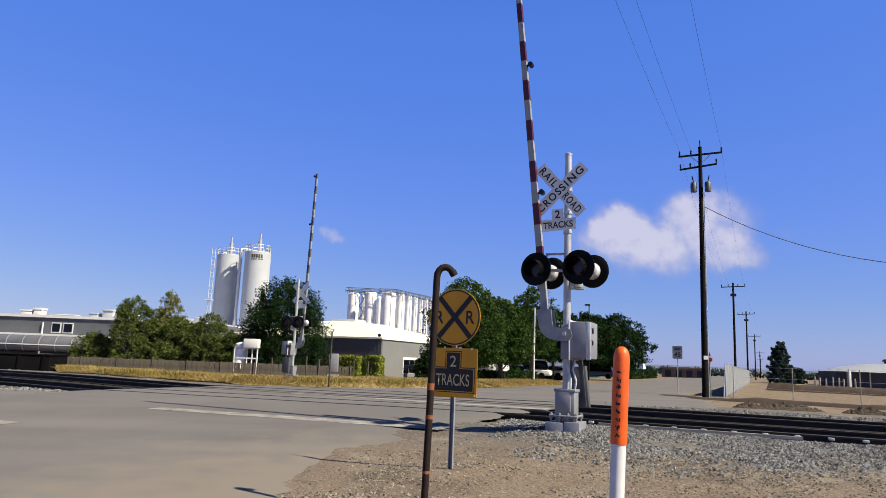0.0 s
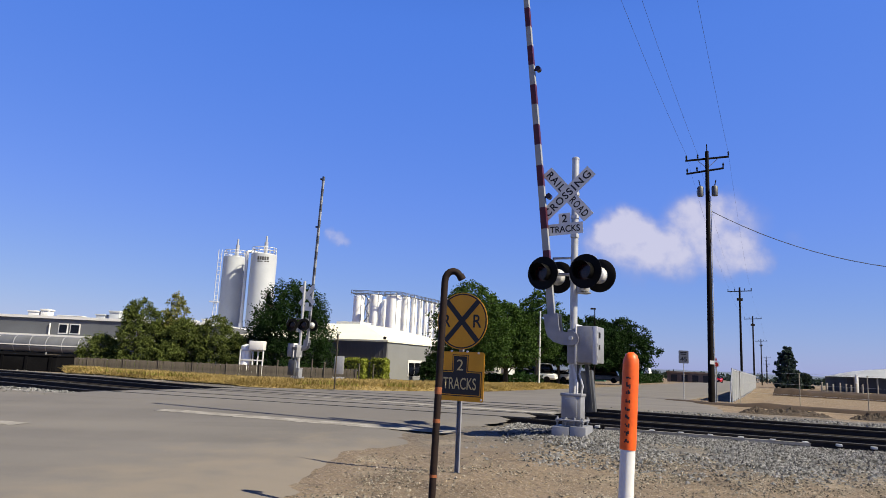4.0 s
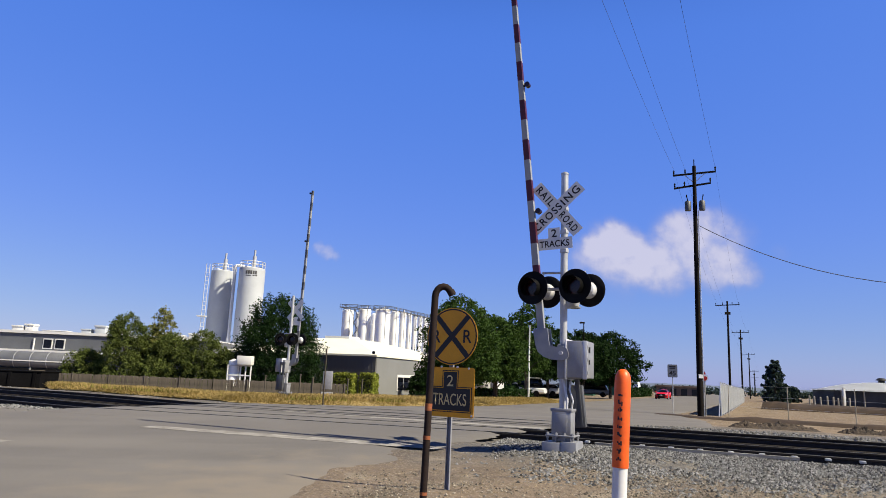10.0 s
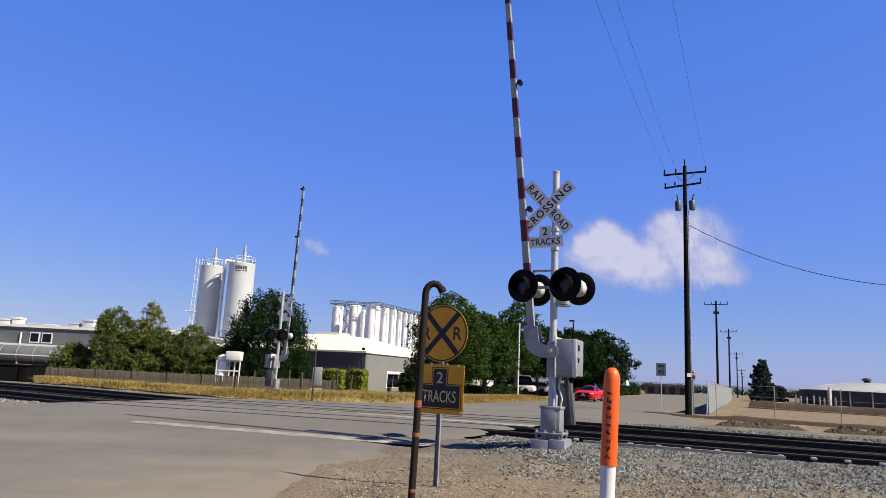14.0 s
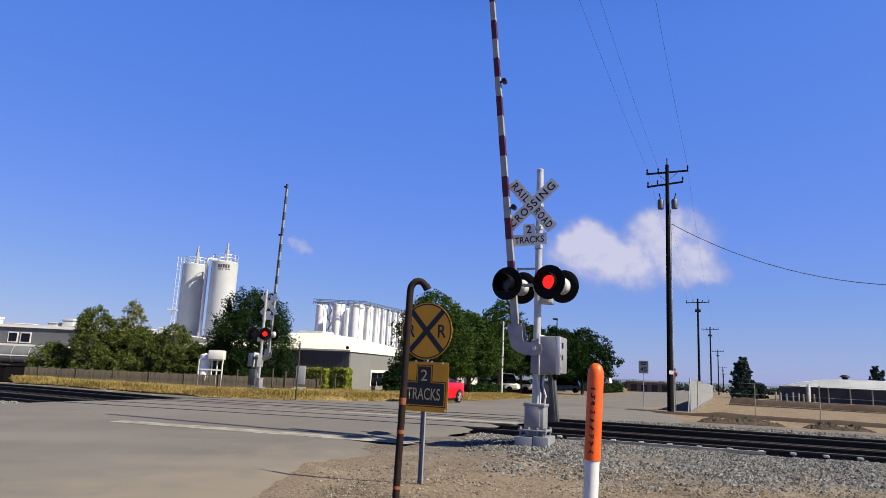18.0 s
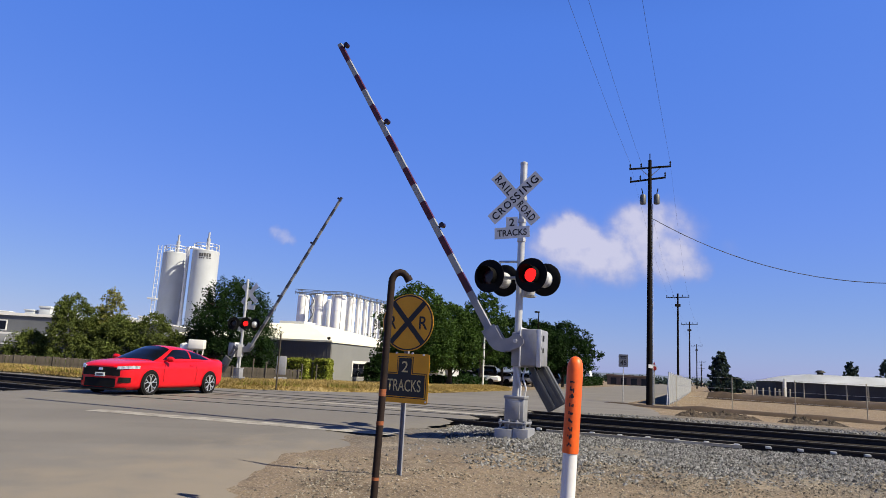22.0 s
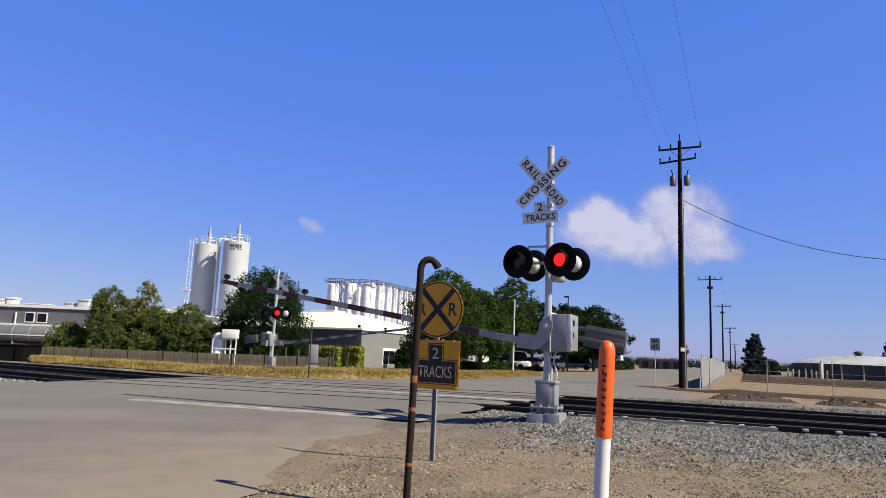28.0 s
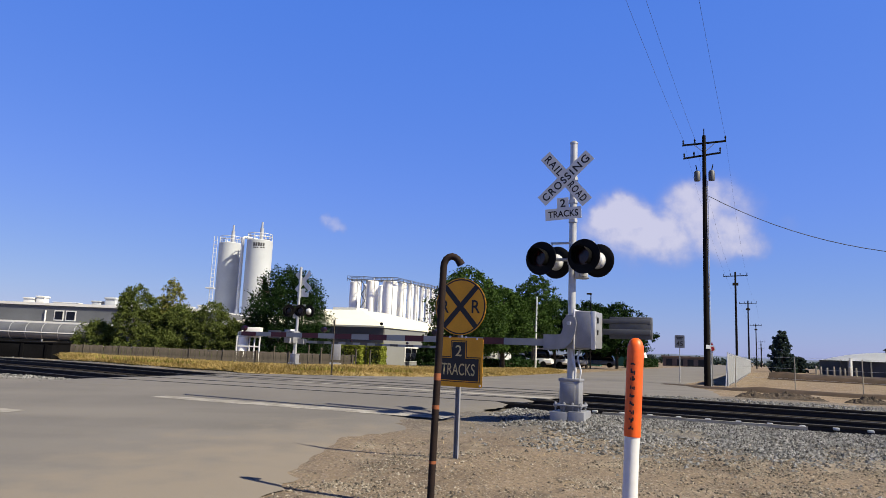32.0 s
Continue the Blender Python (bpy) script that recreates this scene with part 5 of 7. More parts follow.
def build_grass():
    """The strip of dry grass between the tracks and the fence."""
    rs = np.random.RandomState(61)
    V, F, G = [], [], []
    n = 0
    tries = 0
    while n < 84000 and tries < 400000:
        tries += 1
        a, b = rs.uniform(-46, -8), rs.uniform(22.9, 62)
        where = rs.rand()
        if where < 0.3:
            b = 22.85 + 2.4 * rs.rand()
        elif where < 0.5:
            a = edge(LEFT_EDGE, b) - 0.15 - 2.4 * rs.rand()
        if b > 31 and a < -24:
            continue
        q = ab(a, b)
        if q.x < -0.555 * q.y:
            continue
        lim = edge(LEFT_EDGE, b) - 0.12 - 0.4 * rs.rand()
        if a > lim or (b > 46 and a < lim - 9):
            continue
        p = ab(a, b)
        edge_in = min(1, (lim - a) / 1.5, (b - 22.6) / 1.4)
        clumpy = 0.5 + 0.5 * noise.noise((p.x * 0.45, p.y * 0.45, 8))
        if rs.rand() > 0.25 + 0.75 * clumpy:
            continue
        h = (0.16 + 0.16 * rs.rand() * clumpy) * (0.5 + 0.5 * edge_in)
        w = 0.022 + 0.022 * rs.rand()
        ang = rs.rand() * 3.14
        dx, dy = math.cos(ang) * w, math.sin(ang) * w
        lx, ly = rs.normal() * 0.14, rs.normal() * 0.14
        z = land(p.x, p.y) - 0.02 + 0.24 * max(0.0, edge_in)
        V += [(p.x - dx, p.y - dy, z), (p.x + dx, p.y + dy, z), (p.x + lx, p.y + ly, z + h)]
        F.append((3 * n, 3 * n + 1, 3 * n + 2))
        n += 1
    tagged(raw("dry_grass", V, F, M_GRASS), "golden dry grass strip beside the tracks", "grass", kind="stuff")
    V, F = [], []
    n = 0
    while n < 2600:
        a, b = rs.uniform(-46, -12), rs.uniform(22.9, 32)
        if a > edge(LEFT_EDGE, b) - 0.4:
            continue
        p = ab(a, b)
        if noise.noise((p.x * 0.3, p.y * 0.5, 3)) < 0.05:
            continue
        if p.x < -0.555 * p.y:
            continue
        h = 0.14 + 0.10 * rs.rand()
        ang = rs.rand() * 3.14
        dx, dy = math.cos(ang) * 0.025, math.sin(ang) * 0.025
        z = land(p.x, p.y) + 0.22
        V += [(p.x - dx, p.y - dy, z), (p.x + dx, p.y + dy, z), (p.x + rs.normal() * 0.08, p.y + rs.normal() * 0.08, z + h)]
        F.append((3 * n, 3 * n + 1, 3 * n + 2))
        n += 1
    tagged(raw("green_grass", V, F, M_GRASS_GREEN), "greenish tufts among the dry grass", "grass", kind="stuff")
    # matted turf under the blades
    V, F = [], []
    bs = list(np.arange(22.8, 64, 0.8))
    for b in bs:
        lim = edge(LEFT_EDGE, b) - 0.2 + 0.25 * noise.noise((b, 3, 1))
        lo = max(-60, lim - (60 if b < 31 else 10))
        while lo < lim - 4 and ab(lo, b).x < -0.56 * ab(lo, b).y:
            lo += 0.3
        for k in range(9):
            a = lim + (lo - lim) * (k / 8) ** 1.5
            p = ab(a, b)
            V.append((p.x, p.y, land(p.x, p.y) + 0.02 + 0.26 * min(1.0, max(0.0, (lim - a) / 1.5), (b - 22.6) / 1.4)))
    for j in range(len(bs) - 1):
        for k in range(8):
            q = j * 9 + k
            F.append((q, q + 1, q + 10, q + 9))
    tagged(raw("verge", V, F, mat("matted_dry_turf", (0.30, 0.215, 0.09), 0.95, 0, 0.2, 0.7, 7, 0.5, tint=(0.13, 0.112, 0.045))), "verge of matted dry turf", "verge", kind="structure")


def build_straws():
    rs = np.random.RandomState(77)
    V, F = [], []
    n = 0
    while n < 900:
        x, y = rs.uniform(-3, 8), rs.uniform(4.6, 12)
        a, b = to_ab(x, y)
        if not off_road(a, b, 0.0) or b > 12.5 or noise.noise((x * 0.6, y * 0.8, 12)) < -0.05:
            continue
        ang, L, w = rs.rand() * 6.28, rs.uniform(0.03, 0.16), rs.uniform(0.0015, 0.004)
        d, q = Vector((math.cos(ang), math.sin(ang), 0)), Vector((-math.sin(ang), math.cos(ang), 0))
        c = Vector((x, y, land(x, y) + 0.012))
        e = c + d * L + Vector((0, 0, rs.uniform(0, 0.03)))
        V += [c - q * w, c + q * w, e + q * w, e - q * w]
        F.append((4 * n, 4 * n + 1, 4 * n + 2, 4 * n + 3))
        n += 1
    tagged(raw("dry_straws", V, F, M_STRAW), "dry pale straws and twigs lying on the dirt", "straw", kind="stuff")


# ---- industry on the far side ----
def silo(x, y, r, top, label, stack=True, seed=0):
    s = thing("silo", pose(x, y, 0), label, "silo", "tall silos")
    bm = lathe(bmesh.new(), [(r, -0.3), (r, top * 0.5), (r, top - 0.12)], 48)
    lathe(bm, [(r, top - 0.12), (r * 0.985, top - 0.03), (r * 0.95, top)], 48)
    lathe(bm, [(r * 0.95, top), (0, top + 0.25)], 48)
    part("shell", bm, M_SILO, s, "cream painted cylindrical shell")
    if not stack:
        return s
    bm = bmesh.new()
    for k in range(14):
        a = 2 * math.pi * k / 14
        rod(bm, (r * 0.95 * math.cos(a), r * 0.95 * math.sin(a), top), (r * 0.95 * math.cos(a), r * 0.95 * math.sin(a), top + 1.1), 0.05, seg=6)
    for zz in (0.6, 1.1):
        tube(bm, [(r * 0.95 * math.cos(2 * math.pi * k / 28), r * 0.95 * math.sin(2 * math.pi * k / 28), top + zz) for k in range(29)], 0.05, 5)
    part("guard_rail", bm, M_SILVER, s, "guard rail round the top")
    bm = rod(bmesh.new(), (0.2, 0, top), (0.2, 0, top + 2.2), 0.33)
    rod(bm, (0.2, 0, top + 2.2), (0.2, 0, top + 3.3), 0.18)
    part("vent_stack", bm, M_GALV, s, "grey vent stack")
    return s


def build_silos():
    a = silo(-33.1, 117.7, 2.2, 18.95, "tall cream silo with dark marking near its top")
    for k, (z, lo, hi, bars) in enumerate(((17.72, -104, -52, 5), (17.42, -72, -50, 2), (17.38, -103, -78, 3))):
        for q in range(bars):
            step = (hi - lo) / bars
            a0, a1 = radians(lo + step * q), radians(lo + step * (q + 0.82))
            bm = bmesh.new()
            low = [bm.verts.new((2.215 * math.cos(a0 + (a1 - a0) * w), 2.215 * math.sin(a0 + (a1 - a0) * w), z)) for w in (0, 0.5, 1)]
            high = [bm.verts.new((v.co.x, v.co.y, z + (0.62 if k == 0 else 0.2))) for v in low]
            for w in range(2):
                bm.faces.new((low[w], low[w + 1], high[w + 1], high[w]))
            part("marking", bm, M_MARKING, a, "unreadable dark marking", smooth=False)
    b = silo(-39.2, 121.1, 2.09, 18.76, "tall cream silo beside its taller twin")
    d = thing("ductwork", pose(-35.9, 117.0, 0), "vertical silver duct between the silos", "duct")
    part("duct", rod(bmesh.new(), (0, 0, 6.8), (0, 0, 19.2), 0.28), M_SILVER, d)
    part("hopper", rod(bmesh.new(), (0, 0, 6.0), (0, 0, 6.8), 0.38), M_SILVER, d)
    part("crossover", tube(bmesh.new(), [(0, 0, 19.2), (0.4, 0.3, 19.4), (1.2, 1.5, 19.4)], 0.24), M_SILVER, d)
    lad = thing("ladder_tower", pose(-40.62, 117, 0), "caged steel ladder up the silo side", "ladder")
    for sx in (-0.28, 0.28):
        part("stile", rod(bmesh.new(), (sx, 0, 0), (sx, 0, 19.4), 0.06, seg=6), M_SILVER, lad)
    for k in range(26):
        part("rung", rod(bmesh.new(), (-0.28, 0, 0.6 + 0.72 * k), (0.28, 0, 0.6 + 0.72 * k), 0.04, seg=6), M_SILVER, lad)
    part("landing", box(bmesh.new(), -0.9, 0.5, -0.6, 0.6, 10.2, 10.4), M_SILVER, lad)


def build_tanks():
    rows = [(-20.3, 150, 1.28, 15.35), (-16.6, 150, 1.32, 15.75), (-14.7, 152, 0.75, 14.95), (-12.65, 149.5, 1.62, 15.8), (-9.98, 150, 0.92, 15.5), (-8.22, 150.5, 0.70, 15.35), (-6.85, 151, 0.58, 15.05), (-5.65, 151.5, 0.54, 14.75),
            (-4.5, 152, 0.54, 14.55), (-3.4, 152.5, 0.54, 14.4), (-2.3, 153, 0.54, 14.3), (-18.6, 155, 0.7, 15.3), (-11.0, 155, 0.9, 15.3)]
    for x, y, r, top in rows:
        k = 14.25 / (top - 1.55)
        x, y, r, top = x * k, y * k, r * k, 15.8
        t = thing("storage_tank", pose(x, y, 0), "tall white storage tank in a cluster", "tank", "white tanks")
        bm = lathe(bmesh.new(), [(r, -0.3), (r, top * 0.5), (r, top - 0.1)], 32)
        lathe(bm, [(r, top - 0.1), (r * 0.8, top + 0.12), (0, top + 0.32)], 32)
        part("shell", bm, M_TANK, t, "white painted shell")
        for z in (top * 0.45, top * 0.62, top * 0.79, top - 0.25):
            part("hoop", lathe(bmesh.new(), [(r + 0.002, z), (r + 0.03, z), (r + 0.03, z + 0.07), (r + 0.002, z + 0.07)], 24), M_TANK, t, smooth=False)
        bm = rod(bmesh.new(), (r * 0.45, -r * 0.92, 6), (r * 0.45, -r * 0.92, top + 0.1), 0.06, seg=8)
        tube(bm, [(r * 0.45, -r * 0.92, top), (r * 0.3, -r * 0.5, top + 0.6), (0, 0, top + 0.35)], 0.07, 8)
        part("fill_pipe", bm, M_GALV, t, "grey fill pipe")
    # slanted stair and chutes between the first tanks
    st = thing("stair_tower", pose(-18.45, 149.3, 0), "zigzag steel stair between the white tanks", "stair")
    for k in range(5):
        z = 8.4 + 1.45 * k
        s = 1 if k % 2 else -1
        part("flight", rod(bmesh.new(), (-0.45 * s, 0, z), (0.45 * s, 0, z + 1.45), 0.10, seg=6), M_TRUSS, st)
    for s in (-0.5, 0.5):
        part("stile", rod(bmesh.new(), (s, 0, 0), (s, 0, 16), 0.07, seg=6), M_TRUSS, st)
    # open steelwork over the tank tops
    cat = thing("catwalk", pose(0, 149, 0), "dark grey steel catwalk over the white tanks", "catwalk")
    rs = random.Random(12)

    def back(x):
        return 0.0 if x < -10.5 else 2.2 * (x + 10.5)
    for y, lift in ((-1.3, 0.0), (1.6, 0.22), (4.6, 0.3)):
        xs = [-21.9, -18.4, -14.6, -10.8, -8.4, -6.2, -4.0, -1.6]
        for x0, x1 in zip(xs, xs[1:]):
            z0 = z1 = 15.85 + lift
            y0, y1 = y + back(x0), y + back(x1)
            tilt = rs.uniform(-0.1, 0.1)
            part("beam", tube(bmesh.new(), [(x0, y0, z0 - 0.05), (x1, y1, z1 + tilt - 0.05)], 0.11, 4), M_TRUSS, cat, smooth=False)
            part("rail", rod(bmesh.new(), (x0, y0, z0 + 0.62), (x1, y1, z1 + 0.62 + tilt), 0.05, seg=6), M_TRUSS, cat)
            for f in (0.0, 0.33, 0.66):
                xx, yy = x0 + (x1 - x0) * f, y0 + (y1 - y0) * f
                part("stanchion", rod(bmesh.new(), (xx, yy, z0 - 0.5), (xx + rs.uniform(-0.2, 0.2), yy, z0 + 0.62), 0.045, seg=6), M_TRUSS, cat)
        for x0 in (xs if y < 0 else ()):
            part("cross_beam", rod(bmesh.new(), (x0, -1.3 + back(x0), 15.95), (x0 + 0.4, 4.6 + back(x0), 16.15), 0.07, seg=6), M_TRUSS, cat)


def build_grey_building():
    ang = -22.0
    g = thing("warehouse", pose(-5.65, 62, 0, 0, 0, ang), "grey metal warehouse with a white low-pitched roof", "building", kind="thing")
    W, D, H = 17.0, 26.0, 3.25
    bm = box(bmesh.new(), -W, 0, 0, 0.25, -0.6, H)
    part("wall", bm, M_SHADEWALL, g, "grey ribbed metal wall, darkened as the shaded side", smooth=False)
    bm = box(bmesh.new(), -0.25, 0, 0.25, D, -0.6, H)
    part("wall", bm, M_LIGHTWALL, g, "grey metal wall, paled as the sunlit side", smooth=False)
    part("wall", box(bmesh.new(), -W, -W + 0.25, 0.25, D, -0.6, H), M_SHADEWALL, g, smooth=False)
    part("wall", box(bmesh.new(), -W + 0.25, -0.25, D - 0.25, D, -0.6, H), M_SHADEWALL, g, smooth=False)
    bm = bmesh.new()
    e = 0.12
    low = [bm.verts.new(v) for v in ((-W - e, -e, H), (e, -e, H), (e, D + e, H), (-W - e, D + e, H))]
    low2 = [bm.verts.new((v.co.x, v.co.y, H + 0.16)) for v in low]
    top = [bm.verts.new(v) for v in ((-W * 0.78, D * 0.40, H + 2.15), (-W * 0.48, D * 0.40, H + 2.15), (-W * 0.48, D * 0.62, H + 2.15), (-W * 0.78, D * 0.62, H + 2.15))]
    for k in range(4):
        n = (k + 1) % 4
        bm.faces.new((low[k], low[n], low2[n], low2[k]))
        bm.faces.new((low2[k], low2[n], top[n], top[k]))
    bm.faces.new(top), bm.faces.new(low)
    bmesh.ops.recalc_face_normals(bm, faces=bm.faces)
    part("roof", bm, M_ROOF, g, "white metal roof", smooth=False)
    bm = bmesh.new()
    for k in range(40):
        x = -W + 0.3 + k * 0.42
        box(bm, x, x + 0.05, -0.012, 0, -0.4, H - 0.05)
    rb = part("wall_ribs", bm, M_SHADEWALL, g, smooth=False)
    rb["kind"] = "stuff"
    w = part("window", box(bmesh.new(), 0, 0.05, 4.6, 8.6, 0.2, 1.75), M_STEELW, g, "white framed glazed opening", smooth=False)
    for k in range(3):
        part("pane", box(bmesh.new(), 0.05, 0.07, 4.75 + 1.27 * k, 5.95 + 1.27 * k, 0.25, 1.5), M_CARGLASS, w, smooth=False)
    part("eave_lamp", lathe(bmesh.new(), [(0, 0), (0.12, 0.02), (0.16, 0.2), (0, 0.3)], 10, pose(-0.1, -0.3, H + 0.2)), M_BLACK, g)
    bm = box(bmesh.new(), -W * 0.74, -W * 0.56, D * 0.45, D * 0.55, H + 2.15, H + 2.5)
    part("roof_unit", bm, M_STEELW, g, smooth=False)


def build_factory():
    f = thing("factory", pose(0, 100, 0), "long low grey factory with a white parapet", "building")
    x0, x1 = -120.0, -33.0
    part("wall", box(bmesh.new(), x0, x1, 0, 0.4, -0.6, 5.5), M_FACTORY, f, "faded blue-grey wall", smooth=False)
    part("wall", box(bmesh.new(), x1 - 0.4, x1, 0.4, 18, -0.6, 5.5), M_FACTORY, f, smooth=False)
    part("wall", box(bmesh.new(), x0, x0 + 0.4, 0.4, 18, -0.6, 5.5), M_FACTORY, f, smooth=False)
    part("parapet", box(bmesh.new(), x0 - 0.2, x1 + 0.2, -0.25, 0.1, 5.5, 5.88), M_STEELW, f, "white parapet band", smooth=False)
    part("roof", box(bmesh.new(), x0, x1, 0.1, 18, 5.5, 5.65), M_STEELW, f, smooth=False)
    part("ledge", box(bmesh.new(), x0, x1, -1.2, 0, 2.85, 3.15), M_STEELW, f, "white canopy ledge", smooth=False)
    for x, w in ((-57.2, 1.1), (-55.5, 1.2), (-75, 1.4)):
        wd = part("window", box(bmesh.new(), x - 0.15, x + w + 0.15, -0.08, 0, 3.35, 4.85), M_STEELW, f, "white framed window", smooth=False)
        part("pane", box(bmesh.new(), x, x + w, -0.12, -0.08, 3.5, 4.7), M_CARGLASS, wd, smooth=False)
    part("downpipe", rod(bmesh.new(), (-58.6, -0.15, 2.9), (-58.6, -0.15, 4.8), 0.12, seg=8), M_STEELW, f)
    rs = random.Random(9)
    for x, w, h, mm in ((-62.5, 1.6, 1.0, M_STEELW), (-60.8, 1.2, 1.3, M_STEELW), (-57, 3.6, 0.5, M_STEELW), (-52.4, 1.3, 0.9, M_SILO), (-50.3, 1.5, 1.5, M_SILO), (-47.0, 1.5, 1.0, M_STEELW), (-36.6, 1.0, 0.9, M_STEELW), (-34.6, 1.2, 1.0, M_STEELW), (-38.6, 1.2, 0.6, M_STEELW), (-41, 0.8, 0.8, M_STEELW)):
        u = thing("roof_unit", pose(x, 102.5, 5.65), "pale rooftop ventilation unit", "ventilation unit", "roof units")
        bm = box(bmesh.new(), -w / 2, w / 2, -0.7, 0.7, 0, h * 0.8, 0.06)
        part("case", bm, mm, u)
        part("cap", box(bmesh.new(), -w / 2 - 0.1, w / 2 + 0.1, -0.8, 0.8, h * 0.8, h, 0.03), mm, u)
    # pale tank trailer before the factory
    t = thing("tank_trailer", pose(-51.5, 85, 0), "pale grey tank trailer parked by the factory", "trailer")
    part("tank", lathe(bmesh.new(), [(0, -7.2), (0.8, -7.1), (1.05, -6.7), (1.05, 6.7), (0.8, 7.1), (0, 7.2)], 24, pose(0, 0, 1.65) @ Matrix.Rotation(radians(90), 4, "Y")), M_TRAILER, t)
    for x in range(-6, 7, 2):
        part("tank_hoop", lathe(bmesh.new(), [(1.052, -0.04), (1.075, -0.04), (1.075, 0.04), (1.052, 0.04)], 24, pose(x, 0, 1.65) @ Matrix.Rotation(radians(90), 4, "Y")), M_GALV, t)
    part("side_rail", box(bmesh.new(), -6.8, 6.8, -1.12, -1.06, 1.5, 1.62), M_STEELW, t, smooth=False)
    part("chassis", box(bmesh.new(), -7, 7, -0.8, 0.8, 0.3, 0.65), M_BLACK, t, smooth=False)
    for x in (-5.5, -4.3, 5.0):
        part("wheel", lathe(bmesh.new(), [(0, -0.9), (0.48, -0.9), (0.48, 0.9), (0, 0.9)], 18, pose(x, 0, 0.2) @ Matrix.Rotation(radians(90), 4, "X")), M_TYRE, t)
    d = thing("dark_container", pose(-22.6, 40.6, -0.42, 0, 0, 4), "black open-topped waste container by the tracks", "container")
    part("body", box(bmesh.new(), -11.5, 0, -1.1, 1.1, 0.05, 1.36, 0.04), M_TARP, d)
    for k in range(9):
        part("rib", box(bmesh.new(), -11.2 + 1.35 * k, -11.05 + 1.35 * k, -1.16, -1.1, 0.05, 1.34), M_TARP, d, smooth=False)
    part("rim", box(bmesh.new(), -11.55, 0.05, -1.15, 1.15, 1.36, 1.43, 0.02), M_TARP, d)
    part("skid", box(bmesh.new(), -11.4, -0.1, -0.9, 0.9, -0.35, 0.05), M_BLACK, d, smooth=False)
    # white pipe frame by the bushes
    w = thing("pipework_stand", pose(-15.55, 54.2, -0.35), "white pipework frame with a small tank", "pipe frame")
    for x in (-0.9, 0.1, 0.5, 0.9):
        part("leg", rod(bmesh.new(), (x, 0, 0), (x, 0, 2.3), 0.06, seg=8), M_STEELW, w)
    part("head_box", box(bmesh.new(), -0.15, 1.0, -0.4, 0.4, 2.3, 3.0, 0.04), M_STEELW, w, "white sheet-metal box on the frame")
    for z in (1.5, 2.25):
        part("beam", box(bmesh.new(), -0.9, 0.95, -0.06, 0.06, z - 0.05, z + 0.05), M_STEELW, w, smooth=False)
    part("vessel", lathe(bmesh.new(), [(0, 0.2), (0.42, 0.3), (0.42, 2.2), (0, 2.35)], 16, pose(-0.55, 0.4, 0.4)), M_TANK, w)


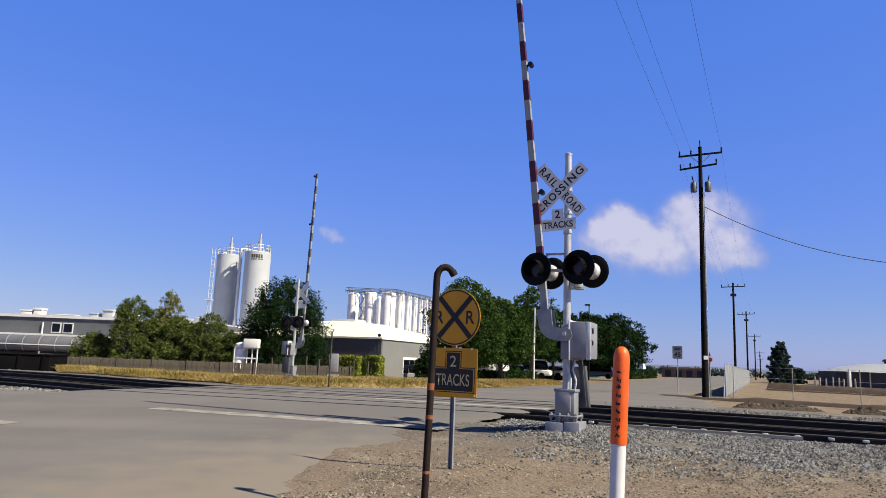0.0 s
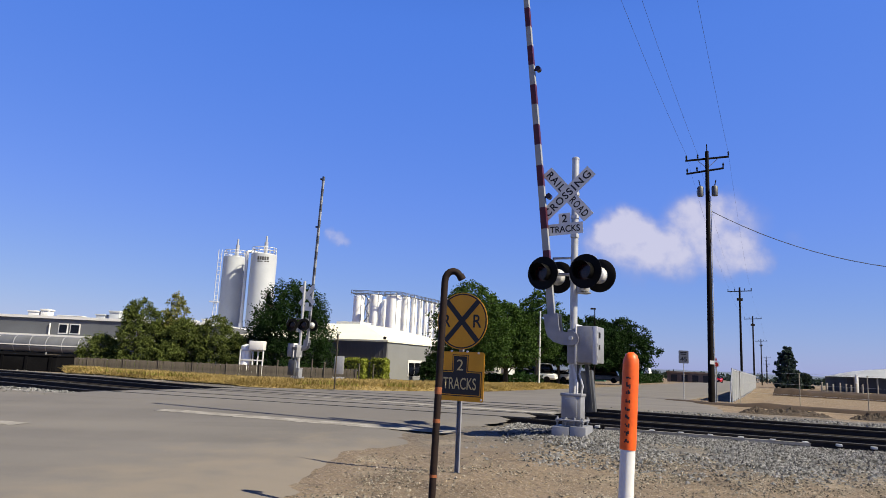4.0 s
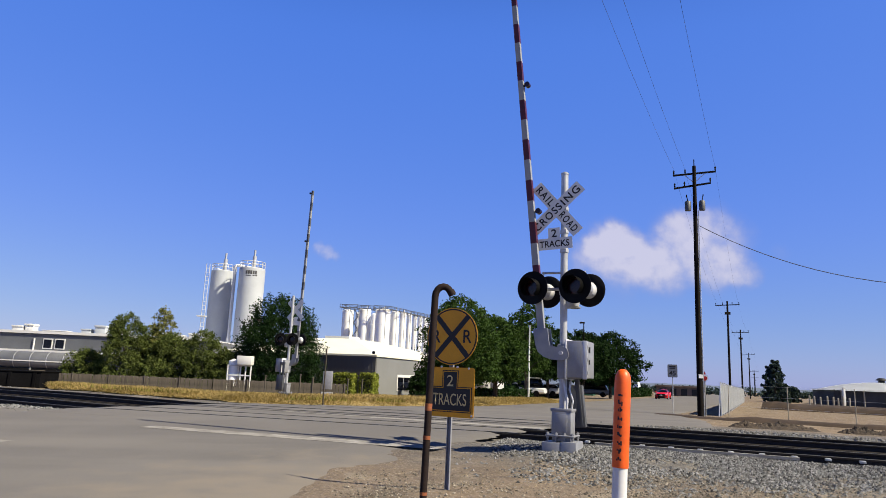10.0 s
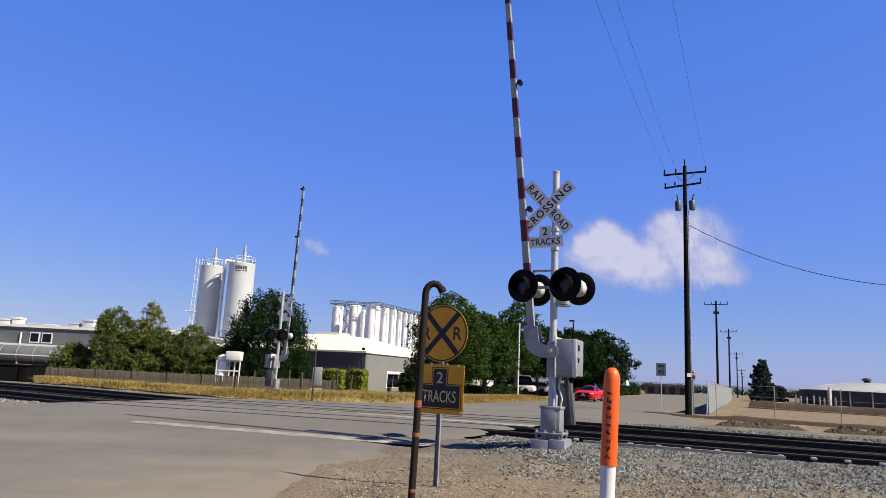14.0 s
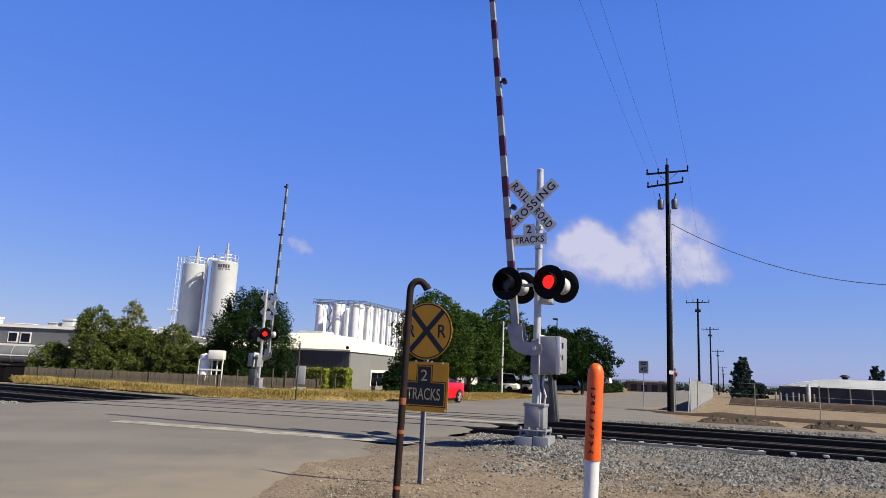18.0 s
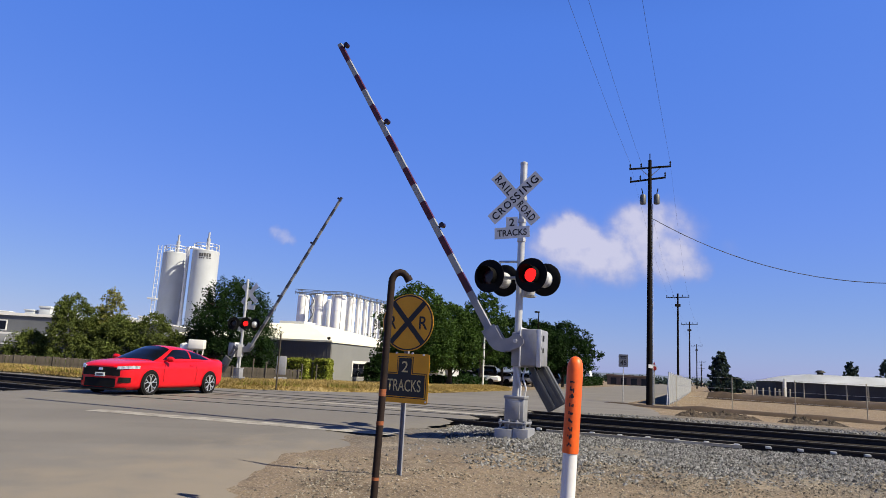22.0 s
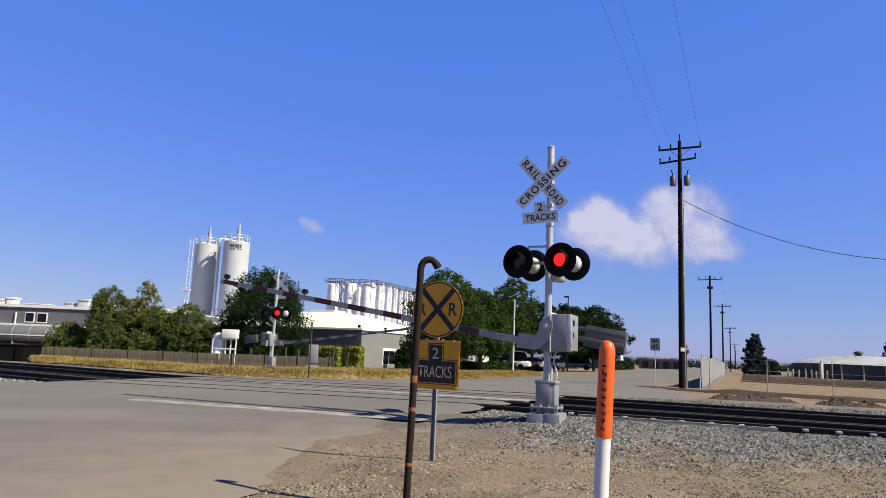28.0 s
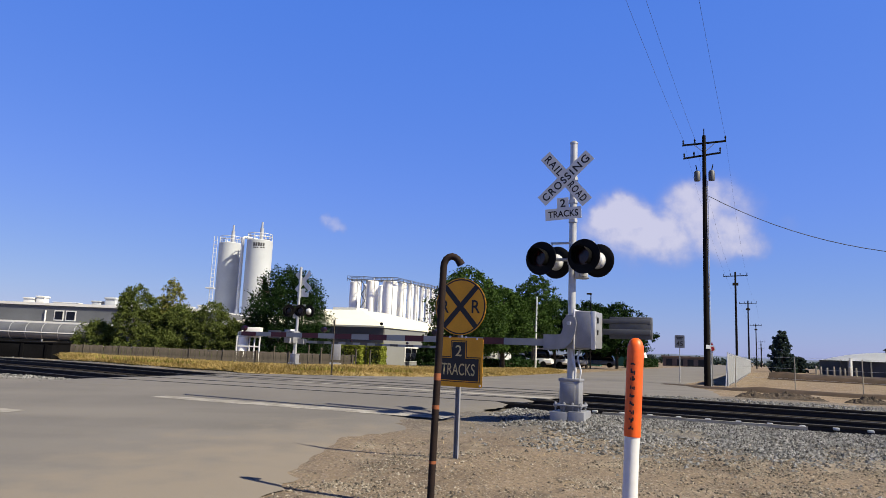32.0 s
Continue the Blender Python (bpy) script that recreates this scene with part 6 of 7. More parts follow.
def build_left_fence():
    """Slatted fence along the far edge of the grass."""
    fe = thing("slatted_fence", pose(0, 0, 0), "weathered brown-grey slatted fence along the industrial yard", "fence")
    p0, p1 = Vector((-28.3, 49.0, -0.35)), Vector((-7.0, 53.5, -0.35))
    L = (p1 - p0).length
    d = (p1 - p0) / L
    slat = mesh_of(box(bmesh.new(), -0.0615, 0.0615, -0.012, 0.012, 0, 1.16), "slat", M_FENCE, False)
    n = int(L / 0.125)
    rot = math.atan2(d.y, d.x)
    for k in range(min(n, 178)):
        ob = new("slat", slat)
        ob.parent = fe
        p = p0 + d * (k * 0.125)
        ob.matrix_basis = pose(p.x, p.y, p.z + RNG.uniform(-0.03, 0.03), RNG.uniform(-1, 1), RNG.uniform(-1.5, 1.5), math.degrees(rot))
    post = mesh_of(rod(bmesh.new(), (0, 0, -0.3), (0, 0, 1.24), 0.035, seg=8), "post", M_FENCE, True)
    for k in range(int(L / 2.4) + 1):
        ob = new("post", post)
        ob.parent = fe
        p = p0 + d * (k * 2.4)
        ob.matrix_basis = pose(p.x, p.y - 0.06, p.z)
    for z in (0.35, 1.1):
        q0, q1 = p0 + Vector((0, 0.03, z)), p1 + Vector((0, 0.03, z))
        part("rail", rod(bmesh.new(), q0, q1, 0.025, seg=6), M_GALV, fe)
    end = thing("fence_end_panel", pose(-28.6, 48.7, -0.35, 0, 0, 12), "pale metal gate panel at the fence end", "gate panel")
    part("panel", box(bmesh.new(), 0.0, 1.0, -0.02, 0.02, 0.1, 1.30), M_FENCE, end, smooth=False)
    part("post", rod(bmesh.new(), (0, 0, -0.2), (0, 0, 1.45), 0.06, seg=8), M_LIGHTWALL, end)
    # pipes, valve posts and boxes by the far signal
    for k, (x, y, h, r, lab) in enumerate(((-9.9, 50, 1.7, 0.05, "thin grey pipe post by the fence"), (-8.9, 49.5, 1.5, 0.06, "thin grey pipe post by the fence"), (-11.2, 50.5, 1.9, 0.07, "slanted pale pipe post by the fence"), (-12.4, 50, 1.5, 0.05, "thin grey pipe post by the fence"), (-6.6, 51, 1.5, 0.05, "thin grey pipe post by the fence"), (-5.6, 51.5, 1.5, 0.05, "thin grey pipe post by the fence"))):
        b = thing("pipe_post", pose(x, y, -0.3, 0, 4 if k == 2 else 0, 0), lab, "post", "pipe posts")
        part("post", rod(bmesh.new(), (0, 0, -0.2), (0, 0, h), r, seg=8), M_SILVER if k == 2 else M_FENCE, b)
        part("cap", lathe(bmesh.new(), [(0, h - 0.02), (r * 1.3, h - 0.02), (r * 1.3, h + 0.04), (0, h + 0.08)], 10), M_SILVER if k == 2 else M_FENCE, b)
    c = thing("utility_cabinet", pose(-8.0, 50.5, -0.3), "grey steel utility cabinet by the fence", "cabinet")
    part("body", box(bmesh.new(), -0.32, 0.32, -0.25, 0.25, 0.75, 2.05, 0.03), M_GALV_DULL, c)
    part("plinth", box(bmesh.new(), -0.4, 0.4, -0.2, 0.2, -0.1, 0.55), M_GALV, c)
    for x, y, h, lab in ((-5.0, 30.6, 2.55, "slim brown delineator post in the dry grass"), (7.9, 60.5, 6.4, "tall slim white pole at the far kerb")):
        b = thing("slim_pole", pose(x, y, 0.1), lab, "pole")
        part("shaft", rod(bmesh.new(), (0, 0, -0.2), (0, 0, h), 0.035 if h < 3 else 0.085, 0.03 if h < 3 else 0.06, 8), M_BARK if h < 3 else M_STEELW, b)
        part("foot", rod(bmesh.new(), (0, 0, -0.1), (0, 0, 0.12), 0.07 if h < 3 else 0.16, seg=10), M_CONCRETE, b)
    b = thing("street_lamp", pose(17.2, 82, 0), "dark slim lamp post among the trees", "lamp post")
    part("shaft", rod(bmesh.new(), (0, 0, 0), (0, 0, 8.8), 0.09, 0.06, 8), M_POLE, b)
    part("lamp_head", box(bmesh.new(), -0.5, 0.1, -0.1, 0.1, 8.75, 8.95, 0.03), M_POLE, b)


# ---- poles and wires ----
POLES = [(-4.6, -3.2, 13.7), (14.17, 37.55, 13.72), (32.9, 78.1, 11.25), (48.3, 110, 10.85), (72.0, 160, 10.0), (100.5, 220, 8.0), (135, 295, 7.5)]
ARM_DIR = Vector((0.94, -0.33, 0))


def utility_pole(x, y, arm_z, first, label):
    z0 = land(x, y)
    u = thing("utility_pole", pose(x, y, z0), label, "utility pole", "line of utility poles")
    h = arm_z - z0
    part("shaft", rod(bmesh.new(), (0, 0, -0.6), (0, 0, h + 0.45), 0.175 if first else 0.15, 0.10, 14), M_POLE, u, "dark timber shaft")
    arms = ((h, 1.17), (h - 0.72, 1.0)) if first else ((h, 1.3),)
    for k, (z, half) in enumerate(arms):
        shift = -0.12 if k else 0.0
        dz = 0.06 * k
        bm = bmesh.new()
        p, q = ARM_DIR * (-half + shift), ARM_DIR * (half + shift)
        tube(bm, [(p.x, p.y, z - 0.06 - dz), (q.x, q.y, z + 0.06 + dz)], 0.065, 4)
        c = part("crossarm", bm, M_POLE, u, "timber crossarm", smooth=False)
        for s in ((-0.95, -0.42, 0.97) if first else (-0.95, -0.4, 0.4, 0.95)):
            w = ARM_DIR * (half * s + shift)
            part("insulator", lathe(bmesh.new(), [(0.02, 0), (0.05, 0.06), (0.03, 0.12), (0.06, 0.16), (0.02, 0.26), (0, 0.27)], 8, pose(w.x, w.y, z + 0.06 + s * (0.06 + dz))), M_POLE, c)
    if first:
        for s in (-1, 1):
            w = ARM_DIR * (0.38 * s)
            t = part("transformer", lathe(bmesh.new(), [(0, 0), (0.16, 0.02), (0.17, 0.08), (0.17, 0.52), (0.13, 0.58), (0, 0.6)], 16, pose(w.x, w.y, h - 2.2)), M_PLATE, u, "grey transformer can")
            part("bushing", rod(bmesh.new(), (w.x, w.y, h - 1.62), (w.x + 0.08 * s, w.y, h - 1.25), 0.03, seg=6), M_POLE, t)
            b = ARM_DIR * (0.55 * s)
            part("brace", rod(bmesh.new(), (0, 0, h - 0.55), (b.x, b.y, h - 0.05), 0.02, seg=6), M_GALV, u)
        part("pole_top_pin", rod(bmesh.new(), (0, 0, h + 0.4), (0, 0, h + 0.85), 0.03, seg=8), M_POLE, u)
        part("reflector_tag", box(bmesh.new(), -0.12, 0.12, -0.20, -0.17, 2.0, 2.2), M_SIGN_WHITE, u, "pale tag on the pole", smooth=False)
        part("lead_conduit", rod(bmesh.new(), (0.17, -0.1, 0), (0.14, -0.09, h - 2.2), 0.025, seg=6), M_GALV, u)
    else:
        part("pole_can", box(bmesh.new(), -0.3, 0.3, -0.1, 0.1, h - 1.1, h - 0.8), M_POLE, u, smooth=False)
    return u


def wire(p, q, sag, r, label):
    pts = []
    for k in range(25):
        f = k / 24
        v = Vector(p).lerp(Vector(q), f)
        v.z -= sag * 4 * f * (1 - f)
        pts.append(v)
    return tagged(part("overhead_wire", tube(bmesh.new(), pts, r, 5), M_WIRE), label, "wire", "overhead wires")


def build_poles():
    for k, (x, y, z) in enumerate(POLES):
        utility_pole(x, y, z, k == 1, "tall dark timber utility pole with transformers and crossarms" if k == 1 else "dark timber utility pole with a crossarm")
    for k in range(len(POLES) - 1):
        (x0, y0, z0), (x1, y1, z1) = POLES[k], POLES[k + 1]
        for s in (-0.95, -0.42, 0.97):
            w = ARM_DIR * (1.17 * s)
            wire((x0 + w.x, y0 + w.y, z0 + 0.3), (x1 + w.x, y1 + w.y, z1 + 0.3), 0.7, 0.0055 if k < 1 else 0.004, "thin overhead wire between the poles")
    wire((14.3, 37.5, 10.68), (31, 27, 8.45), 2.65, 0.020, "sagging service cable from the pole")


# ---- right-hand side ----
def build_right_side():
    ca, sa = math.cos(radians(24.7)), math.sin(radians(24.7))
    # slatted chain-link fence along the road
    fe = thing("chain_link_fence", pose(16.0, 39.3, 0.15, 0, 0, 90 - 24.7), "silver-grey chain-link fence with slats along the road", "fence")
    seg = mesh_of(box(bmesh.new(), 0.0, 2.96, -0.015, 0.015, 0.05, 1.75), "panel", M_CHAIN, False)
    post = mesh_of(rod(bmesh.new(), (0, 0, -0.2), (0, 0, 1.9), 0.04, seg=8), "post", M_GALV, True)
    for k in range(26):
        for nm, me in (("panel", seg), ("post", post)):
            ob = new(nm, me)
            ob.parent = fe
            ob.matrix_basis = pose(3.0 * k + (0.02 if nm == "panel" else 0), 0, -0.006 * k)
    part("rail", rod(bmesh.new(), (0, 0, 1.8), (78, 0, 1.64), 0.03, seg=6), M_GALV, fe)
    part("tie_wire", rod(bmesh.new(), (-0.5, 0.1, 0.0), (0, 0, 1.85), 0.035, seg=6), M_GALV, fe)
    # wire fence along the tracks
    wf = thing("wire_fence", pose(0, 0, 0), "thin wire fence on slim posts along the lot", "fence")
    pts = [Vector((16.3, 39.0, 0.15)) + Vector((0.66, -0.75, 0)) * (3.2 * k) for k in range(10)]
    pm = mesh_of(rod(bmesh.new(), (0, 0, -0.3), (0, 0, 1.75), 0.025, seg=8), "post", M_POST, True)
    for p in pts:
        ob = new("post", pm)
        ob.parent = wf
        ob.matrix_basis = pose(p.x, p.y, p.z)
    for z in (1.72, 1.15, 0.6):
        part("strand", tube(bmesh.new(), [p + Vector((0, 0, z)) for p in pts], 0.005, 5), M_GALV, wf)
    # low soil banks along it
    for p, q, w, h, lab, sd in (((13.6, 32.9), (30, 22.6), 0.8, 0.30, "low dark bank of turned soil along the fence", 1), ((11.6, 36.8), (14.0, 32.9), 0.6, 0.16, "thin dark ridge of turned soil by the pole", 4), ((31.4, 67.2), (58, 50), 1.7, 0.8, "long brown earth bank in the lot", 2), ((48, 96), (90, 78), 2.0, 0.35, "low brown earth bank in the lot", 3)):
        P, Q = Vector((*p, 0)), Vector((*q, 0))
        d = (Q - P).normalized()
        nrm = Vector((-d.y, d.x, 0))
        V, F = [], []
        steps = 60
        for k in range(steps + 1):
            c = P.lerp(Q, k / steps)
            for j in range(7):
                f = -1 + j / 3
                v = c + nrm * (f * w)
                hh = h * (1 - f * f) * (0.75 + 0.5 * noise.noise((v.x * 0.6, v.y * 0.6, sd))) - 0.04
                V.append((v.x, v.y, land(v.x, v.y) + hh))
        for k in range(steps):
            for j in range(6):
                a = k * 7 + j
                F.append((a, a + 1, a + 8, a + 7))
        ob = tagged(raw("earth_bank", V, F, M_SOIL), lab, "earth bank", "earth banks", "structure")
        ob.data.polygons.foreach_set("use_smooth", [True] * len(F))
    # rubble heaps past the tracks
    for k, (x, y, r, h) in enumerate(((10.9, 24.6, 0.5, 0.30), (12.3, 24.9, 1.0, 0.34), (14.5, 24.0, 0.55, 0.36), (15.4, 23.8, 0.6, 0.30), (17.6, 22.4, 0.8, 0.42), (19.6, 21.4, 0.7, 0.40))):
        rs = np.random.RandomState(70 + k)
        V, F = [], []
        n = 30
        for j in range(n):
            for i in range(n):
                u, v = -1 + 2 * i / (n - 1), -1 + 2 * j / (n - 1)
                d = min(1, math.hypot(u, v))
                px, py = x + u * r * 1.4, y + v * r
                V.append((px, py, land(px, py) - 0.03 + 0.75 * h * (1 - d) ** 0.6 * (0.9 + 0.6 * noise.noise((px * 3, py * 3, k)) + 0.55 * noise.noise((px * 11, py * 11, k)) + 0.3 * noise.noise((px * 25, py * 25, k)))))
        for j in range(n - 1):
            for i in range(n - 1):
                a = j * n + i
                F.append((a, a + 1, a + n + 1, a + n))
        tagged(raw("rubble_heap", V, F, M_RUBBLE), "small heap of brown soil and rubble past the tracks", "rubble heap", "rubble heaps", "structure")
    # long low barns
    for x, y, L, lab in ((63.9, 112, 62, "long low barn with a pale curved roof"), (88, 140, 70, "second long barn with a pale curved roof")):
        b = thing("barn", pose(x, y, 0, 0, 0, -16), lab, "barn", "barns")
        part("wall", box(bmesh.new(), 0, L, 0, 0.2, -0.2, 2.5), M_BARNWALL, b, "dark open barn side", smooth=False)
        part("wall", box(bmesh.new(), 0, 0.2, 0.2, 14, -0.2, 2.5), M_BARNWALL, b, smooth=False)
        bm = bmesh.new()
        prev = None
        for j in range(13):
            g = j / 12
            yy, up = -0.8 + g * 15.6, math.sin(math.pi * g) ** 0.8
            row = [bm.verts.new((xx, yy, 2.4 + 1.6 * up * math.sin(min(1, k / 5) * math.pi / 2) ** 0.8)) for k, xx in enumerate((-0.6, 1.2, 3.0, 5.0, 7.0, 9.5, L * 0.5, L + 0.6))]
            for k in range(7 if prev else 0):
                bm.faces.new((prev[k], prev[k + 1], row[k + 1], row[k]))
            prev = row
        bmesh.ops.solidify(bm, geom=bm.faces[:], thickness=0.12)
        part("roof", bm, M_BARN, b, "pale curved metal roof")
        pm2 = mesh_of(rod(bmesh.new(), (0, 0, -0.2), (0, 0, 2.5), 0.11, seg=8), "post", M_POST, True)
        for k in range(int(L / 3.2)):
            ob = new("post", pm2)
            ob.parent = b
            ob.matrix_basis = pose(1.0 + 3.2 * k, -0.5, 0)
        for k in range(4):
            v = part("roof_vent", lathe(bmesh.new(), [(0.5, 0), (0.5, 0.35), (0.9, 0.4), (0.5, 0.75), (0, 0.8)], 14, pose(9 + 12 * k, 7, 3.95)), M_DARK, b, "dark roof vent")
    # road signs by the pole
    s = thing("speed_sign", pose(13.66, 40.4, 0.15, 0, 0, ROAD_YAW + 6), "white speed limit sign on a thin post", "road sign")
    part("post", rod(bmesh.new(), (0, 0.03, -0.2), (0, 0.03, 2.75), 0.025, seg=8), M_GALV, s)
    pl = part("board", plate(bmesh.new(), rounded(0.55, 0.74, 0.04, 3, 0, 2.42), 0.01), M_SIGN_SHADED, s, smooth=False)
    part("word_bar", plate(bmesh.new(), [(-0.18, 2.64), (0.18, 2.64), (0.18, 2.70), (-0.18, 2.70)], 0.002, pose(0, -0.004, 0)), M_LETTER, pl, smooth=False)
    part("word_bar", plate(bmesh.new(), [(-0.15, 2.55), (0.15, 2.55), (0.15, 2.60), (-0.15, 2.60)], 0.002, pose(0, -0.004, 0)), M_LETTER, pl, smooth=False)
    lettering("lettering", "45", 0.28, M_LETTER, pl, pose(0, -0.005, 2.30), 0.36, 0.01)
    r = thing("marker_sign", pose(14.62, 38.0, 0.15, 0, 0, -18), "small red and white round sign on a white post", "road sign")
    part("post", rod(bmesh.new(), (0, 0.03, -0.2), (0, 0.03, 2.2), 0.035, seg=8), M_LIGHTWALL, r)
    part("board", lathe(bmesh.new(), [(0, 0), (0.17, 0), (0.17, 0.012), (0, 0.012)], 20, pose(0, 0, 2.05, 90)), M_SIGN_WHITE, r, smooth=False)
    part("red_disc", lathe(bmesh.new(), [(0, 0.013), (0.12, 0.013), (0.12, 0.018), (0, 0.018)], 20, pose(0, 0, 2.03, 90)), M_RED_BRIGHT, r, smooth=False)
    part("flag", plate(bmesh.new(), [(-0.06, 2.24), (0.06, 2.24), (0.0, 2.44)], 0.01), M_RED_BRIGHT, r, smooth=False)


# ---- parked vehicles and far yard ----
def parked(x, y, yaw, kind, paint, label):
    v = thing("parked_" + kind, pose(x, y, 0.03, 0, 0, yaw), label, kind, "parked vehicles")
    L, H = {"car": (4.5, 1.45), "van": (5.4, 2.1), "truck": (6.4, 2.6)}[kind]
    h = L / 2
    bm = loft(bmesh.new(), [(-h, superring(0.78, 0.4, 0.9, 12, 4)), (-h + 0.2, superring(0.88, 0.3, 1.0, 12, 4)), (h - 0.9, superring(0.9, 0.3, 0.95, 12, 4)), (h - 0.2, superring(0.85, 0.32, 0.85, 12, 4)), (h, superring(0.7, 0.4, 0.7, 12, 4))])
    part("body", bm, paint, v)
    if kind == "truck":
        part("cargo_box", box(bmesh.new(), -h, h - 2.2, -1.0, 1.0, 0.9, H, 0.05), paint, v)
        part("cab", box(bmesh.new(), h - 2.1, h - 0.7, -0.95, 0.95, 0.8, 2.0, 0.15), paint, v)
        part("window_glass", box(bmesh.new(), h - 1.5, h - 0.66, -0.97, 0.97, 1.35, 1.85, 0.05), M_CARGLASS, v)
    else:
        front = h - 1.0 if kind == "car" else h - 0.5
        bm = loft(bmesh.new(), [(-h + 0.25, superring(0.72, 0.8, 1.05, 12, 3)), (-h + 0.7, superring(0.75, 0.8, H - 0.06, 12, 3)), (front - 0.9, superring(0.74, 0.8, H, 12, 3)), (front, superring(0.72, 0.8, 0.98, 12, 3))])
        part("window_glass", bm, M_CARGLASS, v)
        bm = loft(bmesh.new(), [(-h + 0.6, superring(0.66, H - 0.16, H + 0.0, 12, 3)), (front - 0.85, superring(0.66, H - 0.12, H + 0.025, 12, 3))])
        part("roof", bm, paint, v)
    for sx in (-h + 0.85, h - 0.85):
        for sy in (-0.82, 0.82):
            part("wheel", lathe(bmesh.new(), [(0, -0.1), (0.33, -0.1), (0.33, 0.1), (0, 0.1)], 18, pose(sx, sy, 0.33) @ Matrix.Rotation(radians(90), 4, "X")), M_TYRE, v)


def build_vehicles():
    parked(3.0, 66.5, 150, "truck", M_WHITEPAINT, "white box truck parked under the trees")
    parked(7.0, 76, 160, "car", M_WHITEPAINT, "white car parked under the trees")
    parked(9.6, 79, 158, "van", M_WHITEPAINT, "white van parked under the trees")
    parked(12.5, 83, 160, "car", M_WHITEPAINT, "white car parked under the trees")
    parked(15.2, 85.5, 158, "car", M_GALV_DULL, "silver car parked under the trees")
    parked(20.5, 94, 160, "van", M_GALV_DULL, "grey van parked under the trees")
    parked(70, 186, 70, "car", M_WHITEPAINT, "white car far down the road")
    t = thing("yard_tent", pose(43, 150, 0), "small white pointed canopy in the far yard", "canopy")
    bm = bmesh.new()
    rod(bm, (0, 0, 0.2), (0, 0, 4.2), 1.25, 0.05, 4)
    part("canopy", bm, M_STEELW, t, smooth=False)
    part("mast", rod(bmesh.new(), (0, 0, 0), (0, 0, 4.4), 0.06, seg=6), M_GALV, t)
    for k, (x, y, w, d, h) in enumerate(((33, 135, 9, 4, 2.6), (25.5, 120, 3, 3, 3.4))):
        s = thing("yard_shed", pose(x, y, 0, 0, 0, -20), "low green shed in the far yard", "shed", "yard sheds")
        mm = M_GREEN if k < 2 else M_SOIL
        part("walls", box(bmesh.new(), -w / 2, w / 2, -d / 2, d / 2, -0.2, h * 0.8), mm, s, smooth=False)
        part("roof", box(bmesh.new(), -w / 2 - 0.3, w / 2 + 0.3, -d / 2 - 0.3, d / 2 + 0.3, h * 0.8, h), M_BARN if k < 2 else M_FENCE, s, smooth=False)


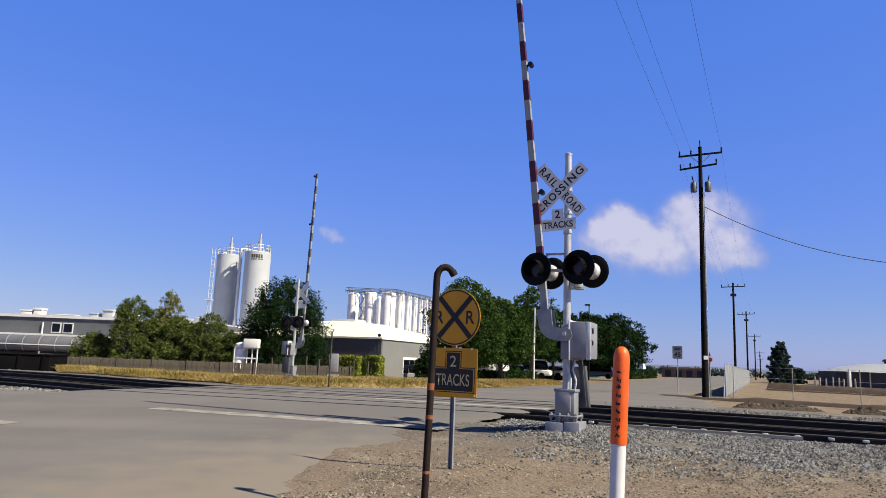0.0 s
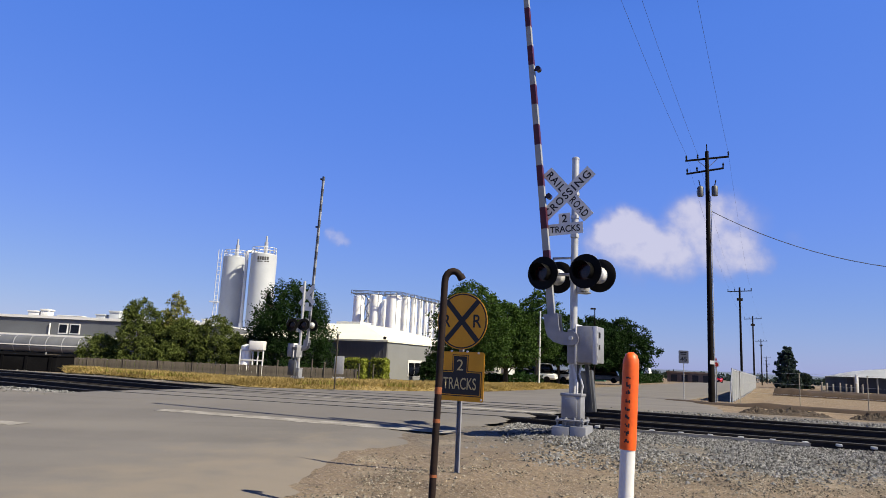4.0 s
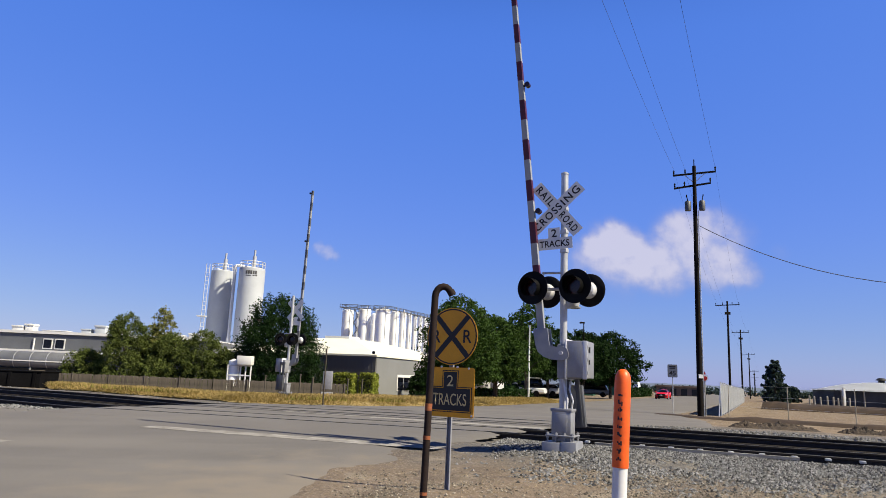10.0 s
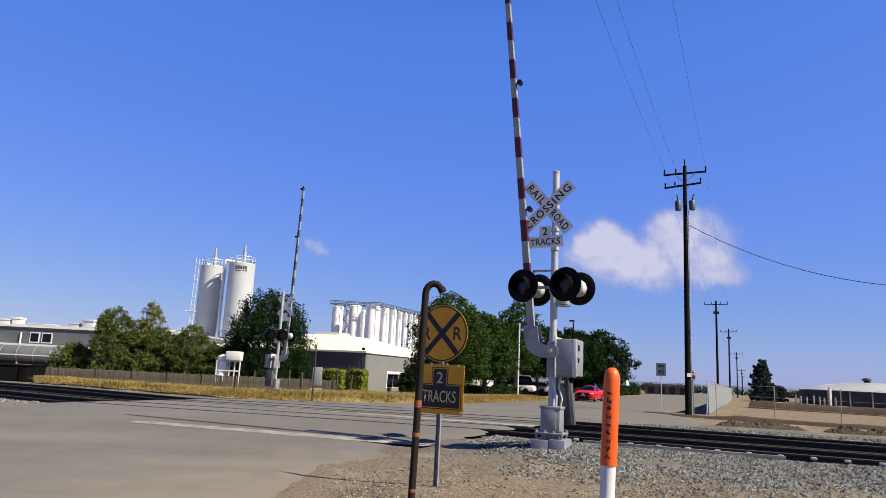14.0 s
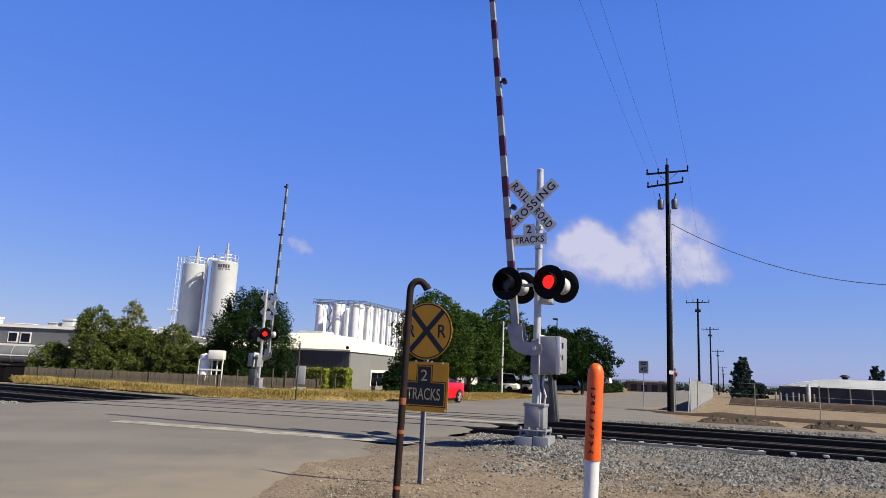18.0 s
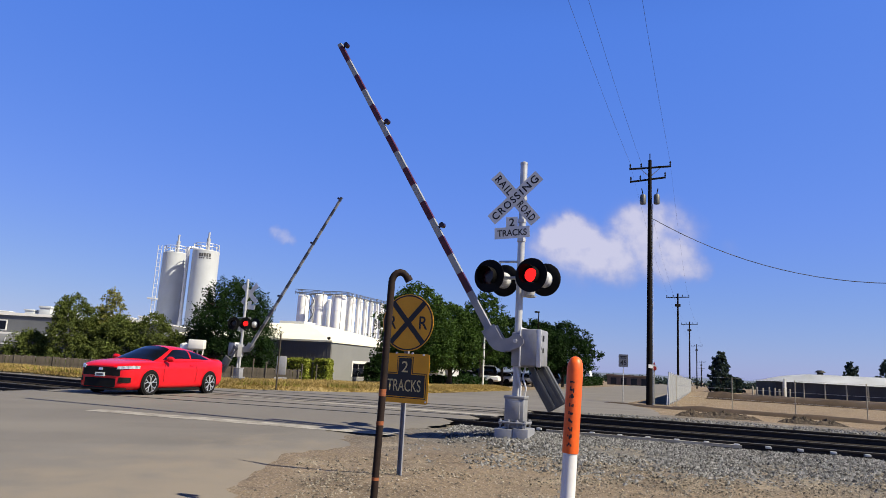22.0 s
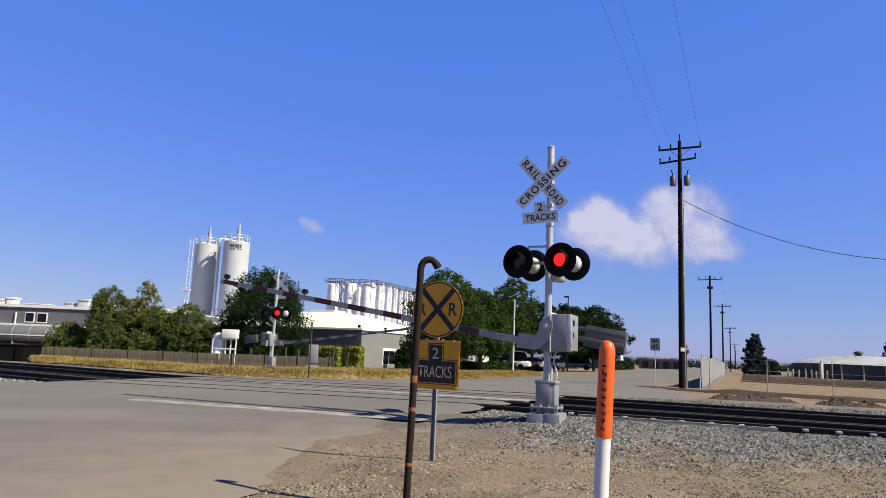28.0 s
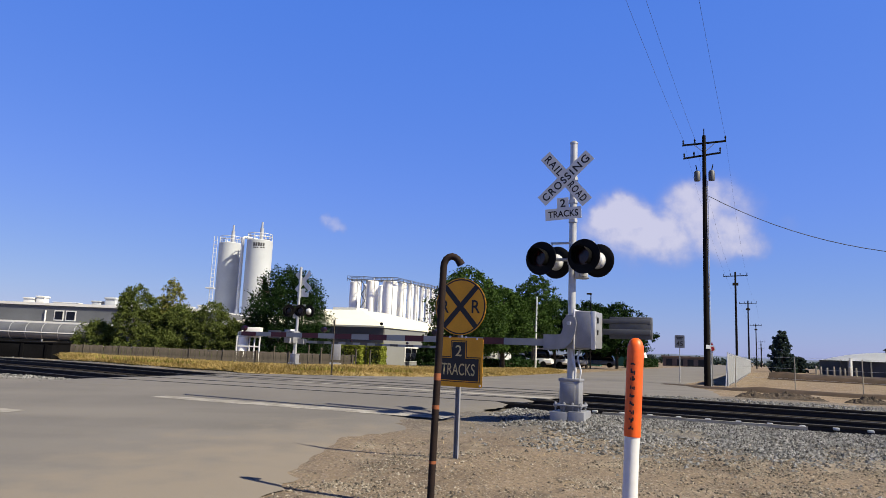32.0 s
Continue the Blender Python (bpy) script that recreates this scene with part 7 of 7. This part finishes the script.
# ---- distance: hills, cloud ----
def build_distance():
    V, F = [], []
    n = 220
    for k in range(n + 1):
        a = radians(-100 + 200 * k / n)
        for dist, hh in ((1300, 0.0), (1550, 1.0), (1900, 0.0)):
            z = hh * (11 + 5 * noise.noise((a * 4, 1, 2)) + 3 * noise.noise((a * 40, 3, 2)) + 1.2 * noise.noise((a * 160, 3, 2)))
            V.append((dist * math.sin(a), dist * math.cos(a), z - 1))
    for k in range(n):
        for j in range(2):
            q = 3 * k + j
            F.append((q, q + 3, q + 4, q + 1))
    tagged(raw("hills", V, F, M_HILL), "low hills and tree line on the horizon, coloured blue for haze", "hills", kind="structure")

    rs = np.random.RandomState(91)
    C, R = [], []
    for k in range(150):
        a = radians(rs.uniform(14, 44))
        d = rs.uniform(260, 420)
        r = rs.uniform(0.9, 2.4)
        for j in range(3):
            C.append((d * math.sin(a) + rs.normal() * r, d * math.cos(a) + rs.normal() * r, rs.uniform(0.2, 0.9) * r))
            R.append(r * rs.uniform(0.5, 0.9))
    n = 14000
    pick = rs.randint(0, len(C), n)
    dr = rs.normal(size=(n, 3))
    dr /= np.linalg.norm(dr, axis=1)[:, None]
    pos = np.array(C)[pick] + dr * (np.array(R)[pick] * rs.rand(n) ** 0.4)[:, None]
    side = rs.normal(size=(n, 3)) * 0.28
    up = rs.normal(size=(n, 3)) * 0.28
    quad = np.stack([pos - side, pos - up, pos + side, pos + up], 1).reshape(-1, 3)
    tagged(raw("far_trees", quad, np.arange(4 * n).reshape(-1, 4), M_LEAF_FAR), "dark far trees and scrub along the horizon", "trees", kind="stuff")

    def cloud(name, x, z, w, h, lobes, seed, dens, fine=1.0):
        """A plane of cloud: soft lobes of (x, z, radius, strength), frayed by noise at three scales."""
        m = bpy.data.materials.new("thin_white_cloud")
        m.use_nodes = True
        nt = m.node_tree
        nt.nodes.clear()
        N, L = nt.nodes.new, nt.links.new

        def math_node(kind, a, b, c=None):
            n = N("ShaderNodeMath")
            n.operation = kind
            for k, v in enumerate((a, b, c)):
                if v is None:
                    continue
                if isinstance(v, (int, float)):
                    n.inputs[k].default_value = v
                else:
                    L(v, n.inputs[k])
            return n.outputs[0]

        def noise_at(scale, detail, shift):
            mp = N("ShaderNodeMapping")
            mp.inputs["Location"].default_value = (seed + shift, seed * 2, shift)
            n = N("ShaderNodeTexNoise")
            n.inputs["Scale"].default_value, n.inputs["Detail"].default_value = scale, detail
            L(tc.outputs["Object"], mp.inputs["Vector"])
            L(mp.outputs[0], n.inputs["Vector"])
            return n

        tc = N("ShaderNodeTexCoord")
        where = tc.outputs["Object"]
        for scale, amount, shift in ((2.6 * fine, 0.22 / fine, 0.0), (8.0 * fine, 0.09 / fine, 5.0)):
            bend = noise_at(scale, 4, shift)
            off = N("ShaderNodeVectorMath")
            off.operation = "SUBTRACT"
            off.inputs[1].default_value = (0.5, 0.5, 0.5)
            L(bend.outputs["Color"], off.inputs[0])
            scl = N("ShaderNodeVectorMath")
            scl.operation = "MULTIPLY_ADD"
            scl.inputs[1].default_value = (amount, 0, amount)
            L(off.outputs[0], scl.inputs[0])
            L(where, scl.inputs[2])
            where = scl.outputs[0]
        field = None
        for lx, lz, lr, power in lobes:
            sub = N("ShaderNodeVectorMath")
            sub.operation = "DISTANCE"
            sub.inputs[1].default_value = (lx, 0, lz)
            L(where, sub.inputs[0])
            mr = N("ShaderNodeMapRange")
            mr.interpolation_type = "SMOOTHSTEP"
            mr.inputs[1].default_value, mr.inputs[2].default_value = 0.15 * lr, lr
            mr.inputs[3].default_value, mr.inputs[4].default_value = power, 0.0
            L(sub.outputs["Value"], mr.inputs[0])
            field = mr.outputs[0] if field is None else math_node("ADD", math_node("MAXIMUM", field, mr.outputs[0]), math_node("MULTIPLY", math_node("MINIMUM", field, mr.outputs[0]), 0.45))
        fray = noise_at(3.4 * fine, 8, 11.0)
        comb = math_node("MULTIPLY", field, math_node("MULTIPLY_ADD", fray.outputs[0], 1.5, 0.25))
        ramp = N("ShaderNodeMapRange")
        ramp.interpolation_type = "SMOOTHSTEP"
        ramp.inputs[1].default_value, ramp.inputs[2].default_value = 0.05, 1.1
        ramp.inputs[4].default_value = dens
        L(comb, ramp.inputs[0])
        shade = N("ShaderNodeMix")
        shade.data_type = "RGBA"
        shade.inputs[6].default_value, shade.inputs[7].default_value = (0.38, 0.42, 0.72, 1), (0.84, 0.80, 0.92, 1)
        sr = N("ShaderNodeMapRange")
        sr.inputs[1].default_value, sr.inputs[2].default_value = 0.25, 1.2
        L(comb, sr.inputs[0])
        L(sr.outputs[0], shade.inputs[0])
        em = N("ShaderNodeEmission")
        L(shade.outputs[2], em.inputs[0])
        em.inputs[1].default_value = 0.46
        tr = N("ShaderNodeBsdfTransparent")
        ms = N("ShaderNodeMixShader")
        L(ramp.outputs[0], ms.inputs[0])
        L(tr.outputs[0], ms.inputs[1])
        L(em.outputs[0], ms.inputs[2])
        out = N("ShaderNodeOutputMaterial")
        L(ms.outputs[0], out.inputs[0])
        ob = raw(name, [(-1.3 * w, 0, -1.2 * h), (1.3 * w, 0, -1.2 * h), (1.3 * w, 0, 1.2 * h), (-1.3 * w, 0, 1.2 * h)], [(0, 1, 2, 3)], m, None, pose(x, 4000, z) @ Matrix.Diagonal((400, 400, 400, 1)))
        ob.visible_shadow = False
        tagged(ob, "soft white cumulus cloud low in the blue sky", "cloud", kind="structure")

    cloud("cloud", 1461, 836, 2.0, 1.0, [(-1.16, 0.08, 0.47, 1.00), (-1.35, -0.02, 0.44, 0.80), (-0.93, 0.03, 0.47, 0.95), (-1.52, -0.23, 0.52, 0.50), (-1.21, -0.22, 0.60, 0.75), (-0.79, -0.26, 0.65, 0.85), (-0.42, -0.23, 0.63, 0.80), (-0.54, -0.45, 0.52, 0.60), (-0.18, 0.25, 0.55, 0.72), (0.14, 0.37, 0.52, 0.62), (0.52, 0.40, 0.50, 0.50), (0.79, 0.19, 0.50, 0.42), (-0.06, 0.01, 0.65, 0.75), (0.34, 0.02, 0.65, 0.60), (0.63, -0.27, 0.55, 0.75), (0.88, -0.36, 0.37, 0.75), (0.24, -0.36, 0.55, 0.75), (-0.22, -0.52, 0.44, 0.50), (-1.54, -0.54, 0.52, 0.22), (-0.98, -0.60, 0.52, 0.30), (1.38, -0.03, 0.29, 0.22)], 3.0, 0.78)
    cloud("cloud", -706, 712, 0.34, 0.26, [(-0.09, 0.05, 0.16, 0.8), (0.04, 0.0, 0.18, 0.8), (0.17, -0.05, 0.13, 0.6)], 9.0, 0.5, 1.6)


def build_small_things():
    """A loop of pale wire in the dirt; a board, a canopy, bollards and a shed far off."""
    x, y = 1.45, 8.05
    lp = thing("wire_loop", pose(x, y, land(x, y) + 0.01, 0, 0, 20), "loop of pale wire lying on the dirt", "wire")
    pts = [(0.085 * math.cos(a) * (1 + 0.15 * math.sin(3 * a)), 0.07 * math.sin(a), 0.012 + 0.05 * max(0.0, math.sin(a))) for a in (radians(-20 + 16 * k) for k in range(17))]
    part("strand", tube(bmesh.new(), pts, 0.0035, 6), M_STRAW, lp)
    nb = thing("notice_board", pose(4.28, 61.0, 0.1, 0, 0, -8), "white upright board with dark marks by the kerb", "board")
    part("panel", box(bmesh.new(), -0.32, 0.32, -0.04, 0.04, 0.15, 1.35, 0.02), M_STEELW, nb)
    for z0, z1 in ((0.95, 1.12), (0.62, 0.74)):
        part("mark", box(bmesh.new(), -0.12, 0.12, -0.046, -0.04, z0, z1), M_MARKING, nb, smooth=False)
    for sx in (-0.26, 0.26):
        part("foot", rod(bmesh.new(), (sx, 0, -0.2), (sx, 0, 0.16), 0.035, seg=8), M_GALV, nb)
    bollard = None
    for k in range(8):
        bx, by = 57.9 + 0.78 * k, 108.2 - 0.2 * k
        if bollard is None:
            bollard = thing("bollard", pose(bx, by, 0), "pale yellowish bollard before the barn", "bollard", "bollards by the barn")
            part("shaft", rod(bmesh.new(), (0, 0, -0.3), (0, 0, 1.3), 0.13, seg=10), M_POST, bollard)
            part("cap", lathe(bmesh.new(), [(0.135, 1.28), (0.135, 1.32), (0.07, 1.39), (0, 1.41)], 10), M_POST, bollard)
        else:
            copy_thing(bollard, pose(bx + 0.15 * math.sin(5 * k), by, -0.12 * (k % 3)))
    tp = thing("tall_post", pose(63.2, 108, 0), "tall white post before the barn", "post")
    part("shaft", box(bmesh.new(), -0.16, 0.16, -0.16, 0.16, -0.2, 2.7, 0.02), M_STEELW, tp)
    part("cap", box(bmesh.new(), -0.2, 0.2, -0.2, 0.2, 2.7, 2.78, 0.01), M_STEELW, tp)
    ls = thing("long_shed", pose(55.6, 160, 0, 0, 0, -19), "long low brown shed down the road", "shed")
    part("walls", box(bmesh.new(), -5, 5, -2, 2, -0.2, 1.9), M_SHED, ls, smooth=False)
    part("roof", box(bmesh.new(), -5.3, 5.3, -2.3, 2.3, 1.9, 2.25), M_SHED, ls, smooth=False)
    for k in range(4):
        part("door", box(bmesh.new(), -4.2 + 2.3 * k, -2.9 + 2.3 * k, -2.06, -2.0, 0.0, 1.5), M_DARK, ls, "dark door opening", smooth=False)
    sh = thing("kerb_canopy", pose(3.3, 64.0, 0.0, 0, 0, -20), "white flat canopy on thin posts under the trees", "canopy")
    part("roof", box(bmesh.new(), -1.6, 1.6, -0.9, 0.9, 2.05, 2.2, 0.03), M_STEELW, sh)
    for sx in (-1.45, 1.45):
        for sy in (-0.8, 0.8):
            part("post", rod(bmesh.new(), (sx, sy, -0.2), (sx, sy, 2.08), 0.045, seg=8), M_GALV, sh)


M_SHED = mat("weathered_brown_boards", (0.135, 0.095, 0.078), 0.8, 0, 0.15, 0.8, 9, 0.1)
M_STRAW = mat("dry_pale_straw", (0.34, 0.27, 0.17), 0.9, 0, 0.2, 5, 40, 0, island=0.5)
M_TARP = mat("matt_black_sheet", (0.006, 0.006, 0.007), 0.95, 0, 0.2, 1, 12, 0.1, spec=0.03)
M_TRUSS = mat("dark_grey_steelwork", (0.0896, 0.0952, 0.112), 0.6, 0.3, 0.12, 2, 20, 0.03)
M_MARKING = mat("faded_dark_lettering", (0.056, 0.056, 0.0616), 0.7, 0, 0.1, 3, 30, 0)
M_ROOF = mat("cream_white_roof_sheet", (0.7578, 0.7338, 0.5839), 0.5, 0, 0.04, 0.3, 5, 0.03)
M_TRAILER = mat("weathered_grey_tank_paint", (0.125, 0.132, 0.15), 0.55, 0.1, 0.12, 0.6, 8, 0.03)
M_SOIL = mat("turned_brown_soil", (0.040, 0.025, 0.016), 0.95, 0, 0.25, 1.5, 14, 0.6)
M_RUBBLE = mat("dark_soil_and_rubble", (0.046, 0.034, 0.026), 0.95, 0, 0.3, 4, 24, 0.8, tint=(0.0168, 0.01344, 0.0112))
# white sheeting greyed in its colour to show a face in shade
M_SIGN_SHADED = mat("shaded_sign_sheeting", (0.1456, 0.1568, 0.1848), 0.5, 0, 0.05, 4, 60, 0.02)
M_RED_BRIGHT = mat("bright_red_sheeting", (0.364, 0.0168, 0.0168), 0.5, 0, 0.08, 4, 60, 0.02)
build_grey_building()
build_factory()
build_silos()
build_tanks()
build_left_fence()
build_poles()
build_right_side()
build_vehicles()
build_distance()
build_trees()
build_grass()
build_straws()
build_stones()
build_small_things()

# ---- what moves ----
ARM_ROWS = [(0, 84.2), (19.6, 84.2), (20.0, 81.1), (20.5, 73.8), (21, 68.2), (21.5, 63.3), (22, 58.8), (22.5, 54.7), (23, 50.5), (23.5, 45.9), (24, 41.2), (24.5, 36.8), (25, 32.6), (25.5, 28.4), (26.5, 19.9), (27.5, 12.4), (28, 9.0), (28.5, 6.0), (29, 2.8), (29.5, 0.0), (29.8, -0.3), (32, -0.3)]
FAR_ROWS = [(0, 88.5), (19.6, 88.5), (20.0, 85.0), (20.5, 76.5), (21, 68.5), (22, 59.0), (23, 49.4), (24, 40.6), (25, 31.8), (25.5, 27.4), (26.5, 18.0), (27.5, 10.8), (28, 7.2), (28.5, 3.6), (29, 1.0), (29.4, 0.0), (32, 0.0)]
# seconds during which the lamp on each side of the mast burns, as seen from the camera's side
LIT_R = [(16.85, 17.4), (17.88, 18.55), (19.2, 19.8), (20.4, 20.9), (21.6, 22.2), (22.8, 23.4), (23.9, 24.6), (26.4, 27.0), (27.65, 28.05), (28.7, 29.2), (29.9, 30.42), (31.15, 31.6)]
LIT_L = [(16.6, 16.82), (17.45, 17.82), (18.6, 19.12), (19.85, 20.38), (25.8, 26.35), (27.1, 27.6), (28.1, 28.65), (29.25, 29.85), (30.5, 31.04)]
LIT_L_FAR = [(16.6, 16.82), (17.45, 17.82), (18.6, 19.12), (19.85, 20.38), (20.9, 21.58), (22.25, 22.78), (23.45, 23.98), (24.65, 24.8), (25.8, 26.35), (27.1, 27.6), (28.1, 28.65), (29.25, 29.85), (30.5, 31.04), (31.65, 31.85)]
CAR_ROWS = [(0, 96.0, 232.0, -115), (5, 61.0, 162.0, -116), (6, 54.0, 148.0, -116), (7, 48.5, 135.0, -116), (8, 43.1, 123.0, -116), (9, 38.1, 112.5, -116), (10, 33.1, 102.0, -116), (11, 28.3, 92.0, -117), (12, 23.4, 82.0, -117), (13, 19.25, 72.5, -117), (14, 14.75, 63.0, -117), (15, 10.7, 54.0, -118), (16.5, 4.6, 41.0, -120), (17.5, 2.02, 37.96, -120), (18.5, 0.03, 34.56, -118.5), (19, -1.48, 32.56, -115.5), (19.5, -2.66, 30.5, -113.5), (20.1, -3.88, 27.85, -112.5), (20.5, -4.62, 26.52, -111.5), (21, -5.3, 24.92, -110.5), (22, -7.05, 21.35, -110.5), (22.5, -8.05, 19.95, -111.5), (23, -9.15, 18.55, -113.5), (23.5, -10.3, 16.95, -116.5), (24, -11.6, 15.35, -120.5), (25, -14.35, 12.32, -126.5), (26.5, -18.75, 7.32, -132), (32, -34.75, -9.68, -134)]


def flash(bulb, windows):
    """The burning bulb comes up behind its lens at these times and sinks back into the housing."""
    off, on = pose(0, 0.03, 0), pose(0, -0.012, 0)
    rows = [(0, off)]
    for a, b in windows:
        rows += [(a, off), (a + 0.07, on), (b, on)]
        if b < 31.9:
            rows.append((b + 0.07, off))
    if rows[-1][0] < 32:
        rows.append((32, rows[-1][1]))
    walk(bulb, rows)


def motions():
    walk(ARM, [(t, pose(0.02, -0.20, 1.735, 0, d, 0)) for t, d in ARM_ROWS])
    walk(ARM_FAR, [(t, pose(0.02, -0.20, 1.735, 0, d, 0)) for t, d in FAR_ROWS])
    flash(BULBS["front", 0.38], LIT_R)
    flash(BULBS["front", -0.38], LIT_L)
    flash(BULBS_FAR["back", -0.38], LIT_R)
    flash(BULBS_FAR["back", 0.38], LIT_L_FAR)
    rows = []
    for t, x, y, head in CAR_ROWS:
        a, b = to_ab(x, y)
        rows.append((t, pose(x, y, prof(b) + tilt(a, b) + 0.014, 0, 0, head)))
    walk(CAR, rows)
    turn, wheel_rows, last = 0.0, [], None
    for k in range(len(rows)):
        t, m = rows[k]
        if last is not None:
            turn += (m.translation - last).length / 0.325
        last = m.translation
        wheel_rows.append((t, turn))
    dense = []
    t = 0.0
    while t < 32.01:
        ang = float(np.interp(t, [r[0] for r in wheel_rows], [r[1] for r in wheel_rows]))
        dense.append((t, ang))
        t += 0.04
    for w, (x, y, s) in CAR_WHEELS:
        walk(w, [(tt, pose(x, y, 0.325) @ Matrix.Rotation(an, 4, "Y")) for tt, an in dense])


motions()
